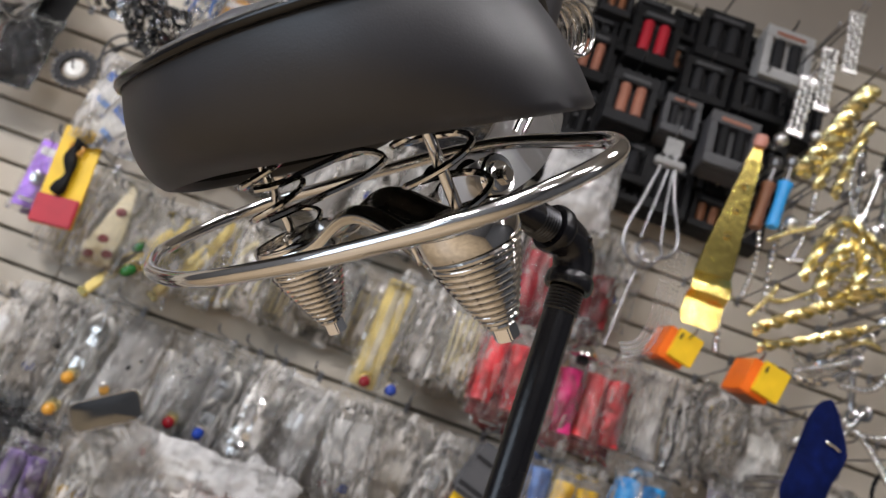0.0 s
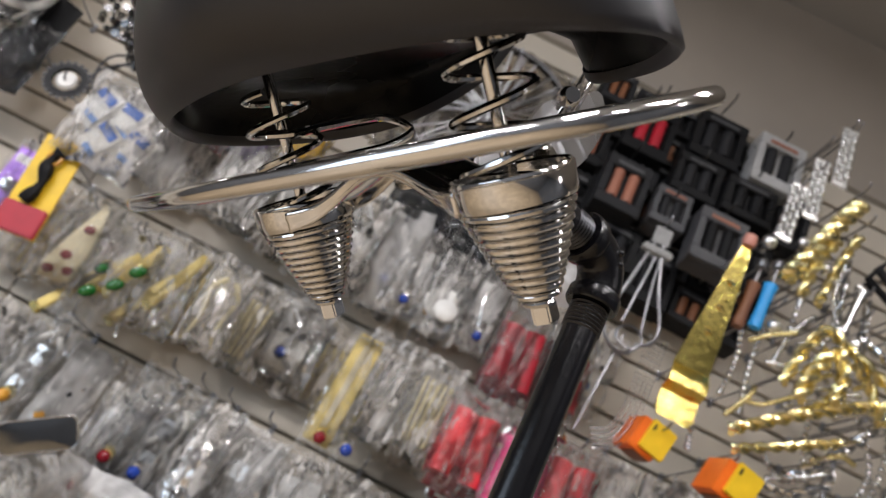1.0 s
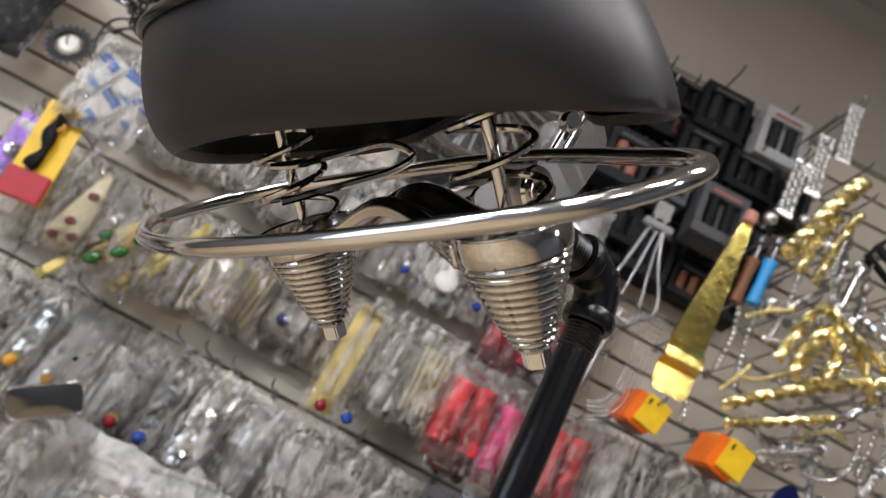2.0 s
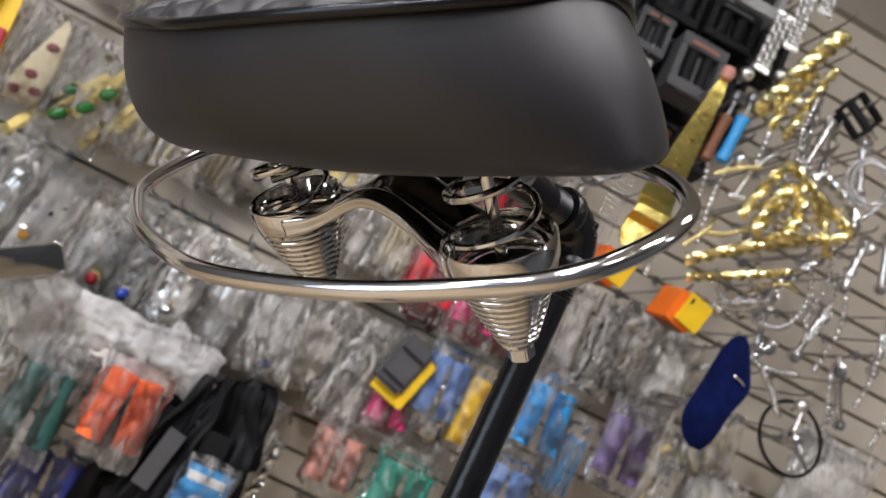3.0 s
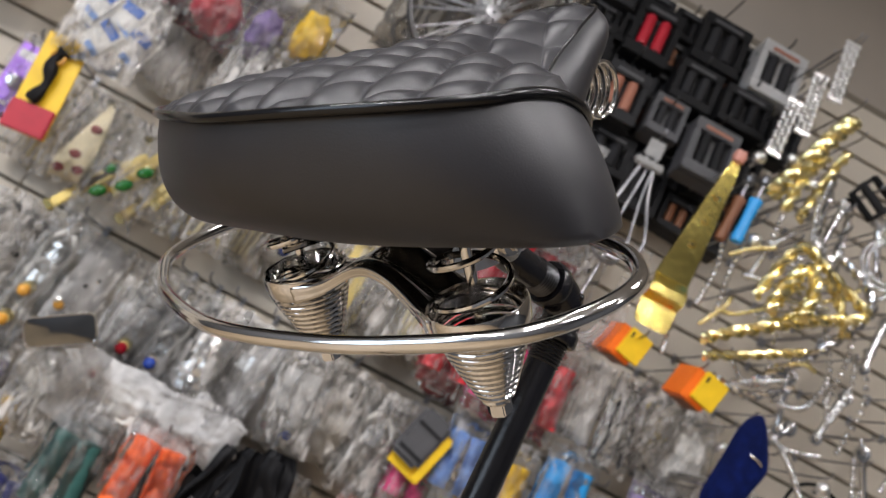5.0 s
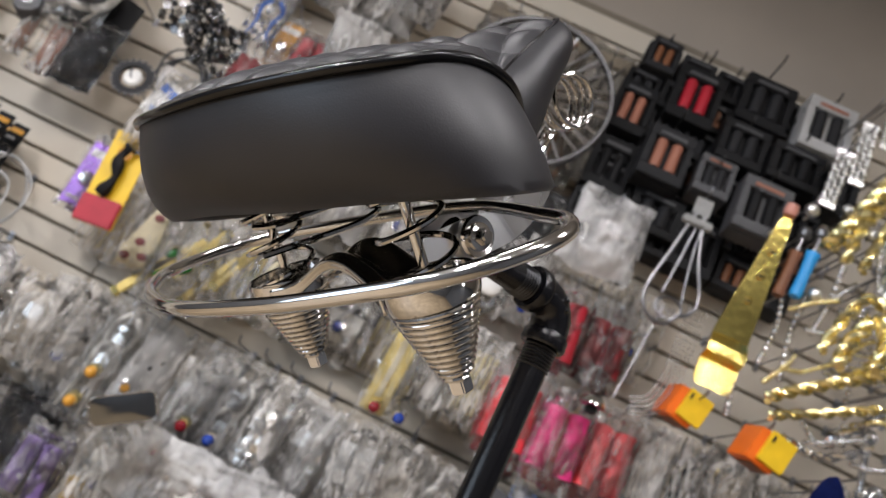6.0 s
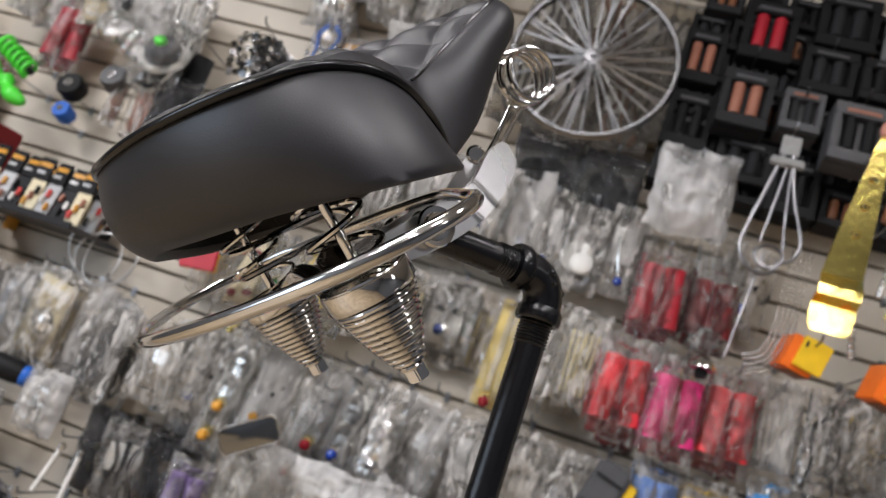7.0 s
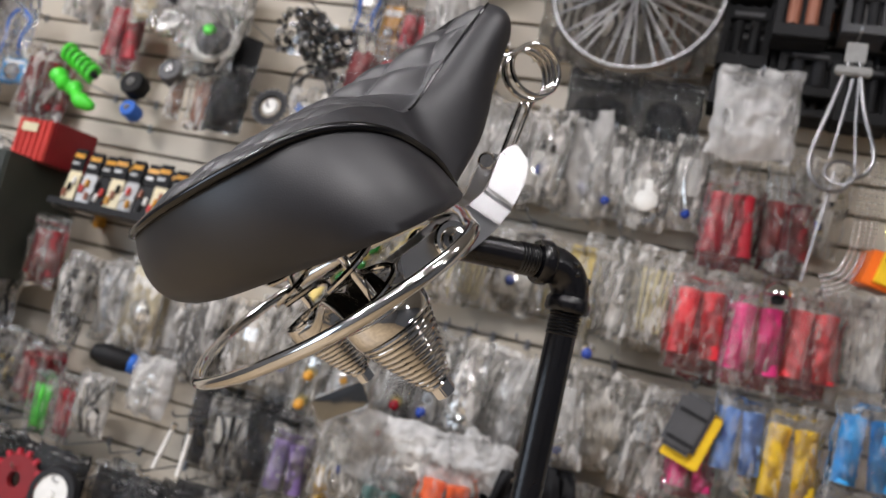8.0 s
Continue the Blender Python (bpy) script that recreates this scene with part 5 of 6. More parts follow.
hang(0.300, 1.395, 0.110, 0.200, c_grips, "pale_blue", CLEAR, 1.70, 0.045)
hang(0.400, 1.375, 0.120, 0.230, c_grips, "yellow", CLEAR, 1.70, 0.05)
hang(0.530, 1.430, 0.125, 0.215, c_grips, "sky", CLEAR, 1.70, 0.05)
hang(0.620, 1.370, 0.105, 0.200, c_rods, "sky", CLEAR, 1.73, 0.05)
hang(0.735, 1.445, 0.130, 0.210, c_grips, "purple", CLEAR, 1.72, 0.05)
hang(0.860, 1.430, 0.120, 0.230, c_levers, "pale_gold", CLEAR, 1.745, 0.05)
hang(0.945, 1.470, 0.100, 0.200, c_card, "cream", CLEAR, 1.75, 0.05)
hang(0.500, 1.640, 0.100, 0.190, c_rods, "white", FROST, 1.74, 0.05)
hang(0.600, 1.625, 0.100, 0.220, c_levers, "charcoal", CLEAR, 1.72, 0.06)
hang(1.260, 1.560, 0.230, 0.250, c_lump, "white", FROST, 1.76, 0.09)
hang(0.170, 1.160, 0.120, 0.170, c_grips, "salmon", CLEAR, 1.76, 0.045)
hang(0.315, 1.150, 0.150, 0.200, c_grips, "teal", CLEAR, 1.72, 0.05)
hang(0.520, 1.240, 0.130, 0.200, c_grips, "pale_blue", CLEAR, 1.72, 0.05)
hang(0.650, 1.180, 0.110, 0.210, c_rods, "chrome", CLEAR, 1.74, 0.05)
hang(-0.250, 1.100, 0.135, 0.215, c_grips, "bright_orange", CLEAR, 1.625, 0.05)
hang(-0.395, 1.040, 0.120, 0.220, c_grips, "dark_teal", CLEAR, 1.65, 0.05)
hang(-0.330, 0.880, 0.170, 0.230, c_grips, "navy", TIGHT, 1.73, 0.06)
hang(-0.150, 0.870, 0.160, 0.200, c_grips, "navy", TIGHT, 1.73, 0.06)
hang(-0.050, 1.000, 0.110, 0.170, c_card, "sky", CLEAR, 1.62, 0.03)
hang(-0.655, 1.085, 0.110, 0.180, c_grips, "purple", CLEAR, 1.70, 0.05)
hang(-0.560, 1.060, 0.050, 0.180, c_rods, "yellow", CLEAR, 1.70, 0.03)
for x, z, tl in ((-0.845, 1.905, 24), (-0.775, 1.900, 12), (-0.730, 1.850, 18), (-0.800, 1.835, 30)):
    ob = thing("sachet", pose(x, 1.70, z, 4, tl, -6), "white and blue printed sachet hanging from a hook", "sachet", "printed sachets")
    part("sachet_body", box_bm(-0.036, 0.036, -0.007, 0.007, -0.050, 0.050, 0.006), PAINT["white"], ob)
    part("print_patch", box_bm(-0.030, 0.022, -0.0095, -0.0075, 0.014, 0.036, 0.001), PAINT["blue"], ob)
    part("print_patch", box_bm(-0.010, 0.030, -0.0095, -0.0075, -0.036, -0.022, 0.001), PAINT["pale_blue"], ob)
    hook_at(x, z + 0.052, 0.22)
TAKEN.append((-0.88, -0.70, 1.79, 1.95))
hang(-0.785, 1.870, 0.190, 0.210, c_none, "white", CLEAR, 1.685, 0.04)
ob = thing("tool_pack", pose(-0.842, 1.70, 1.690, 0, -6, 0), "yellow card with a black folding tool and a red base", "carded tool")
part("card", box_bm(-0.046, 0.046, 0.0, 0.004, -0.115, 0.115, 0.001), PAINT["yellow"], ob)
part("base_block", box_bm(-0.046, 0.046, -0.012, -0.0005, -0.115, -0.050, 0.003), PAINT["red"], ob)
smooth(part("tool", tube(spline([(-0.012, -0.010, -0.045), (0.004, -0.014, 0.0), (-0.006, -0.012, 0.050), (0.006, -0.010, 0.080)], 6), [0.012 + 0.004 * math.sin(i * 0.8) for i in range(19)], 8), PAINT["black"], ob))
smooth(part("tool_ring", tube([(0.014 * math.cos(a_ / 12 * 6.2832), -0.012, 0.062 + 0.014 * math.sin(a_ / 12 * 6.2832)) for a_ in range(12)], 0.004, 7, True), PAINT["amber"], ob))
hook_at(-0.842, 1.80, 0.21)
TAKEN.append((-0.90, -0.79, 1.57, 1.81))
ob = thing("windowed_plate", pose(-0.725, 1.735, 1.625, 0, -8, 0), "cream tapered plate with dark red oval windows, in a bag", "tapered plate")
bm = bmesh.new()
fa = bm.faces.new([bm.verts.new((x_, 0, z_)) for x_, z_ in ((-0.045, -0.09), (0.025, -0.09), (0.034, -0.02), (0.030, 0.085), (0.018, 0.10), (-0.012, 0.03), (-0.045, -0.05))])
r_ = bmesh.ops.extrude_face_region(bm, geom=[fa])
bmesh.ops.translate(bm, verts=[v for v in r_["geom"] if isinstance(v, bmesh.types.BMVert)], vec=(0, 0.008, 0))
bmesh.ops.recalc_face_normals(bm, faces=bm.faces)
part("plate", bm, PAINT["cream"], ob)
for x_, z_ in ((0.012, 0.035), (-0.008, -0.03), (0.010, -0.062), (-0.030, -0.068)):
    smooth(part("oval_window", lathe([(0.0, 0.004), (0.010, 0.003), (0.013, 0.0)], 16, pose(x_, 0.0, z_, 90) @ Matrix.Diagonal((1.0, 0.75, 1.0, 1.0))), PAINT["dark_red"], ob))
hook_at(-0.715, 1.73, 0.13)
hang(-0.930, 1.690, 0.080, 0.200, c_card, "lilac", CLEAR, 1.76, 0.03)
hang(-0.735, 1.635, 0.130, 0.230, c_none, "cream", TIGHT, 1.725, 0.05)
for x, z, tl in ((-0.640, 1.600, 34), (-0.590, 1.640, 22), (-0.545, 1.590, 26), (-0.505, 1.655, 20), (-0.680, 1.545, 30)):
    ob = thing("gold_rail", pose(x, 1.745, z, 0, tl, 0), "short pale gold pressed rail in a clear bag", "gold rail", "gold rails")
    part("rail", box_bm(-0.011, 0.011, -0.006, 0.006, -0.075, 0.075, 0.003), PAINT["pale_gold"], ob)
    part("rail_tip", box_bm(-0.013, 0.013, -0.008, 0.008, -0.090, -0.0755, 0.003), GOLD, ob)
    hook_at(x, z + 0.08, 0.16)
hang(-0.620, 1.610, 0.140, 0.230, c_none, "gem_green", TIGHT, 1.735, 0.05)
hang(-0.515, 1.640, 0.110, 0.230, c_none, "pale_gold", TIGHT, 1.74, 0.05)
ob = thing("gold_ornament", pose(-0.082, 1.735, 1.73, 0, 2, 0), "pale gold pressed strip with a red jewel foot", "pressed strip")
part("strip", box_bm(-0.030, 0.026, -0.003, 0.003, -0.245, 0.0, 0.002), PAINT["pale_gold"], ob)
part("rib", box_bm(-0.010, 0.004, -0.008, -0.0035, -0.240, -0.02, 0.002), PAINT["cream"], ob)
hang(-0.082, 1.600, 0.090, 0.275, c_none, "pale_gold", TIGHT, 1.722, 0.03)
hang(-0.380, 1.300, 0.090, 0.240, c_jewel, "gem_blue", CLEAR, 1.77, 0.04)
hang(-0.472, 1.300, 0.085, 0.240, c_jewel, "gem_red", CLEAR, 1.79, 0.04)
hang(0.020, 1.900, 0.100, 0.210, c_cogs, "white", CLEAR, 1.76, 0.04)
hang(-0.075, 1.920, 0.090, 0.220, c_jewel, "gem_blue", CLEAR, 1.77, 0.04)
hang(0.105, 1.920, 0.085, 0.220, c_jewel, "gem_blue", CLEAR, 1.77, 0.04)
hang(-1.545, 1.440, 0.120, 0.200, c_grips, "dark_red", CLEAR, 1.75, 0.05)
hang(-1.539, 2.110, 0.130, 0.240, c_grips, "red", CLEAR, 1.80, 0.05)
hang(-1.930, 2.080, 0.130, 0.220, c_levers, "blue", CLEAR, 1.80, 0.05)
hang(-1.890, 1.950, 0.110, 0.090, c_card, "sky", CLEAR, 1.79, 0.03)
hang(-0.715, 2.215, 0.070, 0.170, c_card, "amber", CLEAR, 1.80, 0.03)
hang(-0.633, 2.205, 0.110, 0.150, c_grips, "red", CLEAR, 1.79, 0.05)
hang(-0.780, 2.260, 0.090, 0.170, c_levers, "blue", CLEAR, 1.78, 0.05)
hang(-1.420, 1.050, 0.080, 0.170, c_rods, "green", CLEAR, 1.75, 0.05)
hang(-1.350, 1.050, 0.080, 0.180, c_rods, "red", CLEAR, 1.76, 0.05)
hang(-1.260, 1.080, 0.110, 0.160, c_tubes, "black", CLEAR, 1.75, 0.06)


hang(-0.400, 1.180, 0.170, 0.150, c_none, "white", MILKY, 1.665, 0.03, lean=7)
hang(-0.270, 1.195, 0.140, 0.130, c_none, "white", MILKY, 1.645, 0.03, lean=-9)
hang(-0.340, 1.205, 0.160, 0.120, c_lump, "white", MILKY, 1.655, 0.04, lean=3)
hang(-0.180, 1.215, 0.120, 0.110, c_none, "white", MILKY, 1.66, 0.03, lean=12)
hang(-0.490, 0.900, 0.150, 0.220, c_grips, "navy", TIGHT, 1.73, 0.06)
hang(-0.510, 1.130, 0.150, 0.170, c_tubes, "white", CLEAR, 1.69, 0.05)


# bundle of limp black nylon bags
def drape_bm(w, h, seed):
    """A limp bag: gathered at its hook, falling in a few deep folds, cut ragged below."""
    bm = bmesh.new()
    nx, nz = 30, 26
    for back in (0, 1):
        rows_ = []
        for j in range(nz + 1):
            v = j / nz
            row = []
            for i in range(nx + 1):
                u = i / nx * 2 - 1
                spread = 0.45 + 0.55 * min(1.0, v * 1.5) ** 0.8
                fold = math.sin(u * 3.1 + seed * 2.1 + 2.4 * v) + 0.35 * math.sin(u * 6.7 - seed + 3 * v)
                hem = h * (1 + 0.10 * noise.noise(Vector((u * 2.2, seed * 3.7, 0))))
                row.append(bm.verts.new((u * w * 0.5 * spread + 0.012 * noise.noise(Vector((v * 3, seed, u))), 0.016 * fold * min(1.0, v * 2) + 0.012 * noise.noise(Vector((u * 3, v * 4, seed * 5))) + 0.014 * back, -hem * v)))
            rows_.append(row)
        for A_, B_ in zip(rows_, rows_[1:]):
            for i in range(nx):
                f = (A_[i], B_[i], B_[i + 1], A_[i + 1])
                bm.faces.new(f[::-1] if back else f)
    return bm


for x, y, z, w, h, sd in ((-0.166, 1.66, 1.120, 0.150, 0.250, 1), (-0.070, 1.655, 1.110, 0.165, 0.240, 2), (-0.115, 1.69, 1.000, 0.170, 0.220, 3), (-0.200, 1.70, 0.980, 0.150, 0.220, 4), (-0.118, 1.64, 1.08, 0.110, 0.27, 5), (-0.035, 1.68, 1.16, 0.110, 0.17, 6)):
    ob = thing("black_pouch", pose(x, y, z + h / 2, 0, 12 * (sd % 2) - 2, 0), "limp black nylon pouch hanging in a bundle", "pouch", "black pouches")
    smooth(part("pouch_body", drape_bm(w, h, sd * 3.1), BLACKFILM, ob), 60)
    part("header_card", box_bm(-w * 0.16, w * 0.16, -0.022, -0.020, -h * 0.86, -h * 0.42, 0.0005), PAINT["grey" if sd in (3, 5) else "black"], ob)
    hook_at(x, z + h / 2, 0.26)
    TAKEN.append((x - w / 2, x + w / 2, z - h / 2, z + h / 2))
twisted("twisted_bar", [(0.048, 1.70, 1.150), (0.042, 1.70, 1.05), (0.030, 1.70, 0.940)], 0.011, "chrome", "chrome twisted bar hanging low on the board")
hook_at(0.048, 1.16, 0.22)

# small rounded mirror, still in its clear sleeve
def oblong(w, h, r, n=7):
    """Corner-rounded rectangle in the xz plane, as a ring of points."""
    ring = []
    for cx, cz, a0 in ((w - r, h - r, 0), (r - w, h - r, 90), (r - w, r - h, 180), (w - r, r - h, 270)):
        ring += [Vector((cx + r * math.cos(radians(a0 + 90 * i / (n - 1))), 0, cz + r * math.sin(radians(a0 + 90 * i / (n - 1))))) for i in range(n)]
    return ring


mirror = thing("bicycle_mirror", pose(-0.524, 1.612, 1.268, 5, -33, 0), "small rounded bicycle mirror with a chrome rim, packed in clear film", "mirror")
bm = bmesh.new()
ring, rows_ = oblong(0.066, 0.029, 0.014), []
for f in (1.0, 0.8, 0.55, 0.3):
    rows_.append([bm.verts.new((p.x * f, -0.0020 * (1 - f * f), p.z * f)) for p in ring])
for ra, rb in zip(rows_, rows_[1:]):
    for i in range(len(ring)):
        j = (i + 1) % len(ring)
        bm.faces.new((ra[i], ra[j], rb[j], rb[i]))
bm.faces.new(rows_[-1])
back = [bm.verts.new((p.x * 0.96, 0.010, p.z * 0.94)) for p in ring]
for i in range(len(ring)):
    j = (i + 1) % len(ring)
    bm.faces.new((rows_[0][j], rows_[0][i], back[i], back[j]))
bm.faces.new(back[::-1])
bmesh.ops.recalc_face_normals(bm, faces=bm.faces)
smooth(part("mirror_glass", bm, MIRROR_GLASS, mirror, "dark convex mirror glass"), 60)
smooth(part("rim", tube(ring + ring[:1], 0.0018, 8), CHROME, mirror, "thin chrome rim"), 50)
part("sleeve", box_bm(-0.076, 0.076, -0.0085, -0.0075, -0.115, -0.036), TIGHT, mirror)
hook_at(-0.524, 1.30, 0.22)
TAKEN.append((-0.60, -0.46, 1.20, 1.36))

# red and gold jewelled pieces
for x, y, z, p in ((-0.086, 1.697, 1.495, "gem_red"), (-0.640, 1.712, 1.545, "gem_green"), (-0.600, 1.712, 1.580, "gem_green"), (-0.575, 1.712, 1.625, "gem_green"), (-0.640, 1.712, 1.600, "gem_green"), (-0.446, 1.686, 1.217, "gem_red"), (-0.425, 1.686, 1.285, "gem_red"), (-0.361, 1.686, 1.284, "gem_blue"), (-0.363, 1.686, 1.215, "gem_blue"), (-0.649, 1.686, 1.299, "amber"), (-0.656, 1.686, 1.230, "amber"), (-0.028, 1.686, 1.495, "gem_blue")):
    ob = thing("jewel_cap", pose(x, y, z), "%s jewelled valve cap with a metal collar, in its bag" % SAY.get(p, p), "jewel cap", "jewelled caps")
    bm = bmesh.new()
    bmesh.ops.create_uvsphere(bm, u_segments=16, v_segments=10, radius=0.0125)
    if p == "gem_green":
        bmesh.ops.transform(bm, matrix=pose(0, 0, 0, 0, 50, 0) @ Matrix.Diagonal((1.0, 0.8, 1.5, 1.0)), verts=bm.verts)
    smooth(part("jewel", bm, PAINT[p], ob))
    smooth(part("collar", lathe([(0.009, 0.006), (0.014, 0.008), (0.014, 0.024), (0.008, 0.027), (0, 0.027)], 16, pose(0, 0, 0, -60)), PAINT["gold" if p != "gem_blue" else "chrome"], ob), 40)

hang(-0.431, 1.292, 0.095, 0.240, c_chain, "chrome", TIGHT, 1.715, 0.05, turn=-6, lean=6)
hang(-0.410, 1.360, 0.095, 0.240, c_chain, "chrome", TIGHT, 1.715, 0.05, turn=-6, lean=6)
hang(-0.346, 1.359, 0.095, 0.240, c_levers, "white", TIGHT, 1.715, 0.05, turn=-6, lean=6)
hang(-0.348, 1.290, 0.095, 0.240, c_levers, "white", TIGHT, 1.715, 0.05, turn=-6, lean=6)
hang(-0.634, 1.374, 0.095, 0.240, c_levers, "white", TIGHT, 1.715, 0.05, turn=-6, lean=6)
hang(-0.641, 1.305, 0.095, 0.240, c_levers, "white", TIGHT, 1.715, 0.05, turn=-6, lean=6)
for x, z, w, h, p in ((-0.641, 2.060, 0.150, 0.200, "red"), (-0.428, 2.110, 0.110, 0.190, "yellow"), (-0.525, 2.060, 0.100, 0.190, "purple"), (-0.735, 2.080, 0.110, 0.200, "dark_red")):
    hang(x, z, w, h, c_lump, p, TIGHT, 1.76, 0.05, lean=5)

# white round reflector
ob = thing("round_reflector", pose(0.025, 1.725, 1.856, 80), "round white reflector in a clear bag", "reflector")
smooth(part("lens", lathe([(0.0, 0.010), (0.020, 0.008), (0.026, 0.002), (0.026, -0.004), (0.0, -0.004)], 24), PAINT["white"], ob), 40)
part("tab", box_bm(-0.008, 0.008, 0.024, 0.05, -0.003, 0.003, 0.001), PAINT["white"], ob)

# silver dome bell
ob = thing("bell", pose(0.318, 1.610, 1.690), "chrome bicycle bell hanging over pink grips", "bell")
smooth(part("dome", lathe([(0.0, 0.022), (0.014, 0.020), (0.026, 0.010), (0.030, -0.004), (0.027, -0.004), (0.0, 0.016)], 24), CHROME, ob), 50)
part("base", box_bm(-0.012, 0.012, -0.010, 0.010, -0.022, -0.004, 0.003), PAINT["black"], ob)

# grey, yellow and pink carded lamp
ob = thing("carded_lamp", pose(0.206, 1.680, 1.392, 0, 17, 0), "grey blister with a yellow edge over pink grips", "carded part")
part("yellow_card", box_bm(-0.030, 0.050, 0.004, 0.012, -0.072, 0.050, 0.002), PAINT["yellow"], ob)
part("yellow_lip", box_bm(0.030, 0.050, -0.012, 0.0035, -0.070, 0.045, 0.003), PAINT["yellow"], ob)
part("grey_shell", box_bm(-0.044, 0.0295, -0.024, 0.0035, -0.052, 0.066, 0.009), PAINT["grey"], ob)
for z_ in (-0.03, 0.03):
    part("shell_rib", box_bm(-0.036, 0.022, -0.0275, -0.0245, z_ - 0.004, z_ + 0.004, 0.001), PAINT["charcoal"], ob)
hook_at(0.206, 1.47, 0.24)
hang(0.222, 1.320, 0.100, 0.150, c_grips, "pink", CLEAR, 1.72, 0.04, peg=False)

# white cartons with a red band
for x, z in ((0.150, 0.950), (0.245, 0.930), (0.345, 0.915)):
    ob = thing("white_carton", pose(x, 1.82, z), "small white carton with a red band on the slat board", "carton", "white cartons")
    part("box_body", box_bm(-0.042, 0.042, 0, 0.06, -0.08, 0.045, 0.002), PAINT["cream"], ob)
    part("band", box_bm(-0.0425, 0.0425, -0.002, 0.02, 0.022, 0.046), PAINT["dark_red"], ob)
    hook_at(x, z + 0.06, 0.08)
    TAKEN.append((x - 0.045, x + 0.045, z - 0.08, z + 0.05))


# ---- loose workshop parts on the far end ----
def red_crate(x, y, z):
    ob = thing("red_crate", pose(x, y, z, 0, 2, -12), "ribbed red plastic crate on the slat board", "crate")
    part("crate_body", box_bm(-0.075, 0.075, 0, 0.14, -0.06, 0.06, 0.004), PAINT["dark_red"], ob)
    for i in range(6):
        part("rib", box_bm(-0.074 + 0.026 * i, -0.058 + 0.026 * i, -0.012, -0.0005, -0.058, 0.058, 0.003), PAINT["brick"], ob)
    part("label_bar", box_bm(-0.05, 0.02, -0.0145, -0.0125, 0.02, 0.045), PAINT["cream"], ob)
    TAKEN.append((x - 0.1, x + 0.1, z - 0.08, z + 0.08))


red_crate(-1.640, 1.70, 1.735)
# green coil and lever
ob = thing("green_spring", pose(-1.600, 1.74, 1.985, 0, 118, 0), "lime green coil spring on a hook", "spring")
smooth(part("coil", tube(helix((0, 0), 0.022, 0.022, -0.07, 0.07, 6), 0.0065, 8), PAINT["green"], ob))
smooth(part("core", tube([(0, 0, -0.075), (0, 0, 0.075)], 0.009, 10), PAINT["charcoal"], ob))
ob = thing("green_lever", pose(-1.585, 1.735, 1.895), "lime green moulded lever on a hook", "lever")
bm = tube(spline([(-0.075, 0, 0.045), (-0.04, -0.01, 0.02), (-0.01, 0, 0.012), (0.03, -0.01, -0.02), (0.075, 0, -0.035)], 6), [0.020, 0.026, 0.024, 0.020, 0.016, 0.018, 0.022, 0.024, 0.020, 0.014, 0.016, 0.022, 0.026, 0.024, 0.018, 0.014, 0.016, 0.02, 0.022, 0.024, 0.022, 0.02, 0.018, 0.014, 0.010], 10)
smooth(part("lever_body", bm, PAINT["green"], ob))
hook_at(-1.600, 2.02, 0.18)
hook_at(-1.585, 1.93, 0.18)
TAKEN.append((-1.70, -1.50, 1.84, 2.06))
# small shelf with carded packs
shelf = thing("pack_shelf", pose(-1.345, 1.70, 1.585), "narrow grey shelf clipped to the slat board", "shelf")
part("board", box_bm(-0.17, 0.17, -0.02, 0.198, -0.012, 0.0, 0.002), PAINT["grey"], shelf)
part("lip", box_bm(-0.17, 0.17, -0.026, -0.0205, -0.014, 0.004, 0.001), PAINT["charcoal"], shelf)
for row in (0, 1, 2):
    for i in range(7):
        x = -1.488 + 0.047 * i + 0.012 * row
        ob = thing("carded_pack", pose(x, 1.705 + 0.055 * row + 0.004 * (i % 2), 1.587, -6 - 3 * (i % 3), 0, 6 * (i % 2) - 3), "small pack with a black and amber header on a shelf", "carded pack", "carded packs")
        part("header", box_bm(-0.021, 0.021, 0.0, 0.006, 0.088, 0.150, 0.001), PAINT["black"], ob)
        part("print_bar", box_bm(-0.017, 0.017, -0.0025, -0.0005, 0.124, 0.136), PAINT["amber"], ob)
        part("print_bar", box_bm(-0.017, 0.006, -0.0025, -0.0005, 0.104, 0.112), PAINT["silver"], ob)
        part("backing", box_bm(-0.021, 0.021, 0.004, 0.006, 0.0, 0.087, 0.0005), PAINT[("cream", "silver", "charcoal")[(i + row) % 3]], ob)
        for k in range(3):
            part("small_part", box_bm(-0.016 + 0.011 * k, -0.007 + 0.011 * k, -0.006, 0.0035, 0.012 + 0.018 * ((i + k) % 3), 0.034 + 0.018 * ((i + k) % 3), 0.002), PAINT[("copper", "brick", "black", "amber", "white")[(i + 2 * k + row) % 5]], ob)
TAKEN.append((-1.53, -1.17, 1.56, 1.75))


def roller(x, y, z, paint, r, label):
    ob = thing("rubber_roller", pose(x, y, z, 76), label, "roller", "rollers")
    smooth(part("tyre", lathe([(r * 0.35, -0.022), (r * 0.9, -0.022), (r, -0.014), (r * 0.93, 0), (r, 0.014), (r * 0.9, 0.022), (r * 0.35, 0.022), (r * 0.35, -0.022)], 24), PAINT[paint], ob), 40)
    smooth(part("bush", lathe([(r * 0.15, -0.026), (r * 0.34, -0.026), (r * 0.34, 0.026), (r * 0.15, 0.026), (r * 0.15, -0.026)], 16), CHROME_FAR, ob), 40)
    hook_at(x, z, WALL_Y - y + 0.02)
    TAKEN.append((x - r * 1.2, x + r * 1.2, z - r * 1.3, z + r * 1.3))


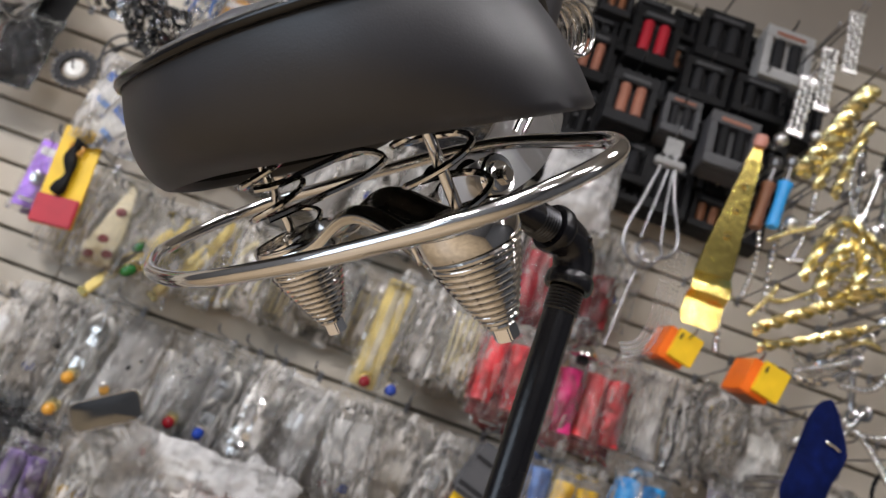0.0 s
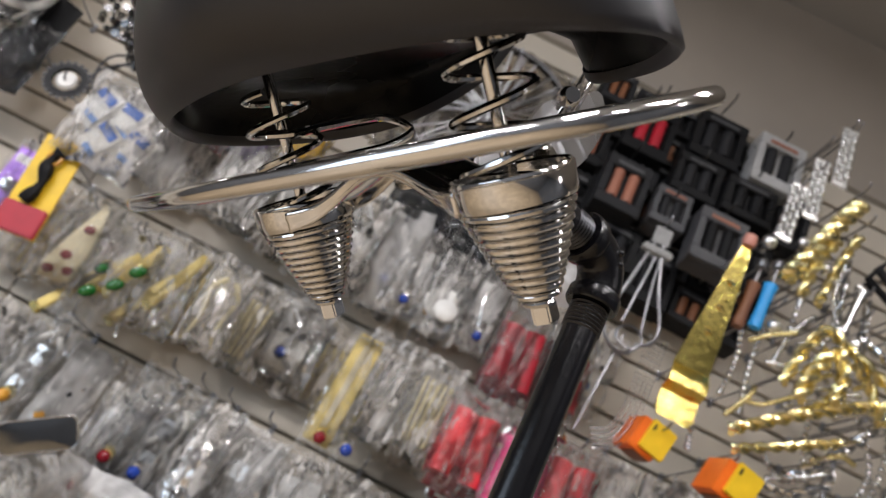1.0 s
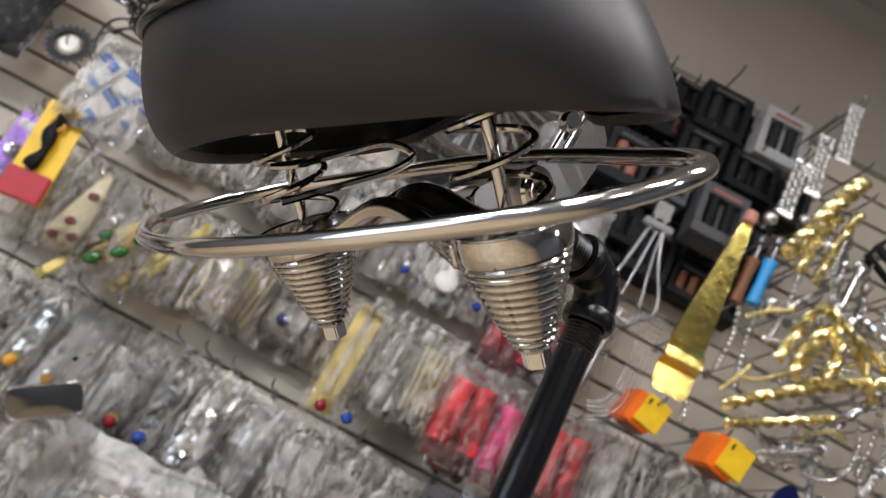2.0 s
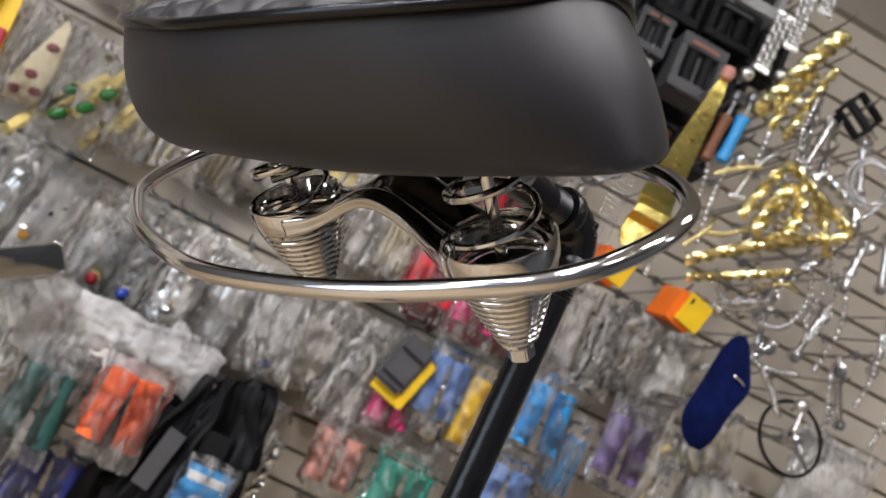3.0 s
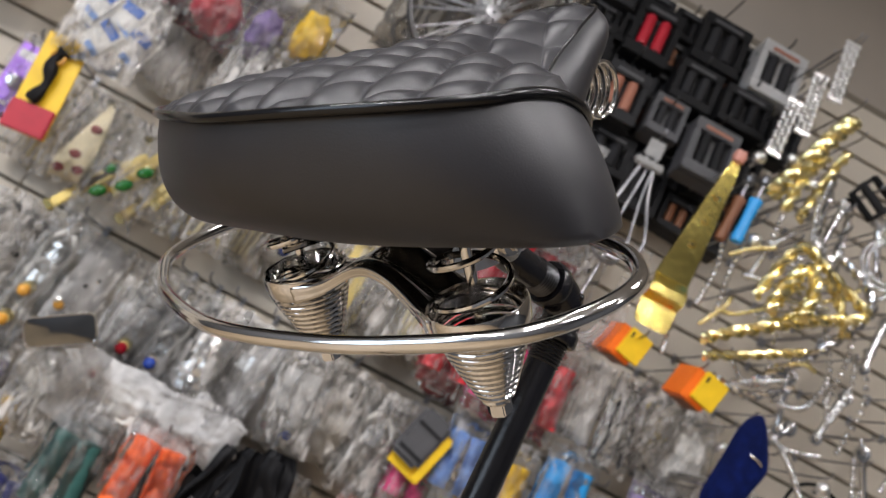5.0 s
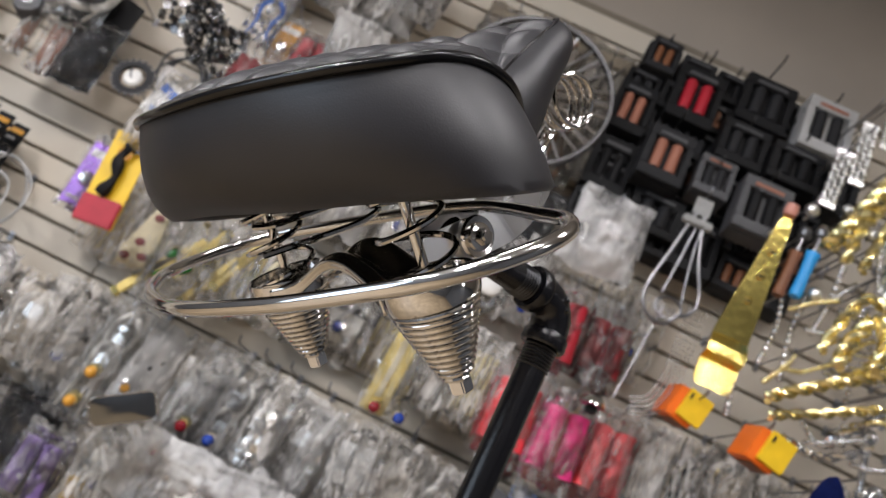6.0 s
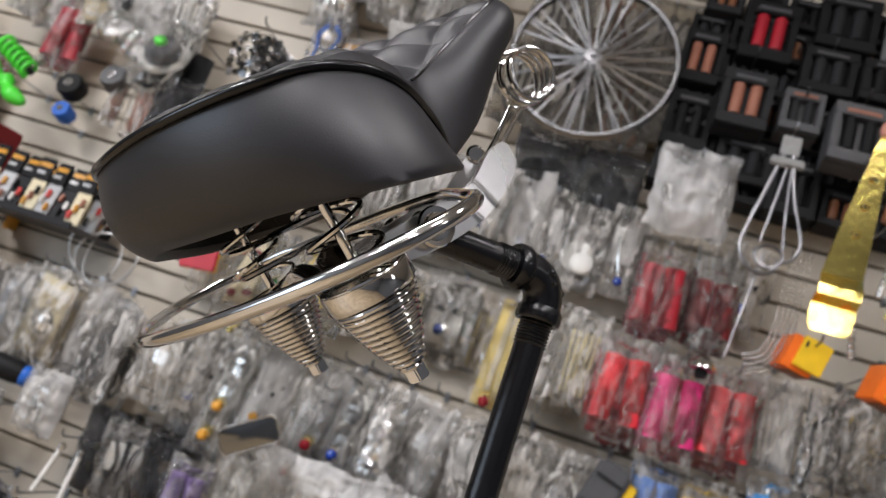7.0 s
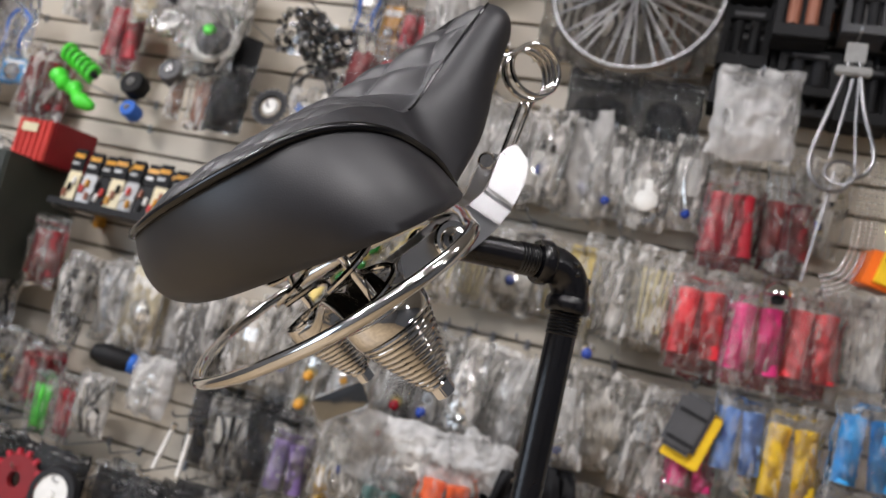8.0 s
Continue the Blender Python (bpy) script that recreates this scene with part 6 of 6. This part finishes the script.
roller(-1.438, 1.79, 1.955, "black", 0.038, "ribbed black rubber roller on a hook")
roller(-1.436, 1.80, 1.882, "blue", 0.026, "blue rubber roller on a hook")
roller(-1.293, 1.75, 1.995, "grey", 0.036, "grey metal ring on a hook")


def toothed_ring(x, y, z, r):
    ob = thing("toothed_ring", pose(x, y, z, 84, 6, 0), "dark steel toothed ring on a hook", "chainring")
    ring = smooth(part("ring", lathe([(r * 0.66, -0.004), (r * 0.94, -0.004), (r, 0.0), (r * 0.94, 0.004), (r * 0.66, 0.004), (r * 0.66, -0.004)], 36), PAINT["charcoal"], ob), 40)
    for i in range(20):
        part("tooth", box_bm(r * 0.96, r * 1.10, -0.004, 0.004, -0.003, 0.003), PAINT["grey"], ring).matrix_basis = pose(0, 0, 0, 0, 0, i * 18)
    smooth(part("hub_disc", lathe([(0.0, 0.006), (r * 0.40, 0.005), (r * 0.5, 0.0), (0.0, 0.0)], 24), PAINT["white"], ob), 40)
    hook_at(x, z + r * 0.7, WALL_Y - y + 0.02)
    TAKEN.append((x - r * 1.2, x + r * 1.2, z - r * 1.2, z + r * 1.2))


toothed_ring(-0.965, 1.74, 1.940, 0.047)


def pulley_pot(x, y, z):
    ob = thing("pulley_pot", pose(x, y, z, 66, 8, 0), "black rubber pulley with a white ring and lime green cap", "pulley")
    smooth(part("drum", lathe([(0.0, -0.060), (0.040, -0.056), (0.060, -0.030), (0.064, 0.0), (0.052, 0.012), (0.0, 0.014)], 30), PAINT["black"], ob), 45)
    smooth(part("white_ring", lathe([(0.050, 0.004), (0.066, 0.004), (0.070, 0.012), (0.064, 0.018), (0.050, 0.016), (0.050, 0.004)], 34), PAINT["white"], ob), 45)
    smooth(part("collar", lathe([(0.050, 0.019), (0.046, 0.040), (0.036, 0.050), (0.020, 0.054), (0.0, 0.054)], 28), PAINT["grey"], ob), 45)
    smooth(part("green_cap", lathe([(0.017, 0.055), (0.015, 0.066), (0.008, 0.070), (0.0, 0.070)], 20), PAINT["green"], ob, "lime green cap"), 45)
    hook_at(x, z + 0.05, WALL_Y - y + 0.02)
    TAKEN.append((x - 0.08, x + 0.08, z - 0.08, z + 0.08))


pulley_pot(-1.172, 1.74, 2.085)
hang(-1.172, 2.090, 0.160, 0.200, c_none, "white", TIGHT, 1.715, 0.07)
ob = thing("rubber_flap", pose(-1.085, 1.77, 2.130, 0, 10, 8), "black rubber mud flap hanging behind a pulley", "mud flap")
bm = bmesh.new()
fa = bm.faces.new([bm.verts.new((x_, 0, z_)) for x_, z_ in ((-0.028, 0.0), (0.028, 0.0), (0.042, -0.10), (0.036, -0.135), (0.0, -0.15), (-0.036, -0.135), (-0.042, -0.10))])
r_ = bmesh.ops.extrude_face_region(bm, geom=[fa])
bmesh.ops.translate(bm, verts=[v for v in r_["geom"] if isinstance(v, bmesh.types.BMVert)], vec=(0, 0.008, 0))
bmesh.ops.recalc_face_normals(bm, faces=bm.faces)
part("flap", bm, PAINT["black"], ob)
smooth(part("white_cord", tube(spline([(-0.02, -0.03, 0.06), (-0.035, -0.04, 0.0), (-0.03, -0.04, -0.07), (-0.045, -0.035, -0.13)], 6), 0.0042, 8), PAINT["white"], ob, "white cord"))
hook_at(-1.085, 2.14, 0.16)


def bagged_disc(x, y, z, r, tilt):
    ob = thing("bagged_disc", pose(x, y, z, 70, tilt, 0), "grey plastic disc in a clear film wrap", "disc", "bagged discs")
    smooth(part("disc", lathe([(0.0, -0.010), (r * 0.9, -0.010), (r, -0.004), (r, 0.006), (r * 0.8, 0.012), (r * 0.35, 0.010), (r * 0.3, 0.022), (0.0, 0.024)], 30), PAINT["silver"], ob), 40)
    smooth(part("film_wrap", lathe([(0.0, 0.034), (r * 0.5, 0.031), (r * 1.1, 0.010), (r * 1.12, -0.010)], 22), TIGHT, ob), 40)
    hook_at(x, z + r * 0.8, WALL_Y - y + 0.02)
    TAKEN.append((x - r * 1.1, x + r * 1.1, z - r * 1.1, z + r * 1.1))


bagged_disc(-1.345, 1.73, 2.140, 0.048, 12)
bagged_disc(-1.270, 1.76, 2.115, 0.052, -8)


def chain_heap(x, y, z, seed):
    """Dark bright-edged chain gathered on one hook: many links on loose strands."""
    ob = thing("chain_heap", pose(x, y, z), "heap of shiny black roller chains hanging from one hook", "chains")
    rg = random.Random(seed)
    link = lathe([(0.0045, -0.0035), (0.0085, -0.0035), (0.0095, 0.0), (0.0085, 0.0035), (0.0045, 0.0035), (0.0045, -0.0035)], 9)
    base = smooth(part("link", link, OILED, ob), 40)
    first = True
    for strand in range(9):
        cx_, wide, low = rg.uniform(-0.055, 0.045), rg.uniform(0.018, 0.036), rg.uniform(0.07, 0.13)
        for i in range(15):
            a = i / 15 * 2 * math.pi
            item = base if first else new("link", base.data)
            first = False
            item.parent = ob
            item.matrix_basis = pose(cx_ + wide * math.sin(a) + rg.uniform(-0.003, 0.003), -0.006 * strand % 0.03 + rg.uniform(-0.010, 0.010), -0.5 * low * (1 - math.cos(a)) + 0.05, rg.uniform(30, 120), rg.uniform(-40, 40), rg.uniform(0, 90))
    hook_at(x, z + 0.055, WALL_Y - y + 0.03)
    TAKEN.append((x - 0.09, x + 0.09, z - 0.09, z + 0.07))


OILED = material("oiled_black_steel", (0.22, 0.22, 0.225), 0.20, 1.0, 0.3, 80)
chain_heap(-0.922, 1.73, 2.160, 3)
chain_heap(-0.835, 1.75, 2.125, 4)


def tangle(x, y, z, r, paint, label, seed, n=5, rad=0.004):
    ob = thing("cable_coil", pose(x, y, z), label, "cable coil", "hanging coils")
    rg = random.Random(seed)
    for i in range(n):
        rx, rz, ph = r * rg.uniform(0.6, 1.0), r * rg.uniform(0.7, 1.1), rg.uniform(0, 6)
        cx_, cz_ = rg.uniform(-0.3, 0.3) * r, rg.uniform(-0.4, 0.2) * r
        pts = [(cx_ + rx * math.cos(a / 20 * 6.2832), 0.012 * math.sin(a / 20 * 12.566 + ph) - 0.006 * i, cz_ + rz * math.sin(a / 20 * 6.2832)) for a in range(20)]
        smooth(part("loop", tube(pts, rad, 6, True), PAINT[paint], ob))
    hook_at(x, z + r * 0.8, WALL_Y - y + 0.03)
    TAKEN.append((x - r * 1.1, x + r * 1.1, z - r * 1.2, z + r * 1.1))


tangle(-0.880, 1.79, 2.010, 0.060, "grey", "coil of grey cable on a hook", 2, 4, 0.003)
tangle(-1.120, 1.78, 1.560, 0.100, "silver", "grey cable hanging in loose loops", 3, 3, 0.0028)
hang(-1.275, 1.960, 0.050, 0.180, c_rods, "brown", CLEAR, 1.76, 0.03)
hang(-1.100, 1.950, 0.120, 0.190, c_lump, "charcoal", SMOKE, 1.75, 0.06)
hang(-1.195, 1.94, 0.07, 0.18, c_rods, "copper", CLEAR, 1.76, 0.04)
hang(-1.081, 1.170, 0.120, 0.150, c_foil, "foil", FROST, 1.72, 0.07)
hang(0.930, 1.545, 0.140, 0.180, c_tubes, "straw", CLEAR, 1.73, 0.05)
hang(0.985, 1.400, 0.150, 0.180, c_tubes, "straw", FROST, 1.73, 0.06)
hang(1.170, 1.330, 0.160, 0.190, c_tubes, "straw", CLEAR, 1.74, 0.05)
hang(-0.860, 1.340, 0.130, 0.200, c_levers, "white", CLEAR, 1.76, 0.05)
ob = thing("bicycle_lamp", pose(-1.215, 1.75, 1.210, 0, 6, 20), "black bicycle lamp with a blue lens", "lamp")
smooth(part("shell", lathe([(0.0, -0.075), (0.020, -0.070), (0.030, -0.04), (0.030, 0.01), (0.026, 0.03)], 20, pose(0, 0, 0, 0, 90)), PAINT["black"], ob), 50)
smooth(part("lens", lathe([(0.026, 0.031), (0.026, 0.045), (0.016, 0.056), (0.0, 0.060)], 20, pose(0, 0, 0, 0, 90)), PAINT["blue"], ob), 50)
for x in (-0.985, -0.925):
    ob = thing("white_rod", pose(x, 1.70, 1.045, 0, 14 if x < -0.95 else 3, 0), "white plastic rod with a bright end", "rod", "white rods")
    smooth(part("shaft", tube([(0, 0, -0.06), (0, 0, 0.045)], 0.006, 10), PAINT["white"], ob))
    smooth(part("tip", lathe([(0, 0.045), (0.008, 0.046), (0.008, 0.060), (0, 0.064)], 12), CHROME_FAR, ob))
    hook_at(x, 1.11, 0.20)
ob = thing("training_wheel", pose(-1.228, 1.66, 0.862, 80), "small white wheel with a grey tyre", "small wheel")
smooth(part("tyre", lathe([(0.050, -0.014), (0.066, -0.012), (0.070, 0), (0.066, 0.012), (0.050, 0.014)], 30), PAINT["charcoal"], ob), 40)
smooth(part("disc", lathe([(0.0, -0.010), (0.051, -0.008), (0.051, 0.008), (0.012, 0.010), (0.010, 0.016), (0.0, 0.016)], 30), PAINT["white"], ob), 40)
ob = thing("red_cog", pose(-1.350, 1.66, 0.868, 84), "red toothed plastic cog on a hook", "cog")
bm = lathe([(0.020, -0.008), (0.060, -0.008), (0.066, 0.0), (0.060, 0.008), (0.020, 0.008), (0.020, -0.008)], 30, Matrix.Identity(4))
smooth(part("cog_ring", bm, PAINT["dark_red"], ob), 40)
for i in range(14):
    part("tooth", box_bm(0.060, 0.076, -0.006, 0.006, -0.006, 0.006, 0.001), PAINT["red"], ob).matrix_basis = pose(0, 0, 0, 0, 0, i * 360 / 14)
hook_at(-1.355, 0.90, 0.26)
ob = thing("display_post", pose(-1.75, 1.60, 1.50), "dark green-black display box at the end of the wall", "display box")
part("box_body", box_bm(-0.14, 0.14, 0, 0.28, -0.16, 0.18, 0.006), material("dark_green_paint", (0.03, 0.035, 0.028), 0.5), ob)
ob = thing("yellow_lamp", pose(-1.50, 1.86, 1.59), "slim yellow plastic clip on the slat board", "clip")
part("clip_body", box_bm(-0.012, 0.012, 0, 0.03, -0.05, 0.05, 0.003), PAINT["amber"], ob)

hook_at(-1.225, 0.885, 0.26)

# ---- the ordinary bags, row upon row ----
KINDS = [(c_rods, "chrome"), (c_levers, "chrome"), (c_jewel, "gem_blue"), (c_dots, "gem_blue"), (c_dots, "white"), (c_foil, "foil"), (c_chain, "chrome"), (c_bolts, "chrome"), (c_levers, "pale_gold"), (c_jewel, "gem_red"), (c_tubes, "chrome"), (c_lump, "white"), (c_dots, "amber"), (c_dots, "gem_red"), (c_foil, "foil"), (c_rods, "silver"), (c_tubes, "white"), (c_dots, "gem_blue"), (c_tubes, "silver"), (c_foil, "foil"), (c_bolts, "white"), (c_levers, "white")]
ODD = [(c_grips, "red"), (c_levers, "red"), (c_rods, "red"), (c_lump, "blue"), (c_tubes, "black"), (c_levers, "sky"), (c_grips, "charcoal"), (c_lump, "black"), (c_grips, "red"), (c_dots, "blue"), (c_grips, "dark_red"), (c_grips, "black"), (c_levers, "black"), (c_tubes, "white"), (c_dots, "gem_red"), (c_bolts, "black"), (c_rods, "white"), (c_card, "cream"), (c_levers, "white"), (c_dots, "green")]
DARK = [(c_tubes, "black"), (c_grips, "dark_red"), (c_levers, "black"), (c_bolts, "black"), (c_lump, "charcoal"), (c_grips, "charcoal"), (c_rods, "dark_red")]
PALE = [(c_tubes, "white"), (c_levers, "white"), (c_lump, "white"), (c_dots, "gem_red"), (c_tubes, "silver"), (c_lump, "silver"), (c_grips, "red")]
STRAW = [(c_tubes, "straw"), (c_levers, "straw"), (c_rods, "straw"), (c_tubes, "pale_gold"), (c_dots, "gem_blue"), (c_levers, "chrome"), (c_tubes, "straw"), (c_rods, "cream")]
PROTO = {}


def free(x, z, w, h):
    for a, b, c, d in TAKEN:
        ox, oz = min(x + w / 2, b) - max(x - w / 2, a), min(z + h / 2, d) - max(z - h / 2, c)
        if ox > w * 0.42 and oz > h * 0.38:
            return False
    return True


def zone(x, z):
    """Where goods hang: the bare board and the plaster stay free."""
    if x > 0.12 and z > 2.12 or x > 0.46 and z > 1.72 or x > 1.0 and z > 1.45:
        return False
    if -0.36 < x < 0.14 and z > 2.0:
        return False
    if x < -1.0 and z > 2.35:
        return False
    return not (x > 0.08 and z < 1.06)


row_tops = [2.60, 2.33, 2.05, 1.755, 1.472, 1.21, 0.95]
ROW_H = [(0.19, 0.24, 0.28), (0.19, 0.22, 0.24), (0.21, 0.23, 0.25), (0.19, 0.21, 0.23), (0.22, 0.24, 0.25), (0.18, 0.20, 0.22), (0.19, 0.24, 0.28)]
for ri, top in enumerate(row_tops):
    x = -2.10 + 0.03 * ri
    while x < 1.35:
        w, h = rng.choice((0.095, 0.12, 0.145)), rng.choice(ROW_H[ri])
        z = top - h / 2 + rng.uniform(-0.015, 0.015)
        if zone(x, z) and free(x, z, w, h) and not (x < -0.92 and z > 1.72 and rng.random() < 0.12):
            odd = rng.random() < (0.62 if x < -0.95 else 0.0)
            kind, paint = rng.choice(ODD if odd else KINDS)
            film = FROST if rng.random() < (0.34 if x < -0.9 else 0.2) else CLEAR
            if x < -0.72 and z < 1.14 or x < -1.42 and z < 1.5:
                kind, paint = rng.choice(DARK)
                film = SMOKE if rng.random() < 0.5 else TIGHT
            elif x < -0.85 and z < 1.62 and not odd:
                kind, paint = rng.choice(PALE)
                film = FROST if rng.random() < 0.5 else CLEAR
            elif -0.6 < x < 0.14 and 1.5 < z < 1.75 and rng.random() < 0.75:
                kind, paint = rng.choice(STRAW)
                film = TIGHT if rng.random() < 0.4 else CLEAR
            y = 1.80 - rng.uniform(0.0, 0.09)
            key = (WORDS[kind], paint, film.name, w, h)
            m = pose(x, y, z + h / 2, rng.uniform(-4, 8), rng.uniform(-9, 9), rng.uniform(-26, 26))
            if key in PROTO:
                copy_thing(PROTO[key], m)
            else:
                PROTO[key] = make_bag(w, h, 0.055, kind, paint, film, rng.random() * 9, m)
            hook_at(x, z + h / 2 - 0.012, WALL_Y - y + 0.02)
            if rng.random() < 0.9:
                # a second bag of the same kind behind
                copy_thing(PROTO[key], pose(x + rng.uniform(-0.012, 0.012), y + 0.05, z + h / 2 + rng.uniform(-0.02, 0.004), rng.uniform(-3, 3), rng.uniform(-5, 5), rng.uniform(-10, 10)))
        x += w * rng.uniform(0.66, 0.85)

# the stock behind: plain bags close to the board, row by row
rs = random.Random(31)
for ri, top in list(enumerate(row_tops))[2:6]:
    x = -0.92 + 0.02 * ri
    while x < (0.44 if ri < 5 else 0.10):
        w, h = rs.choice((0.11, 0.13, 0.15)), ROW_H[ri][rs.randrange(3)] - 0.01
        kind, paint = rs.choice(STRAW if ri == 3 else KINDS)
        film = FROST if rs.random() < 0.25 else CLEAR
        key = (WORDS[kind], paint, film.name, w, ri)
        m = pose(x, 1.862 - 0.008 * rs.random(), top - 0.004, rs.uniform(-2, 3), rs.uniform(-6, 6), rs.uniform(-8, 8))
        if key in PROTO:
            copy_thing(PROTO[key], m)
        else:
            PROTO[key] = make_bag(w, h, 0.03, kind, paint, film, rs.random() * 9, m)
        x += w * rs.uniform(0.75, 0.95)
